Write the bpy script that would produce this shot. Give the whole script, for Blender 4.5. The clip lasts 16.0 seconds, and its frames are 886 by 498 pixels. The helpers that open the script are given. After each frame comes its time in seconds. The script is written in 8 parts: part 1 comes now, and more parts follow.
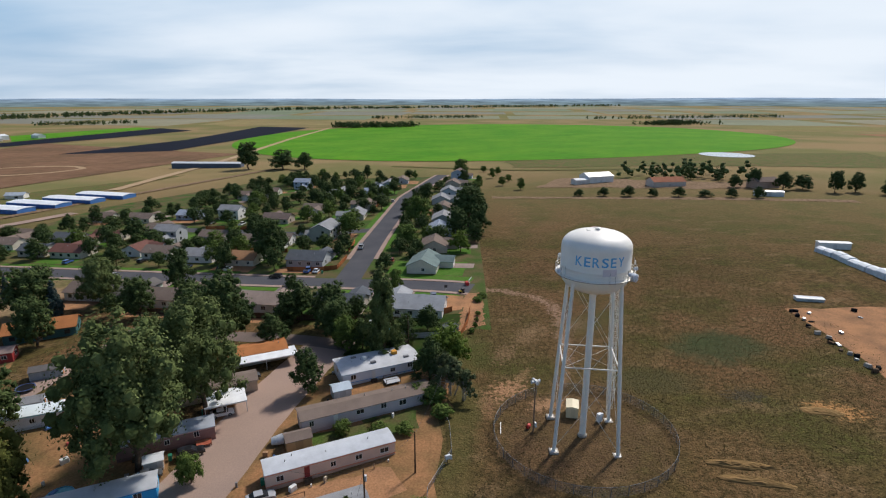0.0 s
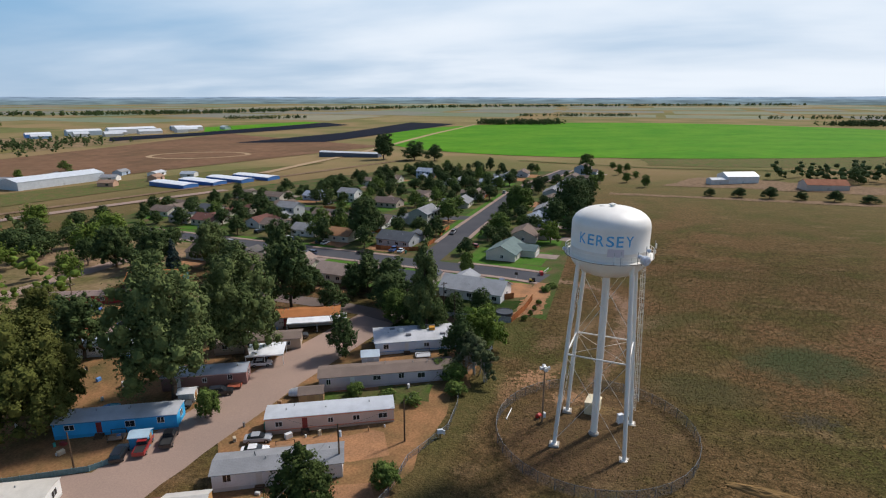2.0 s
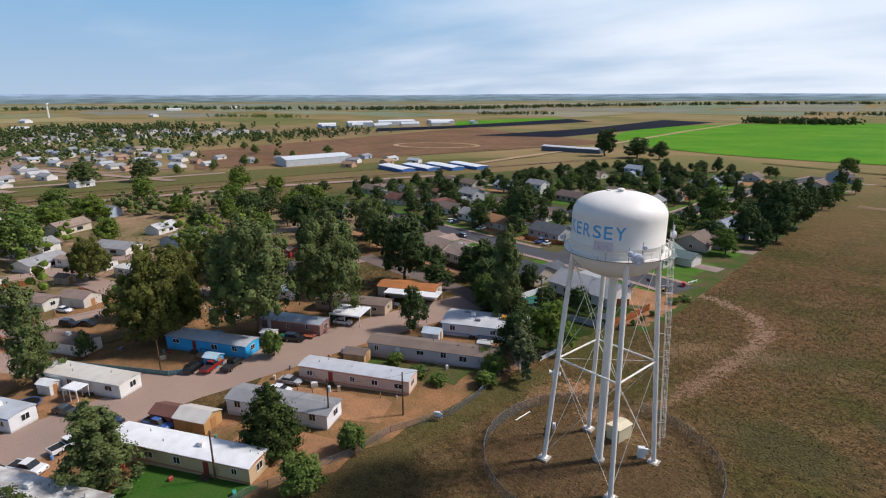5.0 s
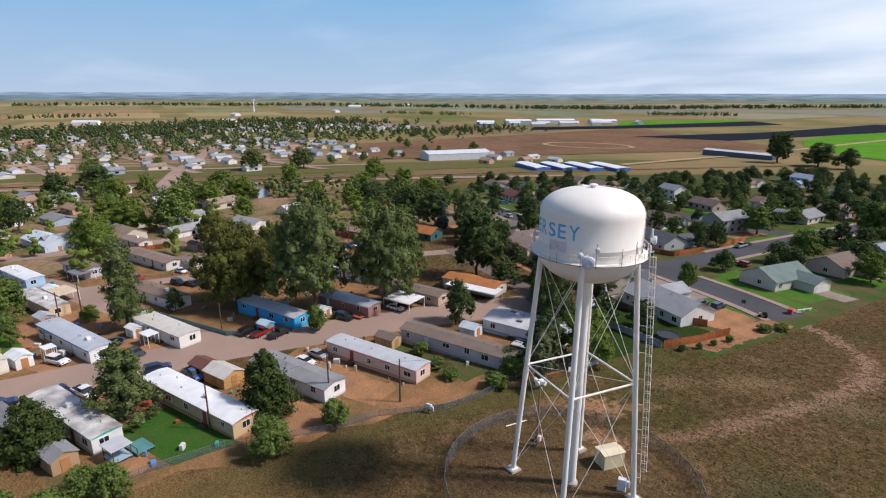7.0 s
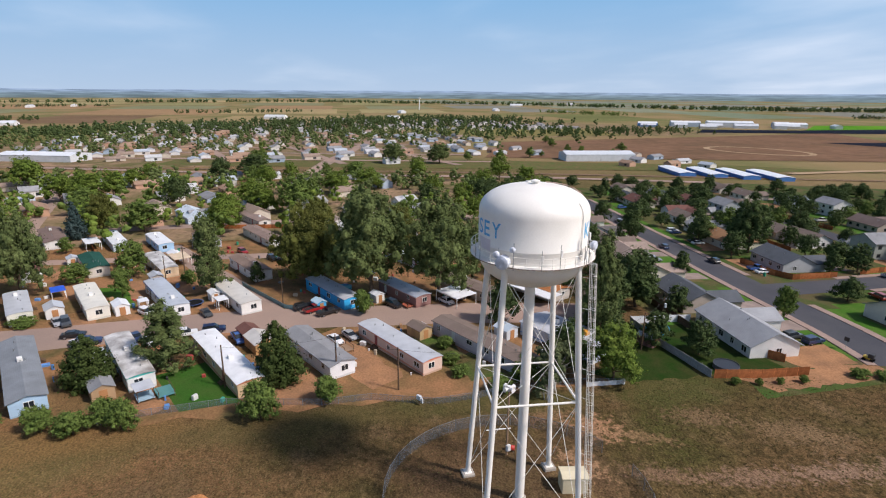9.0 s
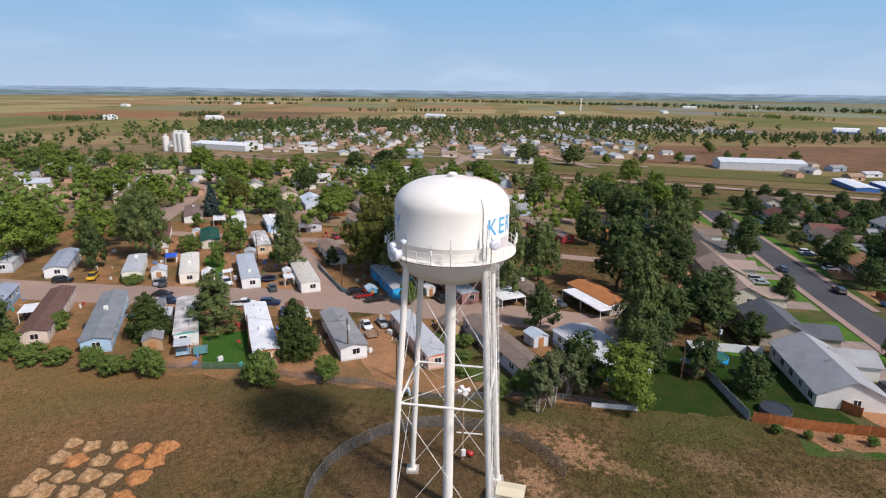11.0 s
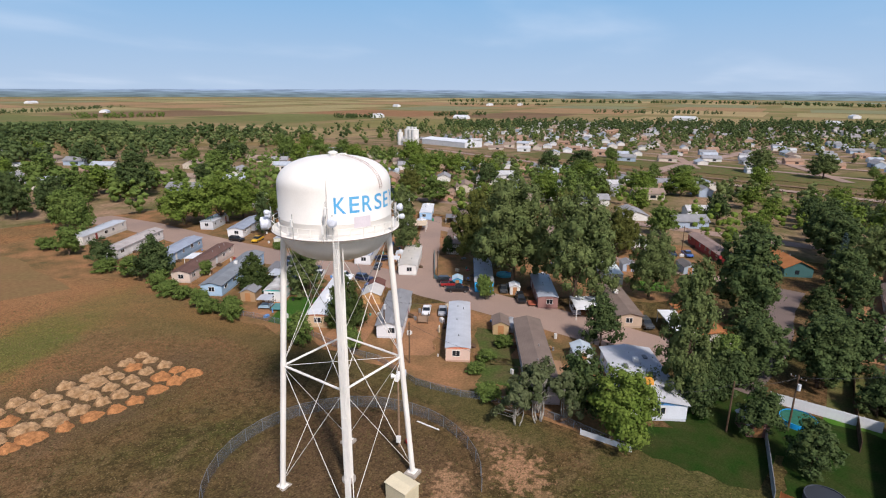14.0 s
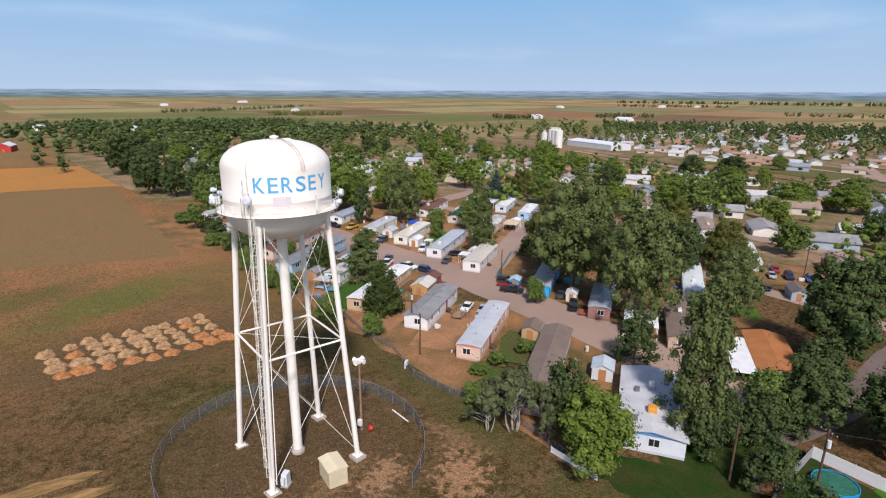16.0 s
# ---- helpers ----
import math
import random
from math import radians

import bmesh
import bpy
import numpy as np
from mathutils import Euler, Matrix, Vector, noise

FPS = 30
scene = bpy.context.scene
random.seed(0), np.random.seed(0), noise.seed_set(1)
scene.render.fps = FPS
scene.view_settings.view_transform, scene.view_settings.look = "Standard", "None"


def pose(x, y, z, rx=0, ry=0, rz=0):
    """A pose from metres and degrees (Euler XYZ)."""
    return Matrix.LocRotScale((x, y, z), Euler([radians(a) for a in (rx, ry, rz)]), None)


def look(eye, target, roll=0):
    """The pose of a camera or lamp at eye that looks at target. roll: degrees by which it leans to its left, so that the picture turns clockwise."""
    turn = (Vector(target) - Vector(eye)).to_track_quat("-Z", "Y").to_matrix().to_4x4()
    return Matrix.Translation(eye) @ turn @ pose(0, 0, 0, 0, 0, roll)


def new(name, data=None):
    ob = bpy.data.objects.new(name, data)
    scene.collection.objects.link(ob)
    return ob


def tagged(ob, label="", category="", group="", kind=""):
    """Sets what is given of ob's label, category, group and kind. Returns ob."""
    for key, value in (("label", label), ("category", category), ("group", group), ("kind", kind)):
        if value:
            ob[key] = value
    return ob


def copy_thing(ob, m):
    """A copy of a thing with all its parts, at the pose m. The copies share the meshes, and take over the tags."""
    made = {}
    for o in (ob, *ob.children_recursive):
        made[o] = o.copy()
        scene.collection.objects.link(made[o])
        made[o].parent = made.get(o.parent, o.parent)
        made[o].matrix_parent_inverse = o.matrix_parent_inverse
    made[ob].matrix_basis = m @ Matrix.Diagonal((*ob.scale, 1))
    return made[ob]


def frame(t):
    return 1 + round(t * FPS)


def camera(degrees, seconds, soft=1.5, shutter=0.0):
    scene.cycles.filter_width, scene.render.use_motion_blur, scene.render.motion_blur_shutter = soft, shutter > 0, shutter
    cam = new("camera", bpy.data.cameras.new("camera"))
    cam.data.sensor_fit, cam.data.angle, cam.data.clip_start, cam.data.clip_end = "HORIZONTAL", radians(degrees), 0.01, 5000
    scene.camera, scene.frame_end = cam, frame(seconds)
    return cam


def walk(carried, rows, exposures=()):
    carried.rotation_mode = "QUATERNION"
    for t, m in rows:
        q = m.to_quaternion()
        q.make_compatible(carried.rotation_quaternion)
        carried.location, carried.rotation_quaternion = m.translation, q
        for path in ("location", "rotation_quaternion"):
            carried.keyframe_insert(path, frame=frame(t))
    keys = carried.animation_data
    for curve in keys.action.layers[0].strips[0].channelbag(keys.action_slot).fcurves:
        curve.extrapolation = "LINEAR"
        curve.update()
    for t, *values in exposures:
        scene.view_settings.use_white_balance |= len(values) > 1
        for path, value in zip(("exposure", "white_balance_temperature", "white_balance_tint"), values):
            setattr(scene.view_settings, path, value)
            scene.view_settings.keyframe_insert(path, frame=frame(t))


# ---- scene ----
import itertools

cam = camera(77.9, 16.0, 1.15)
PATH = [
    (0, (0.425, -4.714, 60.632), (-0.179, 43.496, 47.388), -0.01),
    (0.5, (5.941, -4.583, 58.932), (2.238, 43.482, 45.666), 0.03),
    (1, (11.686, -3.852, 57.465), (4.774, 43.843, 44.147), 0.05),
    (1.5, (17.576, -2.507, 56.272), (7.459, 44.614, 42.955), 0.02),
    (2, (23.487, -0.609, 55.272), (9.994, 45.654, 41.943), 0.01),
    (2.5, (29.272, 1.737, 54.391), (12.322, 46.840, 41.035), -0.08),
    (3, (34.820, 4.454, 53.598), (14.499, 48.134, 40.213), -0.14),
    (3.5, (40.120, 7.536, 52.907), (16.573, 49.552, 39.485), -0.23),
    (4, (45.186, 10.947, 52.278), (18.577, 51.085, 38.828), -0.27),
    (6.5, (66.115, 33.561, 49.888), (26.731, 61.230, 36.348), 0.01),
    (7, (69.278, 38.815, 49.485), (27.976, 63.524, 35.935), 0.08),
    (7.5, (72.093, 44.285, 49.163), (29.108, 65.924, 35.595), 0.13),
    (8, (74.542, 49.912, 48.917), (30.099, 68.363, 35.337), 0.17),
    (8.5, (76.611, 55.674, 48.694), (30.963, 70.854, 35.064), 0.25),
    (9, (78.232, 61.566, 48.482), (31.612, 73.390, 34.819), 0.35),
    (11.5, (80.068, 92.625, 47.250), (32.313, 87.049, 33.524), 0.55),
    (12, (79.047, 98.785, 46.991), (31.852, 89.627, 33.251), 0.44),
    (12.5, (77.538, 104.785, 46.693), (31.151, 92.154, 32.956), 0.37),
    (13, (75.533, 110.593, 46.366), (30.196, 94.590, 32.637), 0.32),
    (13.5, (73.041, 116.188, 46.027), (29.002, 96.892, 32.308), 0.33),
    (14, (70.149, 121.575, 45.691), (27.652, 99.082, 31.973), 0.29),
    (14.5, (66.936, 126.753, 45.355), (26.216, 101.188, 31.635), 0.28),
    (15, (63.410, 131.675, 45.042), (24.676, 103.187, 31.327), 0.28),
    (15.5, (59.516, 136.345, 44.731), (22.993, 105.071, 31.019), 0.27),
    (16, (55.237, 140.803, 44.388), (21.137, 106.891, 30.708), 0.32),
]
walk(cam, [(t, look(eye, target, roll)) for t, eye, target, roll in PATH], [(0, -0.11, 6350, 12), (4, -0.07, 6350, 14), (8, 0.01, 6350, 17), (12, 0.01, 6350, 17), (16, 0.04, 6350, 18)])

# ---- sky and sun ----
SUN_AZ, SUN_EL = 38.2, 46.8
world = bpy.data.worlds.new("sky")
scene.world = world
world.use_nodes = True
wn, wl = world.node_tree.nodes, world.node_tree.links
wn.clear()


def w_range(value, a, b, lo=0.0, hi=1.0, smooth=False):
    n = wn.new("ShaderNodeMapRange")
    if smooth:
        n.interpolation_type = "SMOOTHSTEP"
    for k, v in (("From Min", a), ("From Max", b), ("To Min", lo), ("To Max", hi)):
        n.inputs[k].default_value = v
    wl.new(value, n.inputs["Value"])
    return n.outputs[0]


def w_blend(f, c1, c2):
    n = wn.new("ShaderNodeMixRGB")
    wl.new(f, n.inputs[0])
    for k, c in ((1, c1), (2, c2)):
        if isinstance(c, tuple):
            n.inputs[k].default_value = (*c, 1)
        else:
            wl.new(c, n.inputs[k])
    return n.outputs[0]


w_sky = wn.new("ShaderNodeTexSky")
w_sky.sky_type = "NISHITA"
w_sky.sun_disc = False
w_sky.sun_elevation, w_sky.sun_rotation = radians(SUN_EL), radians(SUN_AZ)
w_sky.air_density, w_sky.dust_density, w_sky.ozone_density = 1.0, 1.0, 2.0
w_gain = wn.new("ShaderNodeVectorMath")
w_gain.operation = "SCALE"
w_gain.inputs["Scale"].default_value = 0.108
wl.new(w_sky.outputs[0], w_gain.inputs[0])
w_tc = wn.new("ShaderNodeTexCoord")
w_sep = wn.new("ShaderNodeSeparateXYZ")
wl.new(w_tc.outputs["Generated"], w_sep.inputs[0])
w_up = w_sep.outputs["Z"]
# pale haze low down, clear blue above it
w_low = w_blend(w_range(w_up, 0.0, 0.17), (0.455, 0.60, 0.745), (0.225, 0.475, 0.735))
w_air = w_blend(w_range(w_up, 0.16, 0.5, smooth=True), w_low, w_gain.outputs[0])
w_raise = wn.new("ShaderNodeMath")
w_raise.operation = "ADD"
w_raise.inputs[1].default_value = 0.13
wl.new(w_up, w_raise.inputs[0])
w_cmb = wn.new("ShaderNodeCombineXYZ")
for k in range(3):
    wl.new(w_raise.outputs[0], w_cmb.inputs[k])
w_div = wn.new("ShaderNodeVectorMath")
w_div.operation = "DIVIDE"
wl.new(w_tc.outputs["Generated"], w_div.inputs[0])
wl.new(w_cmb.outputs[0], w_div.inputs[1])
w_map = wn.new("ShaderNodeMapping")
w_map.inputs["Scale"].default_value = (0.7, 1.0, 0.0)
w_map.inputs["Location"].default_value = (3.1, 0.4, 0.0)
wl.new(w_div.outputs[0], w_map.inputs[0])
w_noise = wn.new("ShaderNodeTexNoise")
for k, v in (("Scale", 0.7), ("Detail", 5.0), ("Roughness", 0.47), ("Distortion", 0.2)):
    w_noise.inputs[k].default_value = v
wl.new(w_map.outputs[0], w_noise.inputs["Vector"])
# the thin cloud sheet thickens towards the sun's side of the sky
w_dot = wn.new("ShaderNodeVectorMath")
w_dot.operation = "DOT_PRODUCT"
w_dot.inputs[1].default_value = (0.5, 0.86, 0.1)
wl.new(w_tc.outputs["Generated"], w_dot.inputs[0])
w_sum = wn.new("ShaderNodeMath")
wl.new(w_noise.outputs[0], w_sum.inputs[0])
wl.new(w_range(w_dot.outputs["Value"], -0.1, 0.95, -0.36, 0.22), w_sum.inputs[1])
# the sheet lies low; overhead the sky is nearly clear
w_thin = wn.new("ShaderNodeMath")
w_thin.operation = "MULTIPLY"
wl.new(w_range(w_sum.outputs[0], 0.12, 0.86, 0.0, 0.95, True), w_thin.inputs[0])
wl.new(w_range(w_up, 0.28, 0.6, 1.0, 0.25, True), w_thin.inputs[1])
w_cloud = w_blend(w_thin.outputs[0], w_air, (0.93, 1.0, 1.05))
w_bg = wn.new("ShaderNodeBackground")
wl.new(w_cloud, w_bg.inputs[0])
w_out = wn.new("ShaderNodeOutputWorld")
wl.new(w_bg.outputs[0], w_out.inputs[0])

sun = new("sun", bpy.data.lights.new("sun", "SUN"))
sun.data.energy, sun.data.angle, sun.data.color = 4.3, radians(6.5), (1.0, 0.94, 0.845)
_a, _e = radians(SUN_AZ), radians(SUN_EL)
SUN_DIR = Vector((math.sin(_a) * math.cos(_e), math.cos(_a) * math.cos(_e), math.sin(_e)))
sun.matrix_world = look(SUN_DIR * 400, (0, 0, 0))


# ---- materials ----
def material(name, colour, rough=0.8, metal=0.0, spread=0.2, scale=2.0, fine=25.0, bump=0.15, tint=None, per="", stripes=None, coat=0.0):
    """Base colour with variation at two scales. tint: second colour of the large stains. per: '' / 'object' / 'island'.
    stripes: (axis, period, depth) of siding or ribs."""
    m = bpy.data.materials.new(name)
    m.use_nodes = True
    n, l = m.node_tree.nodes, m.node_tree.links
    b = n["Principled BSDF"]
    b.inputs["Roughness"].default_value, b.inputs["Metallic"].default_value = rough, metal
    if rough >= 0.8:
        b.inputs["Specular IOR Level"].default_value = 0.04
    if coat:
        b.inputs["Coat Weight"].default_value = coat
        b.inputs["Coat Roughness"].default_value = 0.08
    tc = n.new("ShaderNodeTexCoord")
    where = tc.outputs["Object"]
    big = n.new("ShaderNodeTexNoise")
    big.inputs["Scale"].default_value, big.inputs["Detail"].default_value = scale, 5.0
    small = n.new("ShaderNodeTexNoise")
    small.inputs["Scale"].default_value, small.inputs["Detail"].default_value = fine, 3.0
    l.new(where, big.inputs["Vector"])
    l.new(where, small.inputs["Vector"])
    ramp = n.new("ShaderNodeMapRange")
    ramp.inputs["From Min"].default_value, ramp.inputs["From Max"].default_value = 0.35, 0.7
    l.new(big.outputs[0], ramp.inputs["Value"])
    mix = n.new("ShaderNodeMixRGB")
    mix.inputs[1].default_value = (*colour, 1)
    other = tint or tuple(c * (1 - 1.6 * spread) for c in colour)
    mix.inputs[2].default_value = (*other, 1)
    l.new(ramp.outputs[0], mix.inputs[0])
    hsv = n.new("ShaderNodeHueSaturation")
    l.new(mix.outputs[0], hsv.inputs["Color"])
    val = n.new("ShaderNodeMapRange")
    val.inputs["To Min"].default_value, val.inputs["To Max"].default_value = 1 - spread, 1 + spread
    val.inputs["From Min"].default_value, val.inputs["From Max"].default_value = 0.25, 0.75
    l.new(small.outputs[0], val.inputs["Value"])
    last = val.outputs[0]
    if per:
        src = n.new("ShaderNodeNewGeometry").outputs["Random Per Island"] if per == "island" else n.new("ShaderNodeObjectInfo").outputs["Random"]
        rng = n.new("ShaderNodeMapRange")
        rng.inputs["To Min"].default_value, rng.inputs["To Max"].default_value = (0.72, 1.28) if per == "island" else (0.62, 1.4)
        l.new(src, rng.inputs["Value"])
        mul = n.new("ShaderNodeMath")
        mul.operation = "MULTIPLY"
        l.new(last, mul.inputs[0])
        l.new(rng.outputs[0], mul.inputs[1])
        last = mul.outputs[0]
    l.new(last, hsv.inputs["Value"])
    l.new(hsv.outputs[0], b.inputs["Base Color"])
    height = small.outputs[0]
    if stripes:
        axis, period, depth = stripes
        sep = n.new("ShaderNodeSeparateXYZ")
        l.new(where, sep.inputs[0])
        frac = n.new("ShaderNodeMath")
        frac.operation = "PINGPONG" if axis != "Z" else "WRAP"
        frac.inputs[1].default_value = period
        l.new(sep.outputs[axis], frac.inputs[0])
        scaled = n.new("ShaderNodeMath")
        scaled.operation = "MULTIPLY_ADD"
        scaled.inputs[1].default_value = depth / period
        l.new(frac.outputs[0], scaled.inputs[0])
        l.new(small.outputs[0], scaled.inputs[2])
        height = scaled.outputs[0]
    bp = n.new("ShaderNodeBump")
    bp.inputs["Strength"].default_value, bp.inputs["Distance"].default_value = bump, 0.05
    l.new(height, bp.inputs["Height"])
    l.new(bp.outputs[0], b.inputs["Normal"])
    return m


def leaf_material(name, colour, light):
    m = material(name, colour, 0.8, 0, 0.16, 0.25, 1.6, 0.0, light, "island")
    n, l = m.node_tree.nodes, m.node_tree.links
    b = n["Principled BSDF"]
    hsv = b.inputs["Base Color"].links[0].from_node
    tr = n.new("ShaderNodeBsdfTranslucent")
    l.new(hsv.outputs[0], tr.inputs["Color"])
    mx = n.new("ShaderNodeMixShader")
    mx.inputs[0].default_value = 0.07
    l.new(b.outputs[0], mx.inputs[1])
    l.new(tr.outputs[0], mx.inputs[2])
    l.new(mx.outputs[0], n["Material Output"].inputs[0])
    return m


MATS = {}


def paint(colour, rough=0.6, stripes=None, spread=0.08, tint=None, metal=0.0, coat=0.0):
    """A painted or coated surface, one material for each colour."""
    key = (tuple(round(c, 3) for c in colour), rough, stripes, spread, metal, coat)
    if key not in MATS:
        MATS[key] = material("paint", colour, rough, metal, spread, 0.5, 9.0, 0.2 if stripes else 0.08, tint, "", stripes, coat)
    return MATS[key]


SIDING = ("Z", 0.2, 1.0)
RIBS = ("X", 0.3, 0.8)
GLASS = material("window_glass", (0.02, 0.025, 0.03), 0.06, 0, 0.1, 1.0, 5.0, 0.0)
TYRE = material("rubber", (0.015, 0.015, 0.016), 0.8)
RIM = material("wheel_metal", (0.45, 0.45, 0.46), 0.35, 0.9)
WHITE = paint((0.78, 0.77, 0.74), 0.55)
TOWER = material("tower_paint", (0.82, 0.79, 0.73), 0.5, 0, 0.03, 0.35, 6.0, 0.03, (0.75, 0.72, 0.66))
BLUE = material("letter_blue", (0.06, 0.34, 0.66), 0.5, 0, 0.1, 1.2, 10, 0.03, (0.13, 0.45, 0.72))
STEEL = material("galvanised_steel", (0.42, 0.43, 0.43), 0.45, 0.8, 0.12)
WOOD = material("weathered_wood", (0.13, 0.085, 0.055), 0.85, 0, 0.25, 1.5, 20)
CEDAR = material("cedar_boards", (0.36, 0.13, 0.05), 0.8, 0, 0.25, 1.2, 15, 0.2, None, "object")
CONCRETE = material("concrete", (0.42, 0.38, 0.33), 0.85, 0, 0.15, 0.6, 15)
ASPHALT = material("asphalt", (0.068, 0.069, 0.079), 0.88, 0, 0.12, 0.08, 6.0, 0.1, (0.088, 0.088, 0.095))
PARK_ROAD = material("worn_asphalt", (0.345, 0.245, 0.195), 0.9, 0, 0.1, 0.05, 4.0, 0.1, (0.27, 0.20, 0.165))
WALK = material("pink_concrete", (0.33, 0.24, 0.20), 0.88, 0, 0.1, 0.3, 8)
SAND = material("dirt_track", (0.25, 0.165, 0.105), 0.95, 0, 0.3, 0.5, 4.0, 0.4, (0.12, 0.085, 0.048))
BARE = material("bare_earth", (0.37, 0.19, 0.095), 0.95, 0, 0.25, 0.2, 3.0, 0.3, (0.22, 0.125, 0.07))
PARK_LAWN = material("shorn_lawn", (0.032, 0.10, 0.014), 0.95, 0, 0.3, 0.3, 5.0, 0.4, (0.05, 0.10, 0.02))
LAWN = material("lawn", (0.052, 0.135, 0.016), 0.9, 0, 0.3, 0.3, 6.0, 0.4, (0.085, 0.145, 0.028))
PARK_EARTH = material("trodden_yard", (0.29, 0.15, 0.072), 0.95, 0, 0.28, 0.14, 2.5, 0.3, (0.10, 0.082, 0.034))
YARD = material("rough_grass", (0.085, 0.11, 0.03), 0.95, 0, 0.3, 0.2, 3.0, 0.4, (0.15, 0.105, 0.05))
BARK = material("bark", (0.12, 0.085, 0.06), 0.9, 0, 0.25, 3.0, 20, 0.5)
PALE_BARK = material("pale_bark", (0.34, 0.32, 0.28), 0.85, 0, 0.2, 3.0, 20, 0.4)
CROP = material("irrigated_crop", (0.058, 0.198, 0.008), 0.9, 0, 0.14, 0.012, 0.09, 0.0, (0.10, 0.24, 0.013))
LEAF_GREEN = leaf_material("leaf_green", (0.085, 0.128, 0.03), (0.13, 0.175, 0.044))
LEAF_DARK = leaf_material("leaf_dark", (0.046, 0.072, 0.026), (0.082, 0.11, 0.038))
LEAF_OLIVE = leaf_material("leaf_olive", (0.078, 0.088, 0.022), (0.112, 0.116, 0.03))
LEAF_GREY = leaf_material("leaf_silver", (0.075, 0.095, 0.042), (0.11, 0.126, 0.06))
LEAF_ELM = leaf_material("leaf_elm", (0.08, 0.108, 0.037), (0.13, 0.158, 0.056))
LEAF_PINE = leaf_material("pine_needles", (0.04, 0.06, 0.018), (0.064, 0.086, 0.024))
LEAF_BLUE = leaf_material("spruce_needles", (0.0421, 0.0701, 0.0654), (0.0654, 0.0935, 0.0892))
LEAF_BRIGHT = leaf_material("leaf_bright", (0.092, 0.14, 0.024), (0.14, 0.185, 0.036))


# x, y, half length, half width, turn, colour, how much of it
GROUND_SPOTS = (
    (25.25, 84.7, 16.5, 16.5, 0, (0.115, 0.068, 0.040), 0.55),
    (22, 9, 26, 8, 25, (0.085, 0.125, 0.025), 0.6), (4, 12, 10, 22, 0, (0.11, 0.105, 0.035), 0.4), (10, -30, 14, 40, 5, (0.30, 0.15, 0.07), 0.5), (50, 0, 20, 8, 10, (0.085, 0.095, 0.028), 0.6), (68, 122, 13, 9, 20, (0.045, 0.062, 0.028), 0.75),
    (62, 98, 5, 3, 0, (0.05, 0.045, 0.035), 0.7), (51, 73.2, 8, 3.6, -12, (0.16, 0.10, 0.045), 0.6), (77, 92, 5.5, 3.2, -25, (0.38, 0.20, 0.08), 0.85),) + (
    (13, 102.5, 5, 3.6, 40, (0.36, 0.20, 0.11), 0.85), (20.5, 96, 4.5, 2.6, 20, (0.34, 0.20, 0.11), 0.8), (8, 97, 3, 5, 10, (0.28, 0.16, 0.09), 0.6), (17, 108, 5, 2, 60, (0.28, 0.17, 0.09), 0.6), (25, 93, 6, 2, 10, (0.22, 0.15, 0.07), 0.6),
    (1, 52, 4.5, 26, 0, (0.10, 0.085, 0.032), 0.55), (3, 92, 4, 16, -8, (0.085, 0.082, 0.028), 0.6), (5, 122, 6, 12, 0, (0.075, 0.082, 0.025), 0.6),
    (22, 132, 9, 4, 60, (0.20, 0.13, 0.07), 0.7),) + ( (14, 120, 6, 3, 70, (0.20, 0.125, 0.07), 0.65), (40, 140, 12, 5, 30, (0.075, 0.07, 0.026), 0.6), (45, 105, 10, 6, 0, (0.065, 0.06, 0.028), 0.6),
    (12, 169, 7, 2.2, -15, (0.27, 0.17, 0.115), 0.85), (21, 165.5, 7, 2.4, -35, (0.27, 0.17, 0.115), 0.85), (28.5, 159, 6.5, 2.4, -55, (0.27, 0.17, 0.115), 0.85), (32, 150, 7, 2.6, 90, (0.27, 0.17, 0.115), 0.85), (32, 140, 7, 2.4, 88, (0.26, 0.165, 0.11), 0.8),
    (30.5, 129, 7.5, 2.4, 80, (0.26, 0.165, 0.11), 0.8),) + ( (28.6, 117, 7.5, 2.2, 80, (0.25, 0.155, 0.10), 0.7), (25.5, 106, 6.5, 2.0, 68, (0.24, 0.145, 0.09), 0.6), (35, 137, 8, 4, 40, (0.20, 0.13, 0.08), 0.5),
    (30, 39.5, 18, 10, -6, (0.11, 0.075, 0.042), 0.8), (-2, 30, 5, 14, 0, (0.20, 0.115, 0.045), 0.5),
)


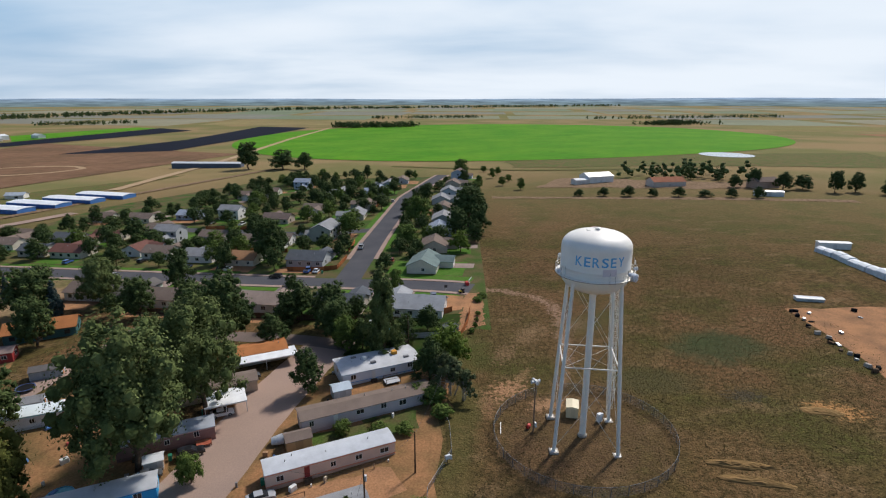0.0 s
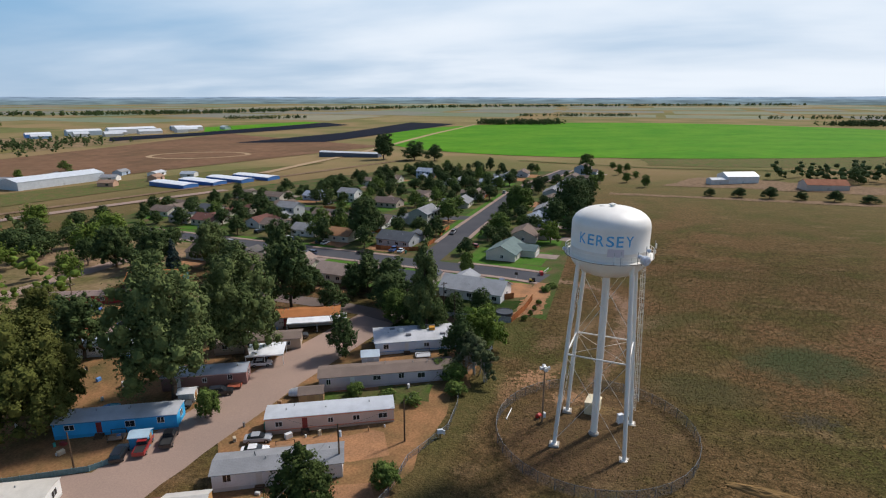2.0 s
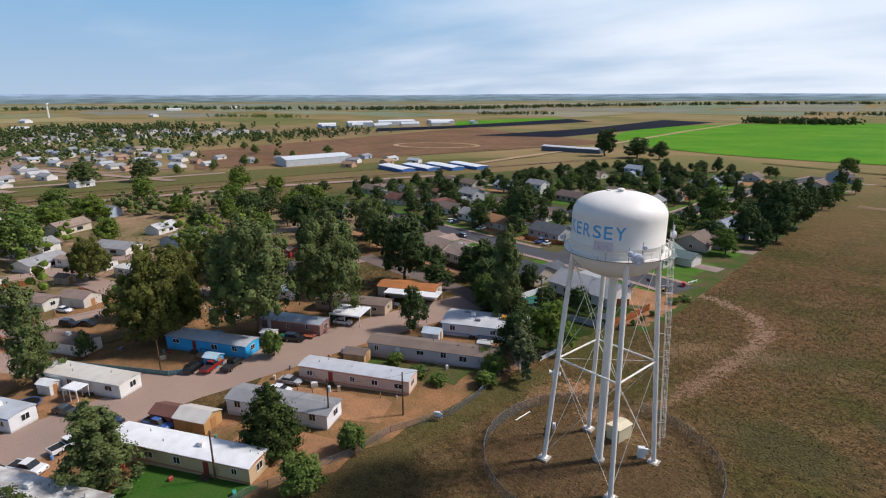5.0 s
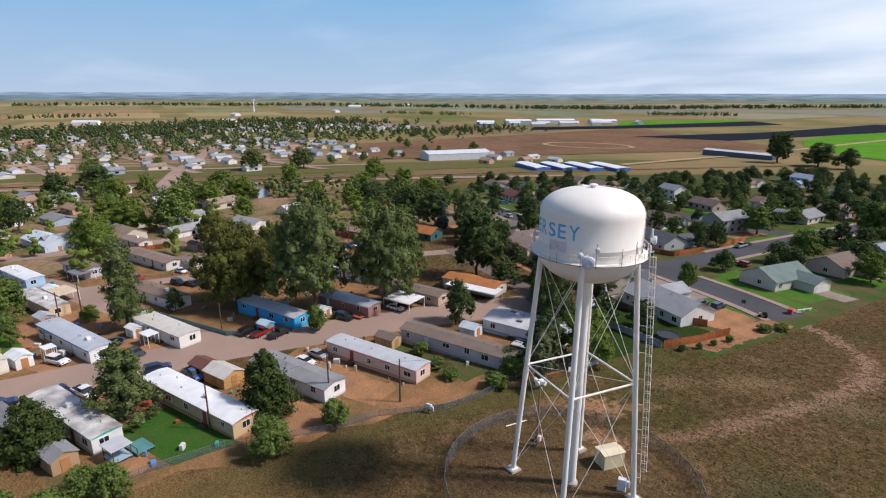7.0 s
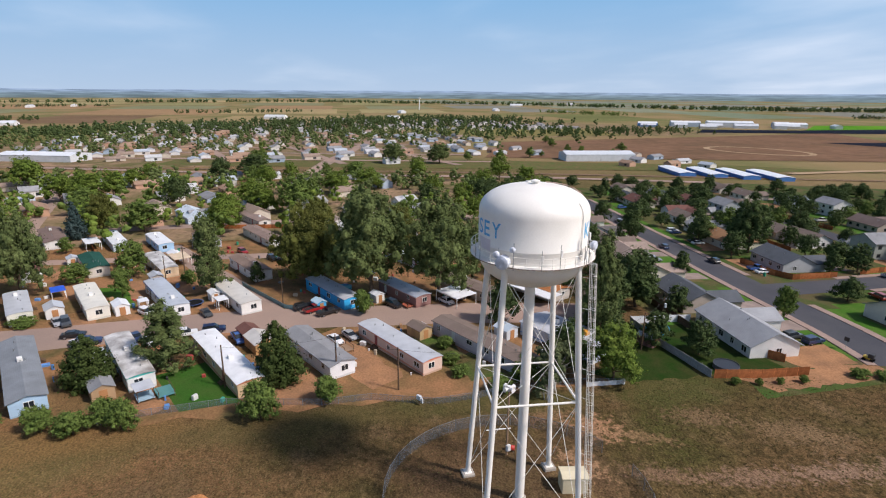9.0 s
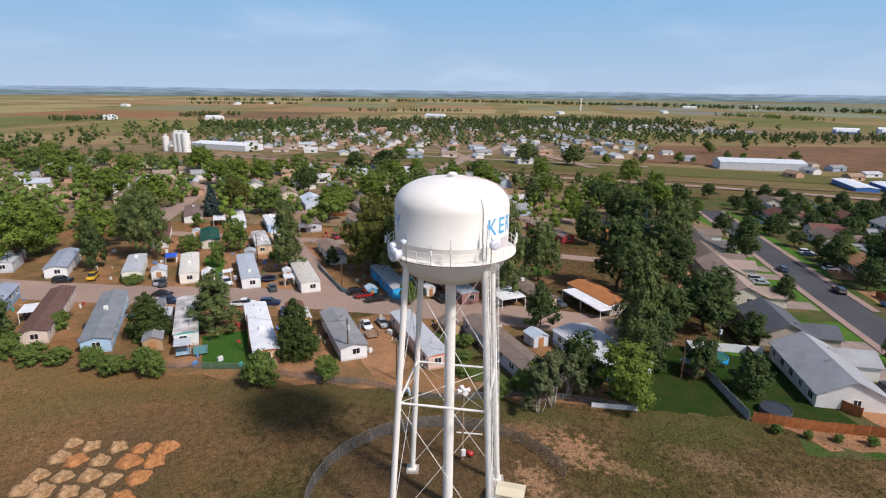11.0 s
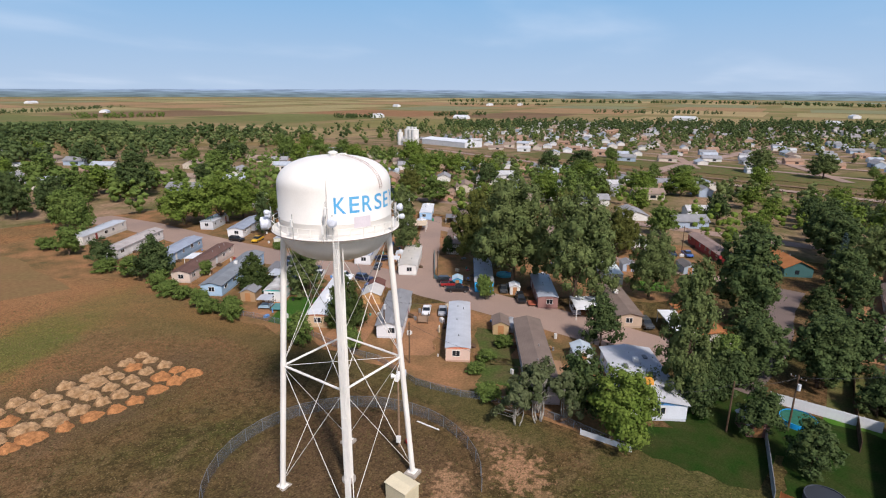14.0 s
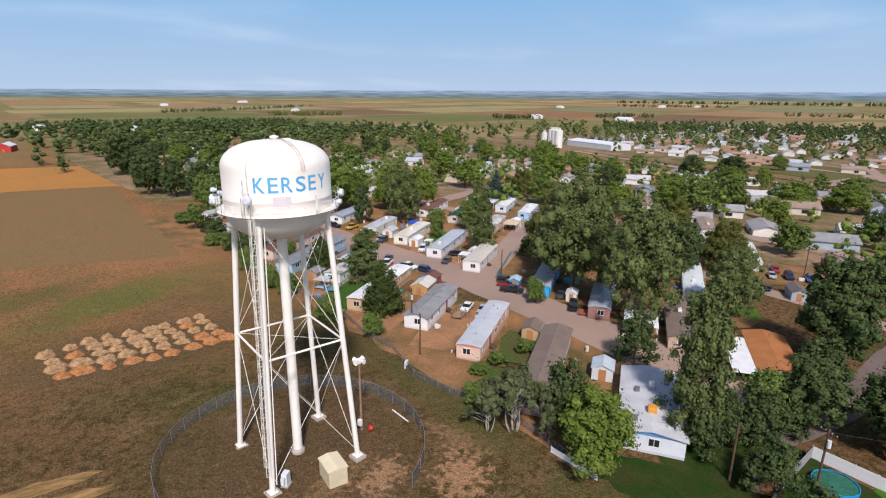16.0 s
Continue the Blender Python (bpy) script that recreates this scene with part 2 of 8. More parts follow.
def field_material():
    """Dry pasture: straw, olive and bare patches over one another."""
    m = bpy.data.materials.new("dry_pasture")
    m.use_nodes = True
    n, l = m.node_tree.nodes, m.node_tree.links
    b = n["Principled BSDF"]
    b.inputs["Roughness"].default_value, b.inputs["Specular IOR Level"].default_value = 1.0, 0.03
    tc = n.new("ShaderNodeTexCoord")
    def noise_at(scale, detail=4.0, stretch=(1, 1, 1)):
        mp = n.new("ShaderNodeMapping")
        mp.inputs["Scale"].default_value = stretch
        l.new(tc.outputs["Object"], mp.inputs[0])
        x = n.new("ShaderNodeTexNoise")
        x.inputs["Scale"].default_value, x.inputs["Detail"].default_value = scale, detail
        l.new(mp.outputs[0], x.inputs["Vector"])
        return x.outputs[0]
    def rng(v, a, b2, lo=0.0, hi=1.0):
        x = n.new("ShaderNodeMapRange")
        x.inputs["From Min"].default_value, x.inputs["From Max"].default_value = a, b2
        x.inputs["To Min"].default_value, x.inputs["To Max"].default_value = lo, hi
        l.new(v, x.inputs["Value"])
        return x.outputs[0]
    def blend(f, c1, c2):
        x = n.new("ShaderNodeMixRGB")
        l.new(f, x.inputs[0])
        for k, c in ((1, c1), (2, c2)):
            if isinstance(c, tuple):
                x.inputs[k].default_value = (*c, 1)
            else:
                l.new(c, x.inputs[k])
        return x.outputs[0]
    base = blend(rng(noise_at(0.012), 0.38, 0.62), (0.155, 0.088, 0.043), (0.108, 0.073, 0.031))
    base = blend(rng(noise_at(0.05, 6.0), 0.44, 0.64), base, (0.076, 0.070, 0.022))
    base = blend(rng(noise_at(0.09, 8.0, (1, 2.2, 1)), 0.55, 0.72, 0, 0.75), base, (0.20, 0.13, 0.068))
    base = blend(rng(noise_at(0.9, 6.0), 0.42, 0.62, 0, 0.75), base, (0.045, 0.034, 0.014))
    base = blend(rng(noise_at(2.6, 4.0), 0.58, 0.72, 0, 0.6), base, (0.21, 0.15, 0.07))
    wob = noise_at(0.22, 5.0)
    fray = noise_at(1.3, 8.0)
    sep = n.new("ShaderNodeSeparateXYZ")
    l.new(tc.outputs["Object"], sep.inputs[0])
    # lighter, redder soil south of the tower
    lean = n.new("ShaderNodeMath")
    lean.operation = "MULTIPLY_ADD"
    lean.inputs[1].default_value = 60.0
    l.new(wob, lean.inputs[0])
    l.new(sep.outputs["Y"], lean.inputs[2])
    south = blend(rng(noise_at(0.07, 6.0), 0.42, 0.6), (0.23, 0.135, 0.062), (0.29, 0.145, 0.065))
    south = blend(rng(noise_at(1.1, 5.0), 0.48, 0.66, 0, 0.6), south, (0.105, 0.075, 0.03))
    base = blend(rng(lean.outputs[0], 95, 35, 0, 0.9), base, south)
    for cx, cy, rx, ry, turn, colour, most in GROUND_SPOTS:
        mp = n.new("ShaderNodeMapping")
        mp.vector_type = "TEXTURE"
        mp.inputs["Location"].default_value = (cx, cy, 0)
        mp.inputs["Rotation"].default_value = (0, 0, radians(turn))
        mp.inputs["Scale"].default_value = (rx, ry, 1e4)
        l.new(tc.outputs["Object"], mp.inputs[0])
        ln = n.new("ShaderNodeVectorMath")
        ln.operation = "LENGTH"
        l.new(mp.outputs[0], ln.inputs[0])
        ad = n.new("ShaderNodeMath")
        ad.operation = "MULTIPLY_ADD"
        ad.inputs[1].default_value = 1.1 if max(rx, ry) > 9 else 3.5
        l.new(wob if max(rx, ry) > 9 else fray, ad.inputs[0])
        l.new(ln.outputs["Value"], ad.inputs[2])
        base = blend(rng(ad.outputs[0], 1.75 if max(rx, ry) > 9 else 2.75, 1.2 if max(rx, ry) > 9 else 2.15, 0, most), base, colour)
    grain = n.new("ShaderNodeHueSaturation")
    l.new(base, grain.inputs["Color"])
    l.new(rng(noise_at(4.2, 3.0), 0.32, 0.68, 0.58, 1.36), grain.inputs["Value"])
    base = grain.outputs[0]
    # wider plain: paler stubble and green pasture
    away = n.new("ShaderNodeVectorMath")
    away.operation = "LENGTH"
    l.new(tc.outputs["Object"], away.inputs[0])
    plain = blend(rng(noise_at(0.006, 5.0), 0.42, 0.58), (0.16, 0.15, 0.060), (0.25, 0.18, 0.09))
    base = blend(rng(away.outputs["Value"], 230, 560), base, plain)
    l.new(base, b.inputs["Base Color"])
    bp = n.new("ShaderNodeBump")
    bp.inputs["Strength"].default_value, bp.inputs["Distance"].default_value = 0.9, 0.3
    l.new(noise_at(2.2, 6.0), bp.inputs["Height"])
    l.new(bp.outputs[0], b.inputs["Normal"])
    return m


PASTURE = field_material()


# ---- geometry helpers ----
def ground(x, y):
    """Height of the land: level round the tower, falling gently to the west, rising again far out."""
    s = 0.028 * (x - 25) - 0.010 * (y - 85)
    z = 2.5 * math.tanh(s / 2.5) if s > 0 else -20 * math.tanh(-s / 20)
    r = math.hypot(x - 25, y - 85)
    f = min(max((r - 500) / 1500, 0), 1)
    k = min(max((r - 1200) / 3600, 0), 1)
    return z * (1 - f) - 18 * f + k * k * (3 - 2 * k) * 22


def link(name, mesh, mat, parent=None, label=""):
    for m in (mat if isinstance(mat, (list, tuple)) else [mat]):
        mesh.materials.append(m)
    ob = new(name, mesh)
    ob.parent = parent
    if label:
        ob["label"] = label
    return ob


def part(name, bm, mat, parent=None, label="", smooth=False):
    mesh = bpy.data.meshes.new(name)
    bmesh.ops.recalc_face_normals(bm, faces=bm.faces)
    bm.to_mesh(mesh)
    bm.free()
    if smooth:
        mesh.shade_smooth()
    return link(name, mesh, mat, parent, label)


def thing(name, x, y, turn=0.0, z=None, label="", category="", group=""):
    e = new(name)
    e.empty_display_size = 0.2
    e.matrix_basis = pose(x, y, ground(x, y) if z is None else z, 0, 0, turn)
    return tagged(e, label, category, group)


def box(x0, x1, y0, y1, z0, z1, bm=None, bevel=0.0):
    own = bmesh.new()
    vs = [own.verts.new(p) for p in ((x0, y0, z0), (x1, y0, z0), (x1, y1, z0), (x0, y1, z0), (x0, y0, z1), (x1, y0, z1), (x1, y1, z1), (x0, y1, z1))]
    for f in ((3, 2, 1, 0), (4, 5, 6, 7), (0, 1, 5, 4), (1, 2, 6, 5), (2, 3, 7, 6), (3, 0, 4, 7)):
        own.faces.new([vs[i] for i in f])
    if bevel:
        bmesh.ops.bevel(own, geom=own.edges, offset=bevel, segments=1, affect="EDGES")
    return join(bm, own)


def join(bm, own):
    if bm is None:
        return own
    t = bpy.data.meshes.new("t")
    own.to_mesh(t)
    own.free()
    bm.from_mesh(t)
    bpy.data.meshes.remove(t)
    return bm


def tube(p, q, r, n=8, bm=None, r2=None, caps=True):
    bm = bm or bmesh.new()
    p, q = Vector(p), Vector(q)
    d = (q - p).normalized()
    a = d.orthogonal().normalized()
    b = d.cross(a)
    r2 = r if r2 is None else r2
    rings = []
    for c, rr in ((p, r), (q, r2)):
        rings.append([bm.verts.new(c + (a * math.cos(2 * math.pi * i / n) + b * math.sin(2 * math.pi * i / n)) * rr) for i in range(n)])
    for i in range(n):
        bm.faces.new((rings[0][i], rings[0][(i + 1) % n], rings[1][(i + 1) % n], rings[1][i]))
    if caps:
        bm.faces.new(rings[0][::-1])
        bm.faces.new(rings[1])
    return bm


def sweep(points, r, n=6, bm=None, closed=False):
    """One bent pipe through the points."""
    bm = bm or bmesh.new()
    pts = [Vector(p) for p in points]
    m = len(pts)
    rings = []
    for i, p in enumerate(pts):
        q0, q1 = (pts[i - 1], pts[(i + 1) % m]) if closed else (pts[max(i - 1, 0)], pts[min(i + 1, m - 1)])
        d = (q1 - q0).normalized()
        a = d.cross(Vector((0, 0, 1))) if abs(d.z) < 0.95 else d.cross(Vector((1, 0, 0)))
        a.normalize()
        b = d.cross(a)
        rings.append([bm.verts.new(p + (a * math.cos(2 * math.pi * k / n) + b * math.sin(2 * math.pi * k / n)) * r) for k in range(n)])
    for i in range(m if closed else m - 1):
        u, v = rings[i], rings[(i + 1) % m]
        for k in range(n):
            bm.faces.new((u[k], u[(k + 1) % n], v[(k + 1) % n], v[k]))
    return bm


def lathe(profile, n=48, bm=None):
    """Turns (radius, height) pairs round the z axis."""
    bm = bm or bmesh.new()
    rings = []
    for r, z in profile:
        if r < 1e-4:
            rings.append([bm.verts.new((0, 0, z))])
        else:
            rings.append([bm.verts.new((r * math.cos(2 * math.pi * i / n), r * math.sin(2 * math.pi * i / n), z)) for i in range(n)])
    for a, b in zip(rings, rings[1:]):
        for i in range(n):
            j = (i + 1) % n
            if len(a) == 1:
                bm.faces.new((a[0], b[i], b[j]))
            elif len(b) == 1:
                bm.faces.new((a[i], a[j], b[0]))
            else:
                bm.faces.new((a[i], a[j], b[j], b[i]))
    return bm


def prism(points, y0, y1, bm=None):
    """An outline in (x, z), drawn out from y0 to y1."""
    bm = bm or bmesh.new()
    f = [bm.verts.new((x, y0, z)) for x, z in points]
    g = [bm.verts.new((x, y1, z)) for x, z in points]
    bm.faces.new(f)
    bm.faces.new(g[::-1])
    for i in range(len(points)):
        j = (i + 1) % len(points)
        bm.faces.new((f[j], f[i], g[i], g[j]))
    return bm


def prism_x(points, x0, x1, bm=None):
    """An outline in (y, z), drawn out from x0 to x1."""
    bm = bm or bmesh.new()
    f = [bm.verts.new((x0, y, z)) for y, z in points]
    g = [bm.verts.new((x1, y, z)) for y, z in points]
    bm.faces.new(f)
    bm.faces.new(g[::-1])
    for i in range(len(points)):
        j = (i + 1) % len(points)
        bm.faces.new((f[j], f[i], g[i], g[j]))
    return bm


def strip(name, line, width, mat, lift=0.06, label="", category="road", step=4.0, wobble=0.0, kind="structure", offset=0.0, thick=0.0, seed=1):
    """A road, track or kerb draped over the land along a line of points."""
    rnd = random.Random(seed)
    pts = []
    for (ax, ay), (bx, by) in zip(line, line[1:]):
        k = max(1, int(math.hypot(bx - ax, by - ay) / step))
        pts += [(ax + (bx - ax) * i / k, ay + (by - ay) * i / k) for i in range(k)]
    pts.append(line[-1])
    for _ in range(3):
        pts = [pts[0]] + [tuple((a + 2 * b + c) / 4 for a, b, c in zip(pts[i - 1], pts[i], pts[i + 1])) for i in range(1, len(pts) - 1)] + [pts[-1]]
    verts, faces = [], []
    cols = 5
    for i, (x, y) in enumerate(pts):
        a, b = pts[max(i - 1, 0)], pts[min(i + 1, len(pts) - 1)]
        d = Vector((b[0] - a[0], b[1] - a[1])).normalized()
        w0, w1 = (width / 2 + rnd.uniform(-wobble, wobble) for _ in range(2))
        for j in range(cols):
            s = offset - w0 + (w0 + w1) * j / (cols - 1)
            px, py = x - d.y * s, y + d.x * s
            verts.append((px, py, ground(px, py) + lift + (thick if thick else 0)))
    for i in range(len(pts) - 1):
        for j in range(cols - 1):
            a = i * cols + j
            faces.append((a, a + 1, a + cols + 1, a + cols))
    if thick:
        n0 = len(verts)
        for i in range(len(pts)):
            for j in (0, cols - 1):
                x, y, z = verts[i * cols + j]
                verts.append((x, y, z - thick - 0.05))
        for i in range(len(pts) - 1):
            faces.append((i * cols, (i + 1) * cols, n0 + 2 * (i + 1), n0 + 2 * i))
            faces.append((i * cols + cols - 1, n0 + 2 * i + 1, n0 + 2 * (i + 1) + 1, (i + 1) * cols + cols - 1))
    mesh = bpy.data.meshes.new(name)
    mesh.from_pydata(verts, [], faces)
    return tagged(link(name, mesh, mat), label, category, "", kind)


def patch(name, corners, mat, lift=0.05, label="", category="ground", cell=6.0, ragged=0.0, seed=1):
    """A flat area between four corners, draped over the land."""
    rnd = random.Random(seed)
    a, b, c, d = [Vector(p) for p in corners]
    nu = max(2, int((b - a).length / cell))
    nv = max(2, int((d - a).length / cell))
    nu, nv = min(nu, 40), min(nv, 40)
    verts, faces = [], []
    for i in range(nu + 1):
        for j in range(nv + 1):
            u, v = i / nu, j / nv
            p = (a * (1 - u) + b * u) * (1 - v) + (d * (1 - u) + c * u) * v
            if ragged and (i in (0, nu) or j in (0, nv)):
                p = p + Vector((rnd.uniform(-ragged, ragged), rnd.uniform(-ragged, ragged)))
            verts.append((p.x, p.y, ground(p.x, p.y) + lift))
    for i in range(nu):
        for j in range(nv):
            k = i * (nv + 1) + j
            faces.append((k, k + nv + 1, k + nv + 2, k + 1))
    mesh = bpy.data.meshes.new(name)
    mesh.from_pydata(verts, [], faces)
    return tagged(link(name, mesh, mat), label, category, "", "structure")


PARK = radians(25.5)
UX, UY = math.cos(PARK), math.sin(PARK)


def uv(u, v):
    """A place in the park's own grid: u along its homes, v across them."""
    return (u * UX - v * UY, u * UY + v * UX)


# ---- land ----
def build_ground():
    radii = [0.0]
    while radii[-1] < 4950:
        r = radii[-1]
        radii.append(r + (4.0 if r < 240 else r * 0.035))
    seg = 144
    verts = [(25, 85, ground(25, 85))]
    for r in radii[1:]:
        for i in range(seg):
            x, y = 25 + r * math.cos(2 * math.pi * i / seg), 85 + r * math.sin(2 * math.pi * i / seg)
            verts.append((x, y, ground(x, y)))
    faces = [(0, 1 + i, 1 + (i + 1) % seg) for i in range(seg)]
    for k in range(len(radii) - 2):
        a, b = 1 + k * seg, 1 + (k + 1) * seg
        for i in range(seg):
            j = (i + 1) % seg
            faces.append((a + i, b + i, b + j, a + j))
    mesh = bpy.data.meshes.new("ground")
    mesh.from_pydata(verts, [], faces)
    mesh.shade_smooth()
    tagged(link("ground", mesh, PASTURE), "dry brown and olive pasture land", "ground", "", "structure")


build_ground()


# ---- far land: fields, crops, belts of trees ----
FIELD_TONES = [material("field", c, 0.95, 0, 0.15, 0.006, 0.08, 0.0, tuple(0.8 * k for k in c)) for c in (
    (0.27, 0.185, 0.09), (0.20, 0.175, 0.065), (0.12, 0.15, 0.045), (0.25, 0.20, 0.09), (0.30, 0.225, 0.11), (0.15, 0.155, 0.055), (0.27, 0.145, 0.075), (0.18, 0.115, 0.065))]

# northern far fields: distance haze is put into these pale grey-green tones
HAZE_TONES = [material("hazed_field", c, 0.95, 0, 0.12, 0.004, 0.05, 0.0, tuple(0.85 * k for k in c)) for c in ((0.21, 0.225, 0.15), (0.17, 0.205, 0.13), (0.25, 0.235, 0.16), (0.20, 0.20, 0.16))]


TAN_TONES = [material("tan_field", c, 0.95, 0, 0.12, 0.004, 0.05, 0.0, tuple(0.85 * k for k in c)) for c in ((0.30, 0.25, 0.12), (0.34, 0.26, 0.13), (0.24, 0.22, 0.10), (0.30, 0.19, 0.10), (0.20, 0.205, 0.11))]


def far_fields():
    rnd = random.Random(11)
    for gx in range(-9, 10):
        for gy in range(-9, 10):
            cx, cy = gx * 480 + rnd.uniform(-60, 60), gy * 460 + rnd.uniform(-60, 60)
            r = math.hypot(cx - 25, cy - 85)
            if r < 760 or r > 4300:
                continue
            if -520 < cx < 760 and 450 < cy < 1900 or (-1250 < cx < -250 and 500 < cy < 1650):
                continue
            hx, hy = rnd.uniform(150, 238), rnd.uniform(120, 228)
            t = radians(-4)
            cs = [(cx + x * math.cos(t) - y * math.sin(t), cy + x * math.sin(t) + y * math.cos(t)) for x, y in ((-hx, -hy), (hx, -hy), (hx, hy), (-hx, hy))]
            patch("field", cs, rnd.choice(FIELD_TONES if r < 1900 else HAZE_TONES if cy > 700 else TAN_TONES), 0.30 + 0.08 * rnd.random(), "large flat farm field", "field", 40.0)


far_fields()


def disc(name, cx, cy, rx, ry, mat, lift, label, category):
    verts, faces, seg = [(cx, cy, ground(cx, cy) + lift)], [], 72
    for k in range(1, 9):
        for i in range(seg):
            a = 2 * math.pi * i / seg
            x, y = cx + rx * k / 8 * math.cos(a), cy + ry * k / 8 * math.sin(a)
            verts.append((x, y, ground(x, y) + lift))
    faces = [(0, 1 + i, 1 + (i + 1) % seg) for i in range(seg)]
    for k in range(7):
        for i in range(seg):
            j = (i + 1) % seg
            a, b = 1 + k * seg, 1 + (k + 1) * seg
            faces.append((a + i, b + i, b + j, a + j))
    mesh = bpy.data.meshes.new(name)
    mesh.from_pydata(verts, [], faces)
    return tagged(link(name, mesh, mat), label, category, "", "structure")


disc("crop_circle", 98, 1148, 506, 562, CROP, 0.45, "bright green irrigated crop circle", "field")
WATER = material("pond_water", (0.30, 0.33, 0.36), 0.12, 0, 0.05)
disc("pond", 303, 605, 26, 34, WATER, 0.5, "pale still farm pond", "water")
SOLAR = material("dark_panels", (0.010, 0.012, 0.022), 0.9, 0, 0.2, 0.05, 0.4)
for k, cs in enumerate((((-794, 756), (-702, 1098), (-815, 1010), (-877, 836)), ((-702, 1098), (-650, 1400), (-780, 1500), (-815, 1010)), ((-559, 777), (-419, 823), (-407, 1086), (-513, 1078)), ((-513, 1078), (-407, 1086), (-385, 1529), (-540, 1590)))):
    patch("panel_field", cs, SOLAR, 0.62 + 0.004 * k, "dark field of solar panels", "solar field", 30.0)
patch("crop_strip", ((-822, 1030), (-790, 1500), (-870, 1540), (-950, 1190)), CROP, 0.55, "bright green crop strip", "field", 40.0)
patch("bare_field", ((-650, 330), (-440, 235), (-290, 760), (-740, 1000)), material("ploughed_field", (0.185, 0.105, 0.062), 0.95, 0, 0.2, 0.012, 0.1, 0.0, (0.13, 0.08, 0.045)), 0.42, "bare brown ploughed field", "field", 30.0)
patch("verge", ((-520, -40), (-330, 430), (-255, 520), (-420, -60)), YARD, 0.28, "green weedy strip along the railway", "ground", 10.0)
PALE_TRACK = material("pale_track", (0.40, 0.29, 0.18), 0.95, 0, 0.15, 0.05, 1.0, 0.2, (0.32, 0.22, 0.13))
strip("loop_track", [(-465 + 62 * math.cos(radians(a)) - 10 * math.sin(radians(a)), 580 + 14 * math.cos(radians(a)) + 44 * math.sin(radians(a))) for a in range(0, 361, 15)], 7, PALE_TRACK, 0.6, "pale dirt loop track in a bare field", "track", 12.0)
strip("far_road", [(-268, 425), (-272, 560), (-274, 664), (-295, 880), (-312, 1087), (-327, 1532)], 10, PALE_TRACK, 0.68, "pale straight farm road", "road", 20.0)
strip("railway", [(-470, -400), (-420, -140), (-372, 20), (-320, 190), (-268, 330), (-180, 560)], 7, SAND, 0.45, "pale gravel track along the railway", "track", 12.0)
strip("back_street", [(-420, -160), (-345, 20), (-285, 220), (-235, 330)], 9, PARK_ROAD, 0.5, "grey paved street behind the houses", "road", 10.0)
strip("town_street", [(-330, 65), (-420, 82), (-760, 170)], 12, PARK_ROAD, 0.55, "long pale town street", "road", 10.0)
for k in range(6):
    x0 = -455 - k * 72
    strip("town_street", [(x0 - 70, -230), (x0 + 62, 240)], 9, PARK_ROAD, 0.57 + 0.01 * k, "pale town street between the lots", "road", 12.0)
for k in range(5):
    y0 = -190 + k * 95
    strip("town_street", [(-405 + (y0 - 80) * 0.28, y0), (-900 + (y0 - 80) * 0.28, y0 - 120)], 8, PARK_ROAD, 0.64 + 0.01 * k, "pale town street between the lots", "road", 12.0)
strip("garden_street", [(-135, -300), (-150, -100), (-160, 60), (-150, 175)], 8, PARK_ROAD, 0.25, "pale street between the far gardens", "road", 10.0)
strip("garden_street", [(-105, -30), (-220, -60), (-360, -100)], 8, PARK_ROAD, 0.27, "pale street between the far gardens", "road", 10.0)
strip("garden_street", [(-101, 70), (-200, 55), (-330, 65)], 8, PARK_ROAD, 0.29, "pale street between the far gardens", "road", 10.0)
strip("ditch_road", [(-60, 560), (60, 500), (200, 480), (420, 560)], 7, YARD, 0.4, "green ditch bank", "track", 10.0)

# ---- streets ----
CROSS = [(-190, 206), (-115, 192.6), (-82, 186.8), (-47, 181), (-5, 174.4), (8, 170.5)]
MAIN = [(-36.5, 180), (-35.5, 210), (-34.8, 238), (-32.3, 288), (-28.7, 363), (-12, 452), (-6, 480)]
strip("street_cross", CROSS, 9.6, ASPHALT, 0.05, "dark grey asphalt street", "road")
strip("street_main", MAIN, 9.6, ASPHALT, 0.056, "dark grey asphalt street", "road")
strip("street_side", [(-37, 265), (-66, 257), (-120, 270), (-170, 283)], 8.5, ASPHALT, 0.06, "dark grey asphalt street", "road")
for sgn in (-1, 1):
    strip("pavement", [p for p in MAIN if p[1] > 190], 1.9, WALK, 0.05, "pinkish concrete pavement with a kerb", "pavement", offset=sgn * 5.8, thick=0.13)
strip("pavement", CROSS[:3] + [(-50, 181.5)], 1.9, WALK, 0.05, "pinkish concrete pavement with a kerb", "pavement", offset=5.8, thick=0.13)
strip("pavement", [(-25, 177.5), (-5, 174.4), (6, 171)], 1.9, WALK, 0.05, "pinkish concrete pavement with a kerb", "pavement", offset=5.8, thick=0.13)
strip("pavement", CROSS, 1.9, WALK, 0.05, "pinkish concrete pavement with a kerb", "pavement", offset=-5.8, thick=0.13)
ALLEY = material("patched_alley", (0.17, 0.13, 0.115), 0.9, 0, 0.12, 0.1, 4.0, 0.1, (0.13, 0.105, 0.09))
PARK_LINE = [(-47, -95), (-49, -60), (-46, -30), (-44.5, 0), (-45.5, 20), (-46.5, 40), (-45, 60), (-42, 82), (-40, 98), (-36, 115), (-33, 127)]
strip("park_road", PARK_LINE, 13.0, PARK_ROAD, 0.05, "pinkish worn asphalt park road", "road", wobble=0.2, offset=-1.5)
strip("park_branch", [uv(-12, 67), uv(-40, 68), uv(-75, 67), uv(-105, 66)], 7.5, PARK_ROAD, 0.055, "pinkish worn asphalt park road", "road", wobble=0.2)
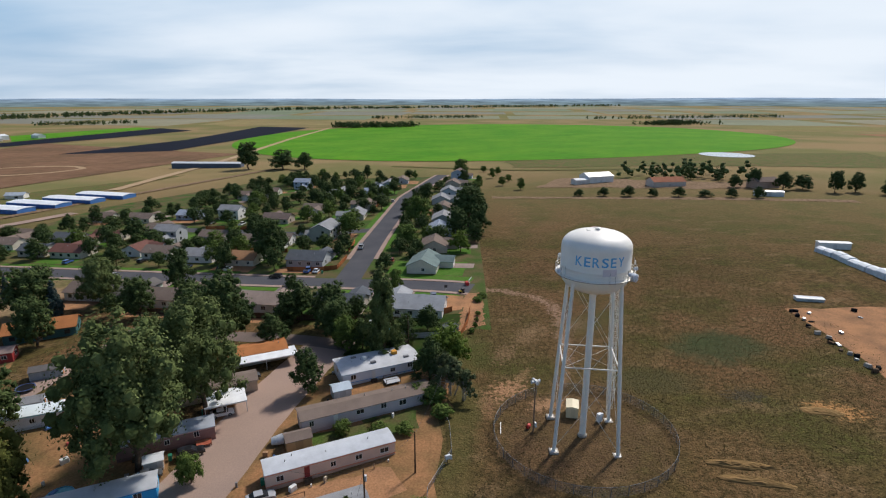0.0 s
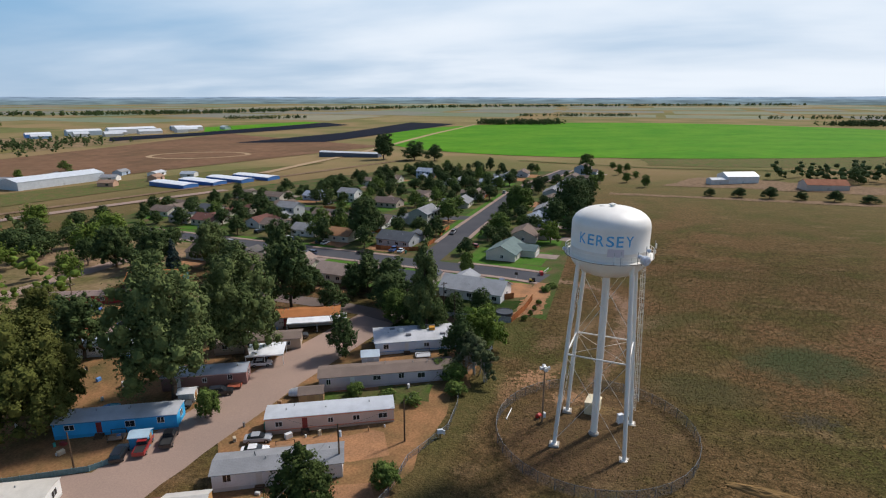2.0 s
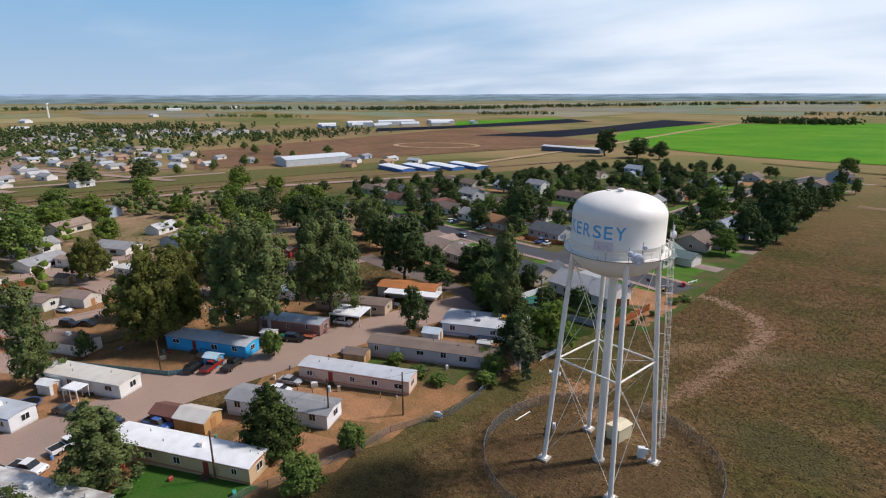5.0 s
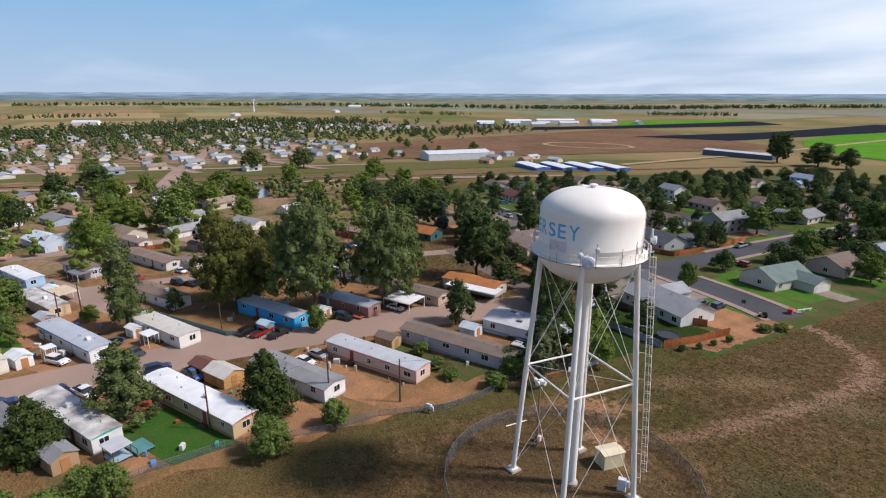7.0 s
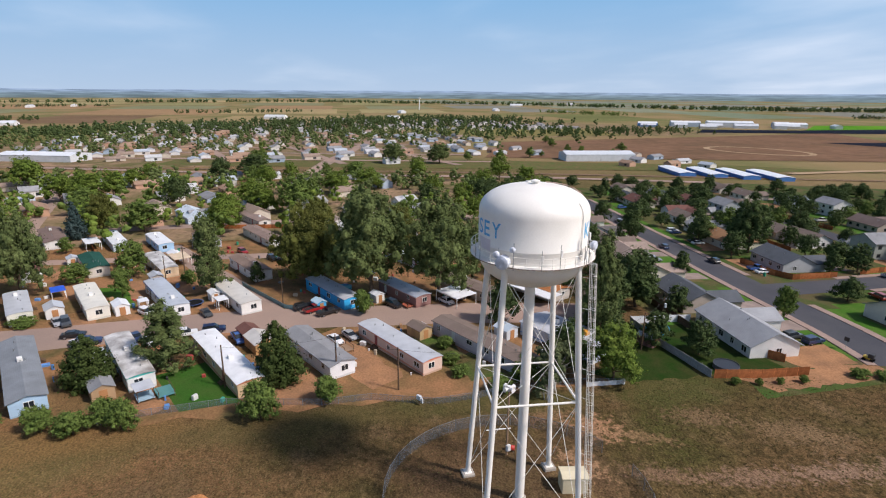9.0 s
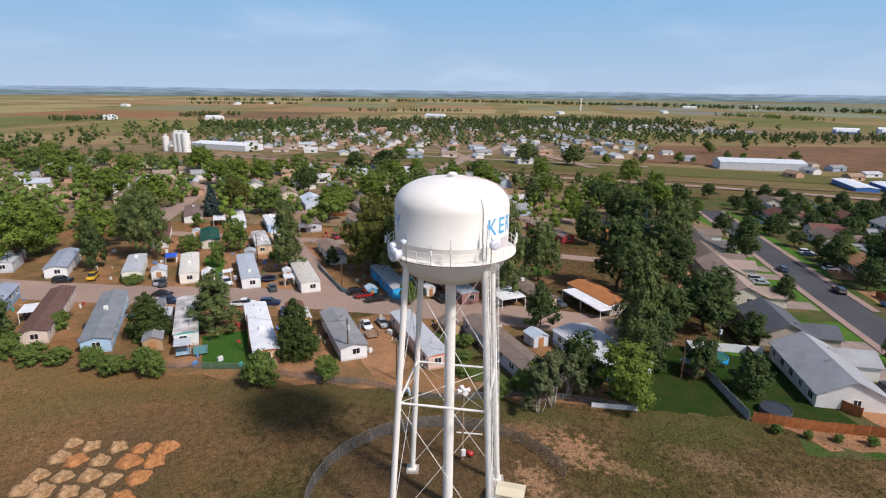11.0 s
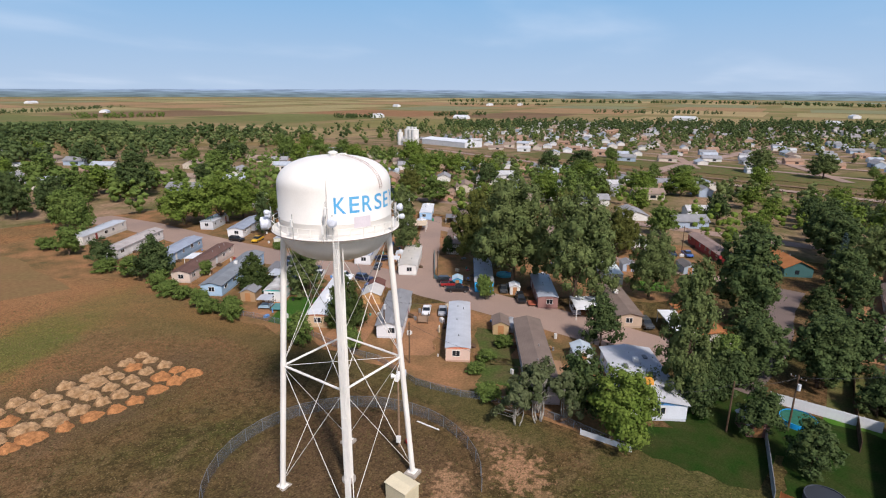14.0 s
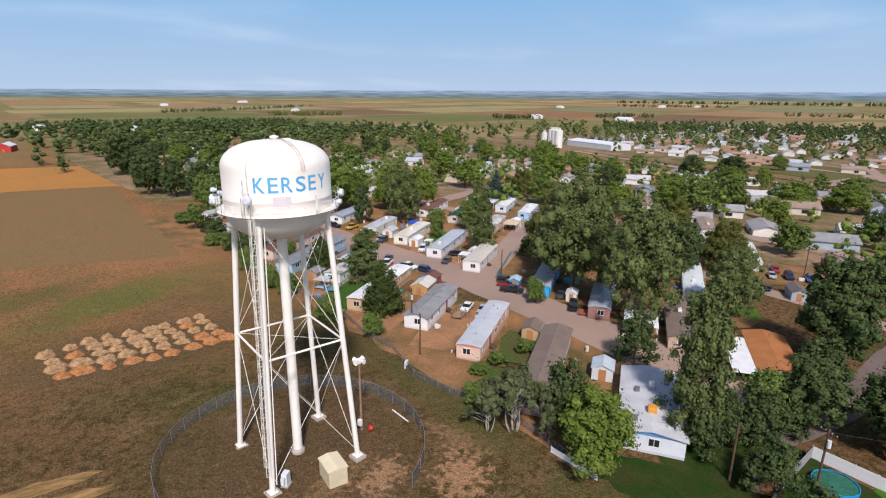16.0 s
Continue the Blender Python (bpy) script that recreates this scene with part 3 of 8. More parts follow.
strip("park_back_road", [(-112, -60), (-108, -10), (-105, 30), (-101, 70), (-93, 120), (-88, 137)], 6.0, PARK_ROAD, 0.06, "pinkish worn asphalt park road", "road", wobble=0.2)
strip("alley", [(-92, 139), (-75, 135.6), (-49, 133.2), (-33.7, 129.6), (-25, 126.2)], 6.2, ALLEY, 0.065, "grey worn alley", "road", wobble=0.2)

# yards of the park
patch("park_yard", (uv(-2, 26), uv(7, 26), uv(50, 102), uv(-4, 122)), PARK_EARTH, 0.02, "worn grass and earth yards", "ground", 5.0, 1.5)
patch("park_yard", (uv(-48, -60), uv(-12, -60), uv(-10, 130), uv(-46, 130)), PARK_EARTH, 0.02, "worn grass and earth yards", "ground", 5.0, 1.5)
patch("park_yard", (uv(-100, -60), uv(-49, -60), uv(-47, 165), uv(-100, 165)), PARK_EARTH, 0.021, "worn grass and earth yards", "ground", 5.0, 1.5)
for k, (u0, u1, v0, v1) in enumerate(((3, 24.5, 66, 74), (4, 22, 53, 60.5), (-1, 9, 34, 38), (-40, -16, 40, 46), (-38, -14, 55, 60.5), (-45, -22, 30, 35), (-68, -50, 40, 72))):
    patch("bare_yard", (uv(u0, v0), uv(u1, v0), uv(u1, v1), uv(u0, v1)), BARE, 0.035, "bare reddish earth yard", "ground", 3.0, 0.8, k)
patch("lawn", (uv(-4, 38.7), uv(11.6, 38.7), uv(14.8, 47.5), uv(-4, 47.5)), PARK_LAWN, 0.05, "small mown green lawn", "lawn", 3.0)
patch("lawn", (uv(24, 82), uv(27, 82), uv(27, 92), uv(24, 92)), YARD, 0.05, "small green yard", "lawn", 3.0)


# ---- water tower ----
RUSTY_EDGE = material("rusty_edge", (0.16, 0.10, 0.075), 0.8, 0, 0.3, 2.0, 12.0)
TX, TY = 25.25, 84.95


def water_tower():
    t = thing("water_tower", TX, TY, 0, 0, "white painted steel water tower with blue lettering on four legs", "water tower")
    R, zb, zs, zt = 5.83, 32.0, 36.6, 39.45
    prof = [(0.55, 28.75)]
    for k in range(1, 13):
        a = math.pi / 2 * k / 12
        prof.append((0.55 + (R - 0.55) * math.sin(a) ** 0.92, zb - 3.35 * math.cos(a) ** 1.0))
    prof += [(R, zb + 0.4), (R, 33.4), (R + 0.012, 33.42), (R, 33.44), (R, zs)]
    for k in range(1, 15):
        a = math.pi / 2 * k / 14
        prof.append((R * max(math.cos(a), 0) ** 0.80, zs + (zt - zs) * math.sin(a) ** 0.92))
    part("tank", lathe(prof, 72), TOWER, t, "rounded white tank", True)
    # balcony with rail
    part("balcony", lathe([(R - 0.02, 32.0), (6.66, 32.0), (6.66, 32.10), (R - 0.02, 32.10), (R - 0.02, 32.0)], 72), TOWER, t)
    part("edge_angle", lathe([(6.665, 32.0), (6.70, 32.0), (6.70, 32.05), (6.665, 32.05), (6.665, 32.0)], 72), RUSTY_EDGE, t, "thin rust-brown balcony edge")
    part("girder", lathe([(R - 0.02, 31.55), (R + 0.16, 31.6), (R + 0.16, 31.99), (R - 0.02, 31.99)], 72), TOWER, t)
    for z, r in ((33.15, 0.035), (32.62, 0.025)):
        ring = [Vector((6.60 * math.cos(2 * math.pi * i / 72), 6.60 * math.sin(2 * math.pi * i / 72), z)) for i in range(72)]
        part("rail", sweep(ring, r, 5, None, True), TOWER, t)
    for i in range(32):
        a = 2 * math.pi * (i + 0.5) / 32
        part("post", tube((6.60 * math.cos(a), 6.60 * math.sin(a), 32.05), (6.60 * math.cos(a), 6.60 * math.sin(a), 33.17), 0.03, 5), TOWER, t)
    # roof vent, hatch and roof ribs
    part("vent", lathe([(0, 39.3), (0.32, 39.3), (0.32, 39.62), (0.5, 39.66), (0.5, 39.78), (0.2, 39.9), (0, 39.92)], 20), TOWER, t)
    part("hatch", box(-1.9, -1.2, -0.35, 0.35, 39.15, 39.5, bevel=0.05), TOWER, t)
    # legs
    turn = radians(-7.0)
    def corner(i, half):
        a = turn + math.pi / 4 + i * math.pi / 2
        return half * math.sqrt(2) * math.cos(a), half * math.sqrt(2) * math.sin(a)
    def at(i, z):
        half = 5.55 + (3.86 - 5.55) * z / 31.6
        return (*corner(i % 4, half), z)
    # the tower's foot follows the slight slope of the land
    for i in range(4):
        foot = at(i, 0.25)
        part("leg", tube(at(i, 0.15), at(i, 31.7), 0.33, 16, caps=False), TOWER, t, "", True)
        part("footing", box(foot[0] - 0.8, foot[0] + 0.8, foot[1] - 0.8, foot[1] + 0.8, -0.5, 0.22, bevel=0.05), CONCRETE, t, "square concrete footing")
        part("base_plate", box(foot[0] - 0.5, foot[0] + 0.5, foot[1] - 0.5, foot[1] + 0.5, 0.222, 0.30), TOWER, t)
        part("strut", tube(at(i, 16.1), at(i + 1, 16.1), 0.13, 8), TOWER, t)
        for a, b, z0, z1 in ((i, i + 1, 0.9, 15.9), (i + 1, i, 0.9, 15.9), (i, i + 1, 16.4, 31.0), (i + 1, i, 16.4, 31.0)):
            part("tie_rod", tube(at(a, z0), at(b, z1), 0.033, 5), TOWER, t)
        part("riser_tie", tube(at(i, 16.1), (0, 0, 16.1), 0.028, 5), TOWER, t)
    part("riser", tube((0, 0, 0.0), (0, 0, 29.2), 0.58, 24, caps=False), TOWER, t, "thick white riser pipe", True)
    part("riser_base", lathe([(0.58, 0), (0.85, 0), (0.85, 0.35), (0.6, 0.6), (0.58, 0.6)], 20), CONCRETE, t)
    # caged ladder on the north-east leg
    d = Vector((math.cos(turn + math.pi / 4), math.sin(turn + math.pi / 4), 0))
    side = Vector((-d.y, d.x, 0))
    ladder = part("ladder", bmesh.new(), TOWER, t)
    lo, hi = Vector(at(0, 2.6)) + d * 0.75, Vector(at(0, 32.0)) + d * 1.25
    for s in (-0.23, 0.23):
        part("stile", tube(lo + side * s, hi + side * s + Vector((0, 0, 1.2)), 0.035, 5), TOWER, ladder)
    n = 80
    rung = None
    for k in range(n):
        p = lo.lerp(hi, k / (n - 1))
        if rung is None:
            rung = part("rung", tube(-side * 0.23, side * 0.23, 0.016, 4), TOWER, ladder)
            rung.location = p
        else:
            r2 = rung.copy()
            scene.collection.objects.link(r2)
            r2.location = p
    hoops = 24
    for k in range(hoops):
        p = lo.lerp(hi, 0.06 + 0.94 * k / (hoops - 1))
        pts = [p + side * (0.23 + 0.18 * math.sin(a)) * 1.0 * math.cos(a / 1.0) + d * 0.72 * math.sin(a) for a in [math.pi * j / 10 for j in range(11)]]
        part("hoop", sweep(pts, 0.025, 4), TOWER, ladder)
    for j in (2, 4, 5, 6, 8):
        a = math.pi * j / 10
        off = side * (0.23 + 0.18 * math.sin(a)) * math.cos(a) + d * 0.72 * math.sin(a)
        part("cage_bar", tube(lo.lerp(hi, 0.06) + off, hi + off, 0.018, 4), TOWER, ladder)
    for k in range(9):
        z = 3.2 + k * 3.4
        p = Vector(at(0, z))
        f = (z - 2.6) / 29.4
        part("bracket", tube(p, lo.lerp(hi, f), 0.03, 4), TOWER, ladder)
    part("cable_run", tube(Vector(at(0, 1.2)) + side * 0.55, Vector(at(0, 31.9)) + side * 0.6, 0.06, 6), TOWER, t, "white cable conduit")
    # aerials and dishes on the balcony
    def dish(angle, z, r, out=6.9):
        c = Vector((out * math.cos(angle), out * math.sin(angle), z))
        o = Vector((math.cos(angle), math.sin(angle), 0))
        part("mount", tube(Vector((6.6 * math.cos(angle), 6.6 * math.sin(angle), 31.8)), Vector((6.6 * math.cos(angle), 6.6 * math.sin(angle), z + 0.6)), 0.05, 6), STEEL, t)
        deep = r if r > 0.6 else 0.28
        bm = tube(c, c + o * deep, r * 0.98, 20)
        tube(c + o * deep, c + o * (deep + 0.1), r * 0.98, 20, bm, r * 0.6)
        tube(c - o * 0.3, c, r * 0.35, 12, bm, r * 0.98)
        part("dish", bm, DISH, t, "white drum dish aerial")
    def panel(angle, z, h, w=0.22, out=6.8):
        e = bmesh.new()
        box(-0.08, 0.08, -w / 2, w / 2, 0, h, e, 0.02)
        bmesh.ops.transform(e, matrix=pose(out * math.cos(angle), out * math.sin(angle), z, 0, 0, math.degrees(angle)), verts=e.verts)
        part("panel_aerial", e, WHITE, t)
        p = (6.64 * math.cos(angle), 6.64 * math.sin(angle))
        part("mast", tube((*p, 31.9), (*p, z + h + 0.5), 0.035, 5), STEEL, t)
    for deg, z, r in DISHES:
        dish(radians(deg), z, r)
    for deg, z, h in PANELS:
        panel(radians(deg), z, h)
    # pale lilac touch-up paint below the letters
    for a0, a1, z0, z1 in ((-93, -70, 33.0, 34.2), (56, 74, 33.0, 34.1)):
        bm = bmesh.new()
        cols = []
        for k in range(9):
            a = radians(a0 + (a1 - a0) * k / 8)
            cols.append([bm.verts.new(((R + 0.016) * math.cos(a), (R + 0.016) * math.sin(a), z)) for z in (z0, z1)])
        for p, q in zip(cols, cols[1:]):
            bm.faces.new((p[0], q[0], q[1], p[1]))
        part("paint_patch", bm, LILAC, t, "pale lilac patch of fresh paint")
    # conduits over the shoulder of the tank, and the ladder on its roof
    def over(angle, f, lift):
        """A point on the tank's outside: f 0 at the balcony, 1 at the crown."""
        if f < 0.5:
            r, z = R, 32.4 + (zs - 32.4) * f / 0.5
            q = (r + lift, z)
        else:
            a = math.pi / 2 * (f - 0.5) / 0.5
            q = (R * max(math.cos(a), 0) ** 0.80 + lift * math.cos(a), zs + (zt - zs) * math.sin(a) ** 0.92 + lift * math.sin(a))
        return Vector((q[0] * math.cos(angle), q[0] * math.sin(angle), q[1]))
    for deg in (31.5,):
        part("conduit", sweep([over(radians(deg), k / 16 * 0.66, 0.1) for k in range(17)], 0.045), DUSTY, t, "pale cable conduit up the tank", True)
    rusty = material("rusty_primer", (0.55, 0.38, 0.33), 0.7, 0, 0.2, 1.5, 12)
    sideways = Vector((-math.sin(radians(88)), math.cos(radians(88)), 0))
    for sgn in (-0.2, 0.2):
        part("roof_rail", sweep([over(radians(88), 0.5 + k / 22 * 0.46, 0.14) + sideways * sgn for k in range(23)], 0.022, 5), rusty, t, "faded reddish roof ladder rail", True)
    for k in range(20):
        p = over(radians(88), 0.51 + k / 20 * 0.44, 0.14)
        part("roof_rung", tube(p - sideways * 0.2, p + sideways * 0.2, 0.018, 4), rusty, t)
    for centre in (-97.0, 78.0):
        text_round(t, centre, R + 0.012, 34.5, 1.6)


def text_round(t, centre, r, z0, height):
    """The six letters of the name, bent round the tank."""
    widths = {"K": 1.0, "E": 0.86, "R": 0.98, "S": 0.94, "Y": 1.04}
    total = sum(widths[c] for c in "KERSEY") + 5 * 0.27
    arc = radians(81)
    u = 0.0
    for ch in "KERSEY":
        cu = bpy.data.curves.new("letter", "FONT")
        cu.body, cu.size, cu.resolution_u = ch, 1.0, 4
        cu.offset = 0.012
        tmp = new("tmp", cu)
        bpy.context.view_layer.update()
        mesh = bpy.data.meshes.new_from_object(tmp.evaluated_get(bpy.context.evaluated_depsgraph_get()))
        bpy.data.objects.remove(tmp)
        bpy.data.curves.remove(cu)
        bm = bmesh.new()
        bm.from_mesh(mesh)
        bpy.data.meshes.remove(mesh)
        bmesh.ops.triangulate(bm, faces=bm.faces)
        for _ in range(2):
            bmesh.ops.subdivide_edges(bm, edges=[e for e in bm.edges if e.calc_length() > 0.12], cuts=1)
            bmesh.ops.triangulate(bm, faces=bm.faces)
        xs, ys = [v.co.x for v in bm.verts], [v.co.y for v in bm.verts]
        x0, x1, y0, y1 = min(xs), max(xs), min(ys), max(ys)
        for v in bm.verts:
            fx, fy = (v.co.x - x0) / (x1 - x0), (v.co.y - y0) / (y1 - y0)
            a = radians(centre) + arc * ((u + fx * widths[ch]) / total - 0.5)
            v.co = (r * math.cos(a), r * math.sin(a), z0 + fy * height)
        part("letter", bm, BLUE, t, "blue painted letter")
        u += widths[ch] + 0.27


DUSTY = material("dusty_paint", (0.70, 0.66, 0.62), 0.6, 0, 0.15, 1.0, 8.0, 0.05)
LILAC = material("lilac_paint", (0.66, 0.60, 0.63), 0.5, 0, 0.04, 0.8, 6.0, 0.02)
DISH = material("dish_white", (0.66, 0.70, 0.78), 0.45)
DISHES = ((-46, 32.7, 0.7), (-53, 33.3, 0.33), (36, 34.0, 0.5), (-39, 34.0, 0.28), (137, 33.6, 0.42), (-160, 32.9, 0.3), (128, 32.8, 0.3))
PANELS = ((-15, 33.0, 0.5), (1, 33.3, 0.75), (31, 34.6, 0.8), (-150, 32.6, 0.9), (145, 33.0, 0.9), (96, 32.5, 1.1), (-84, 32.6, 0.8), (-76, 33.2, 0.35), (28, 32.7, 0.9))
water_tower()


# ---- dwellings ----
def window(parent, x, y, z, w, h, face, frame=None):
    """A framed window on a wall that faces 'x+', 'x-', 'y+' or 'y-' (in its house's own axes)."""
    bm = bmesh.new()
    f = 0.07
    for a, b, c, d in ((-w / 2 - f, w / 2 + f, -f, 0), (-w / 2 - f, w / 2 + f, h, h + f), (-w / 2 - f, -w / 2, 0, h), (w / 2, w / 2 + f, 0, h), (-0.03, 0.03, 0, h)):
        box(a, b, -0.02, 0.05, c, d, bm)
    pane = box(-w / 2, w / 2, -0.02, 0.02, 0, h)
    turn = {"y+": 0, "y-": 180, "x+": -90, "x-": 90}[face]
    m = pose(x, y, z, 0, 0, turn)
    bmesh.ops.transform(bm, matrix=m, verts=bm.verts)
    bmesh.ops.transform(pane, matrix=m, verts=pane.verts)
    ob = part("window", bm, frame or WHITE, parent)
    part("pane", pane, GLASS, ob)
    return ob


def wall_box(parent, name, x, y, z, w, h, face, mat, depth=0.06, label=""):
    """A door, shutter or panel on a wall."""
    bm = box(-w / 2, w / 2, -0.02, depth, 0, h, bevel=0.01)
    turn = {"y+": 0, "y-": 180, "x+": -90, "x-": 90}[face]
    bmesh.ops.transform(bm, matrix=pose(x, y, z, 0, 0, turn), verts=bm.verts)
    return part(name, bm, mat, parent, label)


def gable(L, W, z, rise, over, thick=0.12, bow=False):
    """A roof slab over a box of length L (x) and width W (y)."""
    h = W / 2 + over
    drop = rise * over / (W / 2)
    n = 8 if bow else 2
    top, bot = [], []
    for k in range(n + 1):
        s = -1 + 2 * k / n
        f = (1 - s * s) if bow else (1 - abs(s))
        zz = z - (0 if bow else drop) + (rise + (0 if bow else drop)) * f
        top.append((s * h, zz + thick))
        bot.append((s * h, zz))
    return prism_x(top + bot[::-1], -L / 2 - over, L / 2 + over)


def gable_walls(L, W, z0, z1, rise):
    return prism_x([(-W / 2, z0), (W / 2, z0), (W / 2, z1), (0, z1 + rise), (-W / 2, z1)], -L / 2, L / 2)


def mobile_home(x, y, L, W, wall, roof, trim, turn=25.5, bow=True, skirt=None, seed=0, label="", steps=True, eave=2.95, band=None):
    rnd = random.Random(seed)
    t = thing("mobile_home", x, y, turn, None, label, "mobile home")
    rise = 0.28 if bow else 0.62
    part("skirting", box(-L / 2 + 0.03, L / 2 - 0.03, -W / 2 + 0.03, W / 2 - 0.03, -0.6, 0.62), skirt or paint(tuple(c * 0.8 for c in wall), 0.7), t)
    part("wall", gable_walls(L, W, 0.6, eave, rise * 0.92), paint(wall, 0.6, SIDING), t)
    part("roof", gable(L, W, eave, rise, 0.14 if bow else 0.3, 0.1, bow), roof, t)
    part("trim", prism_x([(-W / 2 - 0.17, eave - 0.16), (-W / 2 - 0.13, eave - 0.16), (-W / 2 - 0.13, eave + 0.0), (-W / 2 - 0.17, eave + 0.0)], -L / 2 - 0.1, L / 2 + 0.1), paint(trim, 0.6), t)
    part("trim", prism_x([(W / 2 + 0.13, eave - 0.16), (W / 2 + 0.17, eave - 0.16), (W / 2 + 0.17, eave + 0.0), (W / 2 + 0.13, eave + 0.0)], -L / 2 - 0.1, L / 2 + 0.1), paint(trim, 0.6), t)
    if band:
        for s in (-1, 1):
            part("trim_band", box(-L / 2 - 0.02, L / 2 + 0.02, s * (W / 2) - 0.03, s * (W / 2) + 0.03, 0.62, 0.78), paint(band, 0.6), t)
        for s in (-1, 1):
            part("gable_band", prism_x([(-W / 2, eave - 0.12), (W / 2, eave - 0.12), (W / 2, eave + 0.02), (0, eave + rise * 0.92), (-W / 2, eave + 0.02)], s * L / 2 - 0.03, s * L / 2 + 0.03), paint(band, 0.6), t)
    for s, face in ((-1, "y-"), (1, "y+")):
        n = int(L / 4.2)
        doors = {rnd.randrange(1, n - 1)} if n > 3 else {0}
        for k in range(n):
            px = -L / 2 + (k + 0.5) * L / n + rnd.uniform(-0.5, 0.5)
            if k in doors:
                wall_box(t, "door", px, s * W / 2, 0.65, 0.9, 2.0, face, paint(rnd.choice(((0.7, 0.69, 0.66), (0.25, 0.03, 0.03), (0.5, 0.45, 0.38))), 0.5))
                if steps:
                    bm = bmesh.new()
                    for q in range(3):
                        box(px - 0.7, px + 0.7, s * (W / 2 + 0.06) if s > 0 else s * (W / 2 + 1.2 - 0.3 * q), s * (W / 2 + 1.2 - 0.3 * q) if s > 0 else s * (W / 2 + 0.06), 0.2 * q - 0.25, 0.2 * (q + 1), bm)
                    part("steps", bm, WOOD, t)
            else:
                window(t, px, s * W / 2, 1.35 + rnd.choice((0, 0, 0.25)), rnd.choice((0.8, 1.1, 1.5)), rnd.choice((0.9, 1.1)), face)
    for s, face in ((1, "x+"), (-1, "x-")):
        window(t, s * L / 2, rnd.uniform(-0.6, 0.6), 1.4, 1.3, 1.05, face)
    for k in range(4):
        px, py = rnd.uniform(-L / 2 + 1, L / 2 - 1), rnd.uniform(-0.9, 0.9)
        part("vent_pipe", tube((px, py, eave), (px, py, eave + rise + rnd.uniform(0.3, 0.55)), 0.09, 8), STEEL, t)
    if rnd.random() < 0.6:
        px = rnd.uniform(-L / 3, L / 3)
        part("cooler", box(px - 0.45, px + 0.45, -0.4, 0.4, eave + rise * 0.7, eave + rise + 0.75, bevel=0.04), WHITE, t, "boxy rooftop cooler")
    return t


def roof_mat(c, kind="shingle"):
    key = (c, kind)
    if key not in MATS:
        if kind == "metal":
            MATS[key] = material("metal_roof", c, 0.35, 0.0, 0.06, 0.5, 4.0, 0.12, tuple(k * 0.82 for k in c), "", ("X", 0.45, 0.7))
        else:
            MATS[key] = material("shingle_roof", c, 0.9, 0, 0.14, 0.35, 7.0, 0.3, tuple(k * 0.8 for k in c), "", ("Y", 0.14, 0.5))
    return MATS[key]


WH_ROOF = roof_mat((0.78, 0.79, 0.80), "metal")
GREY_ROOF = roof_mat((0.26, 0.265, 0.275))
BROWN_ROOF = roof_mat((0.20, 0.155, 0.13))
SILVER_ROOF = roof_mat((0.50, 0.52, 0.55), "metal")
SLATE_ROOF = roof_mat((0.11, 0.12, 0.135))
ORANGE_ROOF = roof_mat((0.40, 0.165, 0.065))
RED_ROOF = roof_mat((0.17, 0.085, 0.07))
BLUEGREY_ROOF = roof_mat((0.30, 0.34, 0.41))
GREEN_ROOF = roof_mat((0.17, 0.22, 0.21))
TAN_ROOF = roof_mat((0.33, 0.255, 0.215))
PATCH_ROOF = material("patched_roof", (0.62, 0.61, 0.59), 0.6, 0, 0.15, 0.35, 3.0, 0.1, (0.22, 0.20, 0.18))

mobile_home(-20.2, 77.4, 22.3, 4.4, (0.68, 0.50, 0.41), SILVER_ROOF, (0.72, 0.28, 0.16), seed=1, label="salmon pink mobile home with a silver metal roof", band=(0.68, 0.22, 0.12), skirt=paint((0.55, 0.36, 0.27), 0.7))
mobile_home(-16.3, 94.4, 27.2, 4.9, (0.54, 0.48, 0.51), BROWN_ROOF, (0.6, 0.58, 0.57), seed=2, label="long grey mobile home with a brown shingle roof", bow=False)
_wide = mobile_home(-16.6, 112.4, 18.6, 8.4, (0.66, 0.70, 0.76), roof_mat((0.52, 0.53, 0.55)), (0.10, 0.28, 0.55), seed=3, label="wide white mobile home with a pale grey roof and blue trim", bow=False, band=(0.10, 0.30, 0.62))
part("swamp_cooler", box(3.6, 4.9, -0.6, 0.6, 3.55, 4.35, bevel=0.08), paint((0.66, 0.30, 0.03), 0.55), _wide, "orange rooftop cooler")
for _px, _py in ((-5, 2.2), (-1.5, -2.0), (1.5, 1.6), (6.5, -2.2)):
    part("skylight", box(_px - 0.6, _px + 0.6, _py - 0.35, _py + 0.35, 3.0, 3.62 if abs(_py) > 2 else 3.75, bevel=0.04), paint((0.16, 0.16, 0.17), 0.4), _wide)
mobile_home(-20.9, 62.0, 19.0, 5.0, (0.76, 0.77, 0.79), GREY_ROOF, (0.7, 0.7, 0.7), seed=4, label="white mobile home with a grey shingle roof", bow=False)
mobile_home(-20.5, 45.3, 25.0, 4.5, (0.60, 0.44, 0.27), WH_ROOF, (0.55, 0.30, 0.15), seed=5, label="long tan mobile home with a white metal roof", band=(0.42, 0.14, 0.07))
mobile_home(-24.9, 28.0, 21.0, 4.3, (0.72, 0.73, 0.72), PATCH_ROOF, (0.05, 0.42, 0.38), seed=6, label="white mobile home with teal trim and a patched roof", band=(0.05, 0.42, 0.38))
mobile_home(-23.3, 11.6, 27.5, 5.0, (0.38, 0.55, 0.72), roof_mat((0.22, 0.24, 0.26)), (0.6, 0.65, 0.7), seed=7, label="light blue mobile home with a dark grey roof", bow=False)
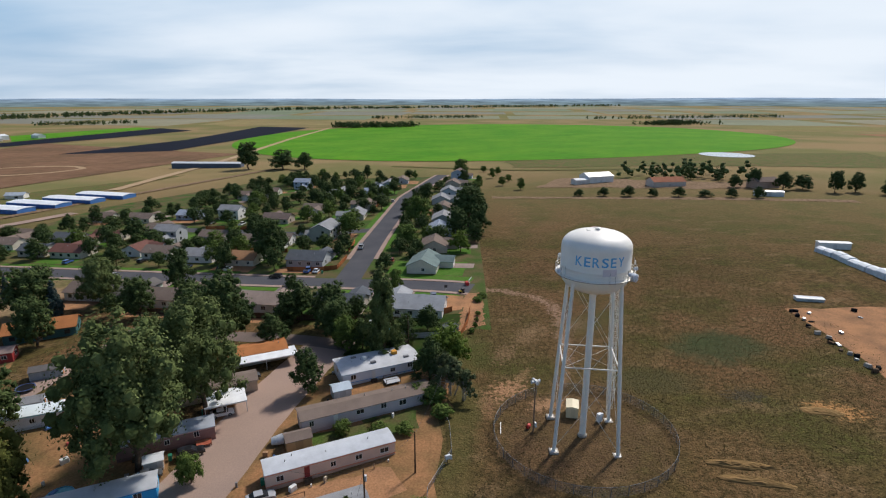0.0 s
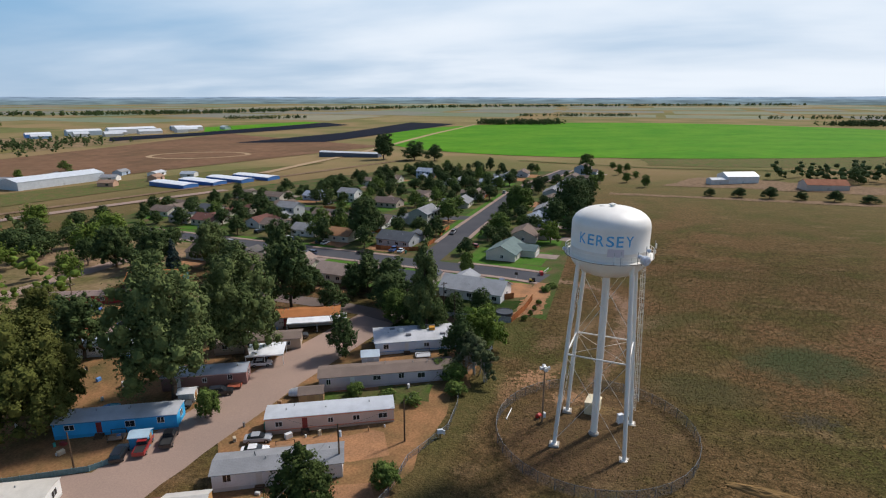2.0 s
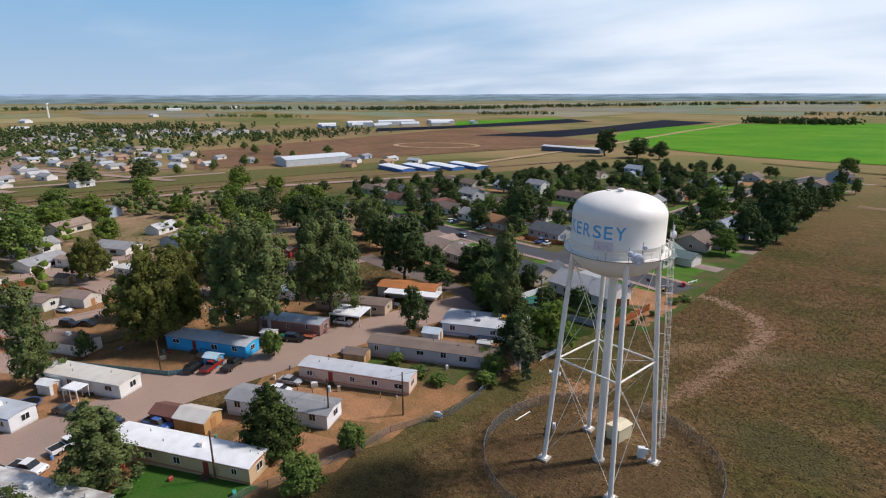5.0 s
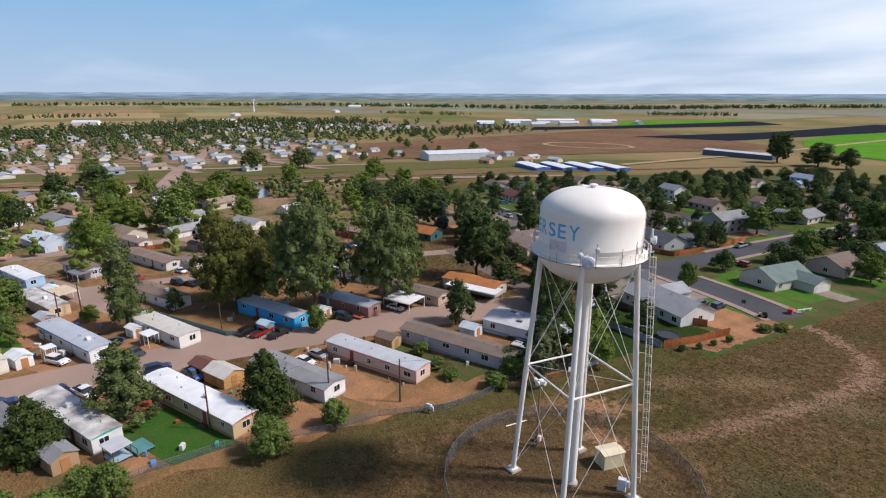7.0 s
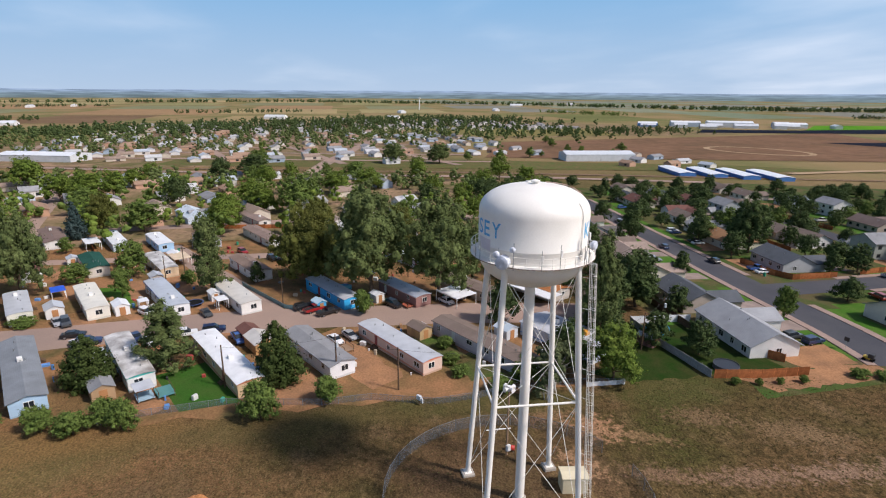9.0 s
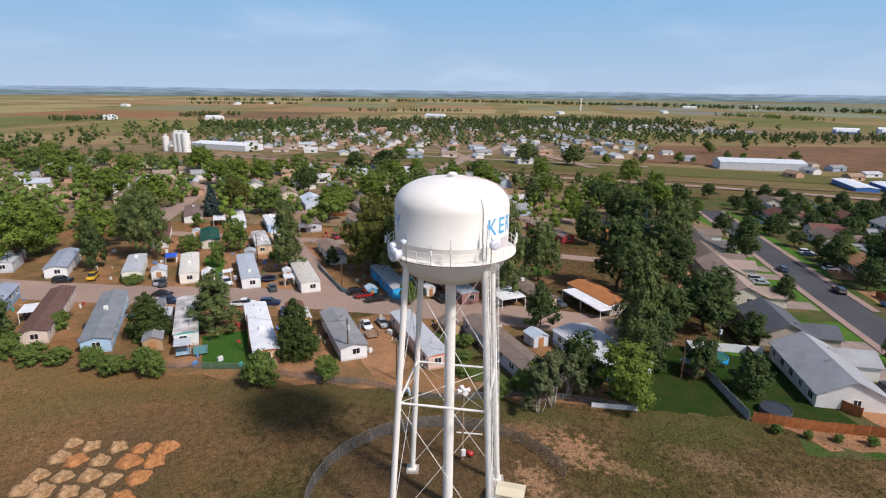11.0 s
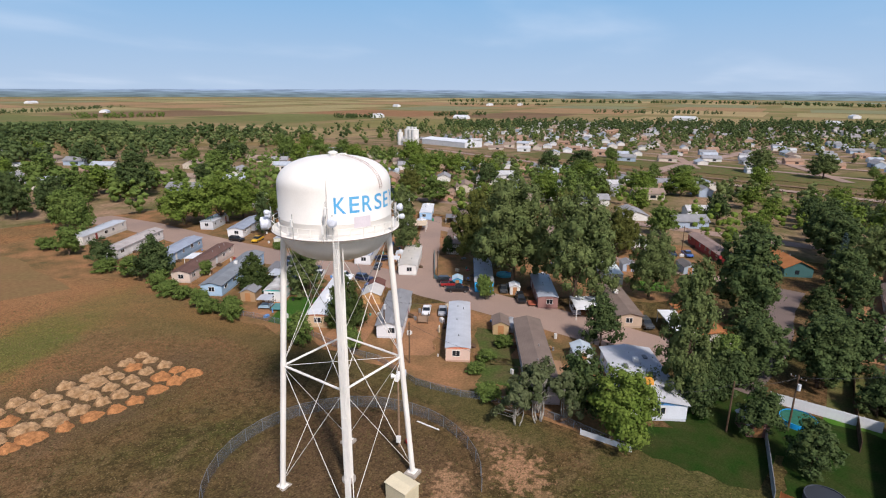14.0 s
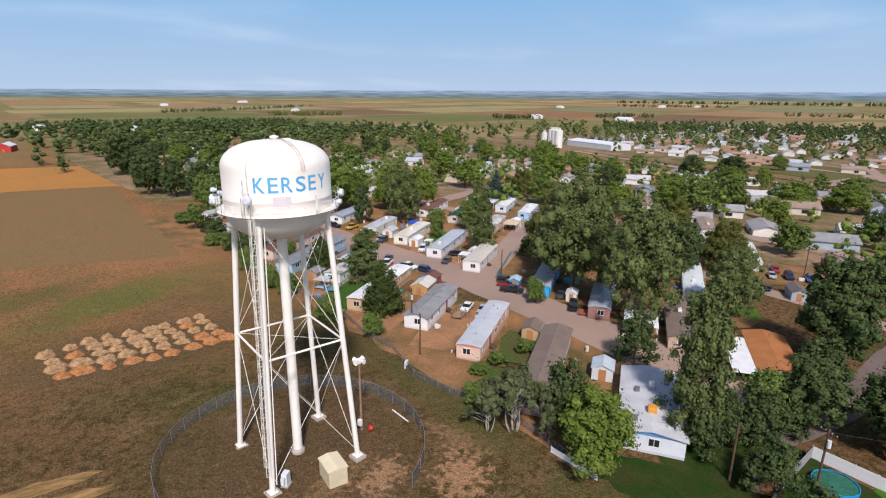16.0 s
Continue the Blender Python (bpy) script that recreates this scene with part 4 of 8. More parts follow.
mobile_home(-25.4, -2.2, 26.5, 4.6, (0.66, 0.55, 0.47), roof_mat((0.15, 0.09, 0.075)), (0.6, 0.5, 0.45), seed=8, label="pale pink mobile home with a dark brown roof", bow=False)
mobile_home(-58.0, 43.4, 19.5, 4.8, (0.76, 0.75, 0.72), roof_mat((0.62, 0.58, 0.51), "metal"), (0.7, 0.68, 0.64), seed=9, label="white mobile home with a cream metal roof")
mobile_home(-61.4, 26.6, 23.5, 4.6, (0.74, 0.75, 0.76), roof_mat((0.46, 0.49, 0.53), "metal"), (0.08, 0.16, 0.5), seed=10, label="white mobile home with blue trim and a grey metal roof")
mobile_home(-62.2, 9.9, 20.3, 4.6, (0.75, 0.72, 0.64), roof_mat((0.72, 0.68, 0.58), "metal"), (0.7, 0.66, 0.6), seed=11, label="cream mobile home with a cream metal roof")
mobile_home(-60.4, -4.6, 17.0, 4.6, (0.72, 0.70, 0.60), SILVER_ROOF, (0.6, 0.6, 0.5), seed=12, label="cream mobile home with a silver roof")
mobile_home(-62.5, -26.6, 19.0, 5.2, (0.78, 0.78, 0.78), BLUEGREY_ROOF, (0.7, 0.7, 0.7), seed=13, label="white mobile home with a grey roof", bow=False)
mobile_home(-56.4, 66.6, 20.3, 4.6, (0.03, 0.40, 0.78), SILVER_ROOF, (0.05, 0.25, 0.5), seed=14, label="bright blue mobile home with a silver metal roof")
mobile_home(-52.4, 84.4, 16.5, 4.5, (0.30, 0.16, 0.14), roof_mat((0.40, 0.43, 0.48), "metal"), (0.65, 0.4, 0.36), seed=15, label="dark red mobile home with a grey metal roof")
mobile_home(-52.0, 102.2, 19.5, 5.0, (0.50, 0.38, 0.28), BROWN_ROOF, (0.62, 0.55, 0.48), seed=16, label="tan mobile home with a brown shingle roof", bow=False)
mobile_home(-48.9, 119.6, 16.5, 6.6, (0.55, 0.50, 0.45), ORANGE_ROOF, (0.7, 0.66, 0.6), seed=17, label="mobile home with an orange-brown shingle roof", bow=False)
mobile_home(-84.3, 44.4, 20.0, 5.0, (0.76, 0.75, 0.73), roof_mat((0.24, 0.175, 0.14)), (0.7, 0.68, 0.66), seed=18, label="white mobile home with a brown roof", bow=False)
mobile_home(-126.2, 45.4, 25.0, 5.4, (0.68, 0.66, 0.6), roof_mat((0.25, 0.185, 0.155)), (0.7, 0.68, 0.66), seed=19, label="cream mobile home with a brown roof", bow=False)
mobile_home(-93.2, 18.5, 20.0, 4.6, (0.62, 0.48, 0.32), PATCH_ROOF, (0.6, 0.5, 0.38), seed=20, label="tan mobile home with a stained white roof")
mobile_home(-123.9, 11.3, 18.5, 4.7, (0.36, 0.56, 0.78), WH_ROOF, (0.7, 0.72, 0.75), seed=21, label="light blue mobile home with a white roof")
mobile_home(-129.0, -4.0, 21.0, 4.7, (0.6, 0.68, 0.76), WH_ROOF, (0.7, 0.72, 0.75), seed=22, label="pale blue mobile home with a white roof")
mobile_home(-124.3, 26.5, 14.0, 5.6, (0.55, 0.55, 0.6), BROWN_ROOF, (0.5, 0.08, 0.07), seed=23, label="grey mobile home with a brown roof and red trim", bow=False)
mobile_home(-62.2, -12.0 - 30, 13.0, 4.6, (0.6, 0.62, 0.64), SILVER_ROOF, (0.6, 0.6, 0.6), seed=24, label="small grey mobile home with a silver roof")
mobile_home(-98.1, -17.8, 24.0, 4.8, (0.74, 0.73, 0.71), roof_mat((0.17, 0.085, 0.07)), (0.7, 0.68, 0.66), seed=25, label="white mobile home with a dark red roof", bow=False)
mobile_home(-123.1, 93.8, 23.5, 4.8, (0.74, 0.74, 0.72), roof_mat((0.66, 0.65, 0.6), "metal"), (0.7, 0.68, 0.66), turn=23, seed=26, label="white mobile home with a rounded pale roof")
mobile_home(-83.3, 92.6, 25.0, 4.6, (0.76, 0.77, 0.77), roof_mat((0.66, 0.72, 0.72), "metal"), (0.3, 0.62, 0.68), turn=23, seed=27, label="white mobile home with a pale blue-white roof")
mobile_home(-124.7, 78.8, 24.0, 4.6, (0.74, 0.72, 0.7), roof_mat((0.6, 0.58, 0.53), "metal"), (0.7, 0.68, 0.66), turn=22, seed=28, label="white mobile home with a cream roof")
mobile_home(-123.5, 118.0, 26.0, 4.8, (0.36, 0.035, 0.035), roof_mat((0.27, 0.20, 0.175)), (0.72, 0.66, 0.62), turn=24, seed=29, label="dark red mobile home with a brown roof", bow=False)
mobile_home(-28.0, -17.5, 22.0, 4.8, (0.30, 0.42, 0.55), BLUEGREY_ROOF, (0.6, 0.62, 0.64), seed=30, label="pale blue-grey mobile home with a low roof", bow=False)
mobile_home(-27.5, -36.0, 24.0, 4.8, (0.74, 0.72, 0.68), roof_mat((0.42, 0.38, 0.36)), (0.7, 0.68, 0.66), seed=31, label="white mobile home with a grey-brown roof", bow=False)
mobile_home(-30.0, -58.0, 22.0, 4.8, (0.70, 0.66, 0.60), SILVER_ROOF, (0.7, 0.68, 0.66), seed=32, label="cream mobile home with a silver roof")
mobile_home(-100.0, -62.0, 24.0, 4.8, (0.76, 0.74, 0.70), WH_ROOF, (0.7, 0.68, 0.66), seed=33, label="white mobile home with a white roof")
mobile_home(-97.0, -0.5, 18.0, 5.4, (0.62, 0.58, 0.52), roof_mat((0.025, 0.085, 0.065)), (0.5, 0.12, 0.08), seed=36, label="mobile home with a dark green shingle roof", bow=False)
mobile_home(-138.0, -26.5, 24.0, 6.6, (0.70, 0.70, 0.67), roof_mat((0.20, 0.145, 0.125)), (0.7, 0.68, 0.66), seed=37, label="wide white mobile home with a brown roof", bow=False)
mobile_home(-160.0, 40.0, 22.0, 5.0, (0.66, 0.62, 0.56), roof_mat((0.28, 0.21, 0.18)), (0.7, 0.68, 0.66), seed=34, label="tan mobile home with a brown roof", bow=False)
mobile_home(-155.0, 70.0, 22.0, 5.0, (0.7, 0.68, 0.66), roof_mat((0.30, 0.24, 0.2)), (0.7, 0.68, 0.66), seed=35, label="pale mobile home with a brown roof", bow=False)


def house(x, y, L, W, turn, wall, roof, storeys=1, seed=0, garage=1, label="", rise=None, wing=True):
    """A family house: gabled body along x, a garage wing in front (towards -y)."""
    rnd = random.Random(seed)
    t = thing("house", x, y, turn, None, label, "house")
    h = 2.8 * storeys + 0.15
    rise = rise or W * 0.24
    wm = paint(wall, 0.7, SIDING)
    part("wall", gable_walls(L, W, -0.6, h, rise * 0.98), wm, t)
    part("roof", gable(L, W, h, rise, 0.45, 0.16), roof, t)
    if wing:
        gw, gl = 6.6, 5.2
        gx = (L / 2 - gw / 2 - 0.4) * garage
        gh, gr = 2.75, 1.6
        bm = prism([(gx - gw / 2, -0.6), (gx + gw / 2, -0.6), (gx + gw / 2, gh), (gx, gh + gr * 0.98), (gx - gw / 2, gh)], -W / 2 - gl, -W / 2 + 0.5)
        part("garage", bm, wm, t)
        o = 0.4
        dr = gr * o / (gw / 2)
        out = [(gx - gw / 2 - o, gh - dr + 0.15), (gx, gh + gr + 0.15), (gx + gw / 2 + o, gh - dr + 0.15), (gx + gw / 2 + o, gh - dr), (gx, gh + gr), (gx - gw / 2 - o, gh - dr)]
        part("garage_roof", prism(out, -W / 2 - gl - 0.4, -W / 2 + (2.4 if storeys == 1 else 0.1)), roof, t)
        wall_box(t, "garage_door", gx, -W / 2 - gl, 0.05, 4.9, 2.2, "y-", paint((0.70, 0.68, 0.64), 0.5, ("Z", 0.55, 0.5)))
        dx = gx - garage * (gw / 2 + 1.2)
    else:
        dx = 0.0
    wall_box(t, "door", dx, -W / 2, 0.1, 1.0, 2.1, "y-", paint((0.3, 0.2, 0.15), 0.5))
    for st in range(storeys):
        z = 1.0 + 2.8 * st
        for s, face in ((-1, "y-"), (1, "y+")):
            n = int(L / 3.6)
            for k in range(n):
                px = -L / 2 + (k + 0.5) * L / n
                if s < 0 and st == 0 and wing and abs(px - gx) < 4.2 or (s < 0 and st == 0 and abs(px - dx) < 1.4):
                    continue
                if y > 235 or x < -110:
                    wall_box(t, "window", px, s * W / 2, z, 1.3, 1.2, face, GLASS)
                else:
                    window(t, px, s * W / 2, z, rnd.choice((1.0, 1.4)), 1.2, face)
        for s, face in ((1, "x+"), (-1, "x-")):
            if y > 235 or x < -110:
                wall_box(t, "window", s * L / 2, rnd.uniform(-1.5, 1.5), z, 1.2, 1.2, face, GLASS)
            else:
                window(t, s * L / 2, rnd.uniform(-1.5, 1.5), z, 1.1, 1.2, face)
    for k in range(3):
        px, py = rnd.uniform(-L / 3, L / 3), rnd.uniform(0.4, W / 3)
        zz = h + rise * (1 - py / (W / 2))
        part("vent_pipe", tube((px, py, zz), (px, py, zz + 0.55), 0.08, 6), STEEL, t)
    return t


CREAM, SAGE, GREYW, TAUPE, WHITEW, BLUEW = (0.62, 0.57, 0.48), (0.34, 0.36, 0.32), (0.40, 0.41, 0.42), (0.45, 0.38, 0.32), (0.70, 0.68, 0.65), (0.38, 0.44, 0.52)
DKGREY = roof_mat((0.15, 0.14, 0.135))
HOUSES = (
    # x, y, length, width, turn, wall, roof, storeys, garage side
    (-10.5, 150.5, 19, 10.5, 172.5, WHITEW, roof_mat((0.33, 0.34, 0.355)), 1, 1),
    (-33, 153.5, 15, 10, 172.5, TAUPE, SLATE_ROOF, 1, -1),
    (-58, 157, 15, 9.5, 172.5, CREAM, TAN_ROOF, 1, -1),
    (-76, 161, 14, 9.5, 172.5, CREAM, TAN_ROOF, 1, 1),
    (-92, 163, 16, 9.5, 172.5, WHITEW, BROWN_ROOF, 1, -1),
    (-108, 168, 13, 9.5, 172.5, WHITEW, DKGREY, 1, -1),
    (-122, 171, 13, 9.5, 172.5, WHITEW, BROWN_ROOF, 1, 1),
    (-9, 196, 15, 11, 82, CREAM, GREEN_ROOF, 1, 1),
    (-6, 224, 14, 11, 88, TAUPE, BROWN_ROOF, 1, 1),
    (-5, 253, 14, 11, 88, BLUEW, BLUEGREY_ROOF, 1, -1),
    (-3, 279, 14, 11, 88, GREYW, roof_mat((0.30, 0.30, 0.31)), 1, 1),) + (
    (-3, 308, 14, 11, 88, CREAM, BROWN_ROOF, 1, -1),
    (-5, 340, 14, 11, 88, GREYW, GREY_ROOF, 1, 1),
    (0, 372, 14, 11, 86, BLUEW, GREY_ROOF, 1, 1),
    (3, 410, 14, 11, 84, TAUPE, BROWN_ROOF, 1, 1),
    (8, 452, 14, 11, 80, BLUEW, BROWN_ROOF, 2, 1),
    (-56, 206, 15, 10.5, 172, GREYW, SLATE_ROOF, 1, -1),
    (-59, 250, 15, 10, -98, SAGE, GREY_ROOF, 2, 1),
    (-79, 240, 14, 9, -5, WHITEW, BROWN_ROOF, 1, 1),
    (-84, 209, 14, 9.5, 172, CREAM, roof_mat((0.36, 0.20, 0.11)), 1, -1),
    (-103, 215, 13, 9, 172, WHITEW, GREY_ROOF, 1, 1),
    (-124, 222, 13, 9, 172, WHITEW, BROWN_ROOF, 1, -1),
    (-137, 229, 13, 9, 80, WHITEW, RED_ROOF, 1, 1),) + (
    (-166, 227, 15, 10, 172, CREAM, RED_ROOF, 1, 1),
    (-184, 230, 13, 9, 172, CREAM, SLATE_ROOF, 1, -1),
    (-209, 244, 14, 9, 172, CREAM, BROWN_ROOF, 1, 1),
    (-212, 262, 14, 9, -8, CREAM, BROWN_ROOF, 1, 1),
    (-184, 252, 15, 9, -8, WHITEW, SLATE_ROOF, 1, 1),
    (-167, 256, 14, 9, -8, CREAM, RED_ROOF, 1, -1),
    (-135, 252, 12, 9, -8, GREYW, GREY_ROOF, 2, 1),
    (-112, 250, 13, 9, -8, CREAM, BROWN_ROOF, 1, 1),
    (-93, 240, 13, 9, -8, CREAM, BROWN_ROOF, 1, -1),
    (-149, 270, 12, 9, 172, GREYW, BROWN_ROOF, 1, 1),
    (-94, 290, 15, 9.5, 172, TAUPE, roof_mat((0.17, 0.13, 0.115)), 1, 1),
    (-125, 304, 12, 9, 172, WHITEW, GREY_ROOF, 2, 1),) + (
    (-150, 306, 13, 9, 172, BLUEW, BLUEGREY_ROOF, 1, 1),
    (-175, 300, 14, 9, 172, CREAM, BROWN_ROOF, 1, -1),
    (-200, 305, 14, 9, 172, CREAM, BROWN_ROOF, 1, 1),
    (-52, 297, 14, 10, -90, CREAM, GREY_ROOF, 1, 1),
    (-80, 318, 13, 9, -8, CREAM, BROWN_ROOF, 1, 1),
    (-50, 325, 14, 10, -90, GREYW, BROWN_ROOF, 1, -1),
    (-76, 382, 13, 9, -90, WHITEW, GREY_ROOF, 1, 1),
    (-50, 385, 14, 10, -90, BLUEW, BLUEGREY_ROOF, 1, 1),
    (-46, 415, 14, 10, -90, BLUEW, GREY_ROOF, 1, 1),
    (-38, 436, 14, 10, -90, GREYW, BROWN_ROOF, 1, 1),
    (-113, 417, 12, 9, -8, BLUEW, BLUEGREY_ROOF, 2, 1),
    (-130, 391, 13, 9, -8, CREAM, BROWN_ROOF, 1, 1),) + (
    (-141, 376, 13, 9, -8, CREAM, BROWN_ROOF, 1, 1),
    (-115, 138, 17, 8, 25, (0.04, 0.12, 0.12), ORANGE_ROOF, 1, 1),
)
NAMES = {id(SLATE_ROOF): "slate grey", id(BROWN_ROOF): "brown", id(GREY_ROOF): "grey", id(RED_ROOF): "dark red", id(BLUEGREY_ROOF): "blue-grey", id(GREEN_ROOF): "grey-green", id(TAN_ROOF): "tan", id(ORANGE_ROOF): "orange-brown", id(DKGREY): "dark grey"}
for k, (x, y, L, W, turn, wall, roof, st, gs) in enumerate(HOUSES):
    house(x, y, L, W, turn, wall, roof, st, 50 + k, gs, f"{'two-storey' if st == 2 else 'single-storey'} family house with a {NAMES.get(id(roof), 'grey')} shingle roof", wing=k != len(HOUSES) - 1)


# ---- trees ----
ICO_V = np.array([(x, y, z) for a in (1, -1) for b in (1.618, -1.618) for x, y, z in ((0, a, b), (a, b, 0), (b, 0, a))]) / 1.902
ICO_F = [f for f in itertools.combinations(range(12), 3) if all(np.linalg.norm(ICO_V[p] - ICO_V[q]) < 1.1 for p, q in itertools.combinations(f, 2))]
ICO_F = np.array([f if np.dot(np.cross(ICO_V[f[1]] - ICO_V[f[0]], ICO_V[f[2]] - ICO_V[f[0]]), ICO_V[f[0]]) > 0 else f[::-1] for f in ICO_F])


def leaf_mesh(name, clumps, leaf, per, seed, flat=0.8, whole=False, core=0.72):
    """One mesh of many leaf sprays round the dense hearts of the clumps (x, y, z, radius)."""
    rng = np.random.default_rng(seed)
    cl = np.array(clumps)
    c = np.repeat(cl, per, axis=0)
    n = len(c)
    d = rng.normal(size=(n, 3))
    d[:, 2] += 0.25
    d /= np.linalg.norm(d, axis=1)[:, None]
    rad = c[:, 3] * (0.42 + 1.03 * rng.random(n) ** 1.3 if core else rng.uniform(0.15, 1.1, n))
    p = c[:, :3] + d * rad[:, None] * np.array([1, 1, flat])
    nrm = d * 0.9 + rng.normal(size=(n, 3)) * 0.42 + np.array([0, 0, 0.15])
    if whole:
        # sprays of one crown face outwards from its middle
        mid = np.array([0, 0, np.mean(c[:, 2]) * 0.85])
        out = (p - mid) / np.array([1, 1, max(1.0, np.ptp(c[:, 2]) / max(np.ptp(c[:, 0]), 0.1))])
        nrm += 0.7 * out / (np.linalg.norm(out, axis=1)[:, None] + 0.01)
    nrm /= np.linalg.norm(nrm, axis=1)[:, None]
    a = np.cross(nrm, rng.normal(size=(n, 3)))
    a /= np.linalg.norm(a, axis=1)[:, None]
    b = np.cross(nrm, a)
    s = leaf * rng.uniform(0.6, 1.4, n)[:, None]
    tri = np.stack([p - a * s * 0.8 - b * s * 0.35, p + a * s * 0.8 - b * s * 0.35 - nrm * s * 0.2, p + b * s * 0.85], 1)
    verts, faces = [tri.reshape(-1, 3)], [np.arange(3 * n).reshape(-1, 3)]
    if core:
        m = len(cl)
        jit = rng.uniform(0.7, 1.15, (m, 12, 1))
        v = cl[:, None, :3] + ICO_V[None] * jit * (cl[:, 3] * core)[:, None, None] * np.array([1, 1, flat])
        faces.append((np.arange(m)[:, None, None] * 12 + ICO_F[None]).reshape(-1, 3) + 3 * n)
        verts.append(v.reshape(-1, 3))
    mesh = bpy.data.meshes.new(name)
    mesh.from_pydata(np.concatenate(verts).tolist(), [], np.concatenate(faces).tolist())
    return mesh


def crown(kind, H, W, seed):
    """Clump centres of a crown: round, tall, cone or sparse."""
    rnd = random.Random(seed)
    out = []
    if kind == "cone":
        tiers = max(6, int(H / 0.8))
        for k in range(tiers):
            f = k / (tiers - 1)
            z = H * (0.1 + 0.87 * f)
            r = W / 2 * ((1 - f) ** (0.45 if W > 0.7 * H else 0.8)) * min(1, 0.72 + f * 2) + 0.1
            m = max(3, int(8 * (1 - f) + 3))
            for j in range(m):
                a = 2 * math.pi * (j + rnd.random() * 0.7) / m + k
                rr = r * rnd.uniform(0.5, 1.0)
                out.append((rr * math.cos(a), rr * math.sin(a), z - rr * 0.12 + rnd.uniform(-0.2, 0.2), max(0.35, r * rnd.uniform(0.24, 0.36))))
            out.append((0, 0, z, r * 0.5))
        return out
    # several leaders, each with a head of its own, give the broken outline
    heads, clumps, low = {"round": (9, 15, 0.12), "tall": (10, 19, 0.07), "sparse": (7, 6, 0.28), "big": (17, 17, 0.1), "small": (8, 11, 0.12)}[kind]
    for h in range(heads):
        f = (h + 0.5) / heads
        a = h * 2.4 + rnd.uniform(-0.5, 0.5)
        if kind == "tall":
            off = W * 0.15 * rnd.uniform(0.2, 1.0)
            z0, hw, hh = H * (0.16 + 0.68 * f), W * (0.44 - 0.26 * f), H * 0.15
        else:
            # the first heads stand highest and midmost, the last ones lowest and outermost
            off = W * 0.285 * math.sqrt(f) * rnd.uniform(0.85, 1.15) if h else 0.0
            z0 = H * (0.78 - 0.50 * f + rnd.uniform(-0.08, 0.08))
            hw, hh = W * rnd.uniform(0.22, 0.29), H * rnd.uniform(0.16, 0.22)
        cx, cy = off * math.cos(a), off * math.sin(a)
        for _ in range(clumps):
            d = Vector((rnd.gauss(0, 1), rnd.gauss(0, 1), rnd.gauss(0, 1) + 0.1)).normalized()
            q = rnd.choice((0.5, 0.75, 0.88, 0.96))
            z = min(max(z0 + d.z * hh * q, H * low), H * 0.975)
            size = W * rnd.uniform(0.055, 0.10) * {"round": 1.25, "small": 1.45}.get(kind, 1.0)
            out.append((cx + d.x * hw * q, cy + d.y * hw * q, z, size))
    return out


def tree_proto(name, kind, H, W, leaf_mat, leaf, per, seed, bark=None, label="", stems=1, category="tree"):
    rnd = random.Random(seed)
    t = new(name)
    t.empty_display_size = 0.3
    tagged(t, label, category)
    bark = bark or BARK
    clumps = crown(kind, H, W, seed)
    for s in range(stems):
        ox, oy = (rnd.uniform(-0.12, 0.12) * W, rnd.uniform(-0.12, 0.12) * W) if stems > 1 else (0, 0)
        base = Vector((ox * 0.4, oy * 0.4, -0.5))
        r = H * 0.018 / math.sqrt(stems) + 0.05
        bm = bmesh.new()
        p = base
        top = 0.62 if kind != "cone" else 0.95
        for k in range(5):
            q = Vector((ox + rnd.uniform(-0.02, 0.02) * H, oy + rnd.uniform(-0.02, 0.02) * H, H * top * (k + 1) / 5))
            tube(p, q, r * (1 - k * 0.17), 8, bm, r * (1 - (k + 1) * 0.17), caps=k == 0)
            p = q
        if kind != "cone":
            for cl in rnd.sample(clumps, min(16, len(clumps))):
                z0 = min(max(cl[2] * rnd.uniform(0.35, 0.7), H * 0.12), H * 0.6)
                tube((ox * z0 / H, oy * z0 / H, z0), (cl[0] * 0.9, cl[1] * 0.9, cl[2] * 0.97), r * 0.42, 5, bm, 0.03, caps=False)
        part("trunk", bm, bark, t, "", True)
    link("crown", leaf_mesh("crown", clumps, leaf, per, seed, whole=True, core=0 if kind == "sparse" else 0.36 if kind == "small" else 0.64 if kind in ("big", "tall") else 0.55, flat=1.25 if kind in ("big", "tall") else 0.95), leaf_mat, t)
    return t


PROTOS = {}


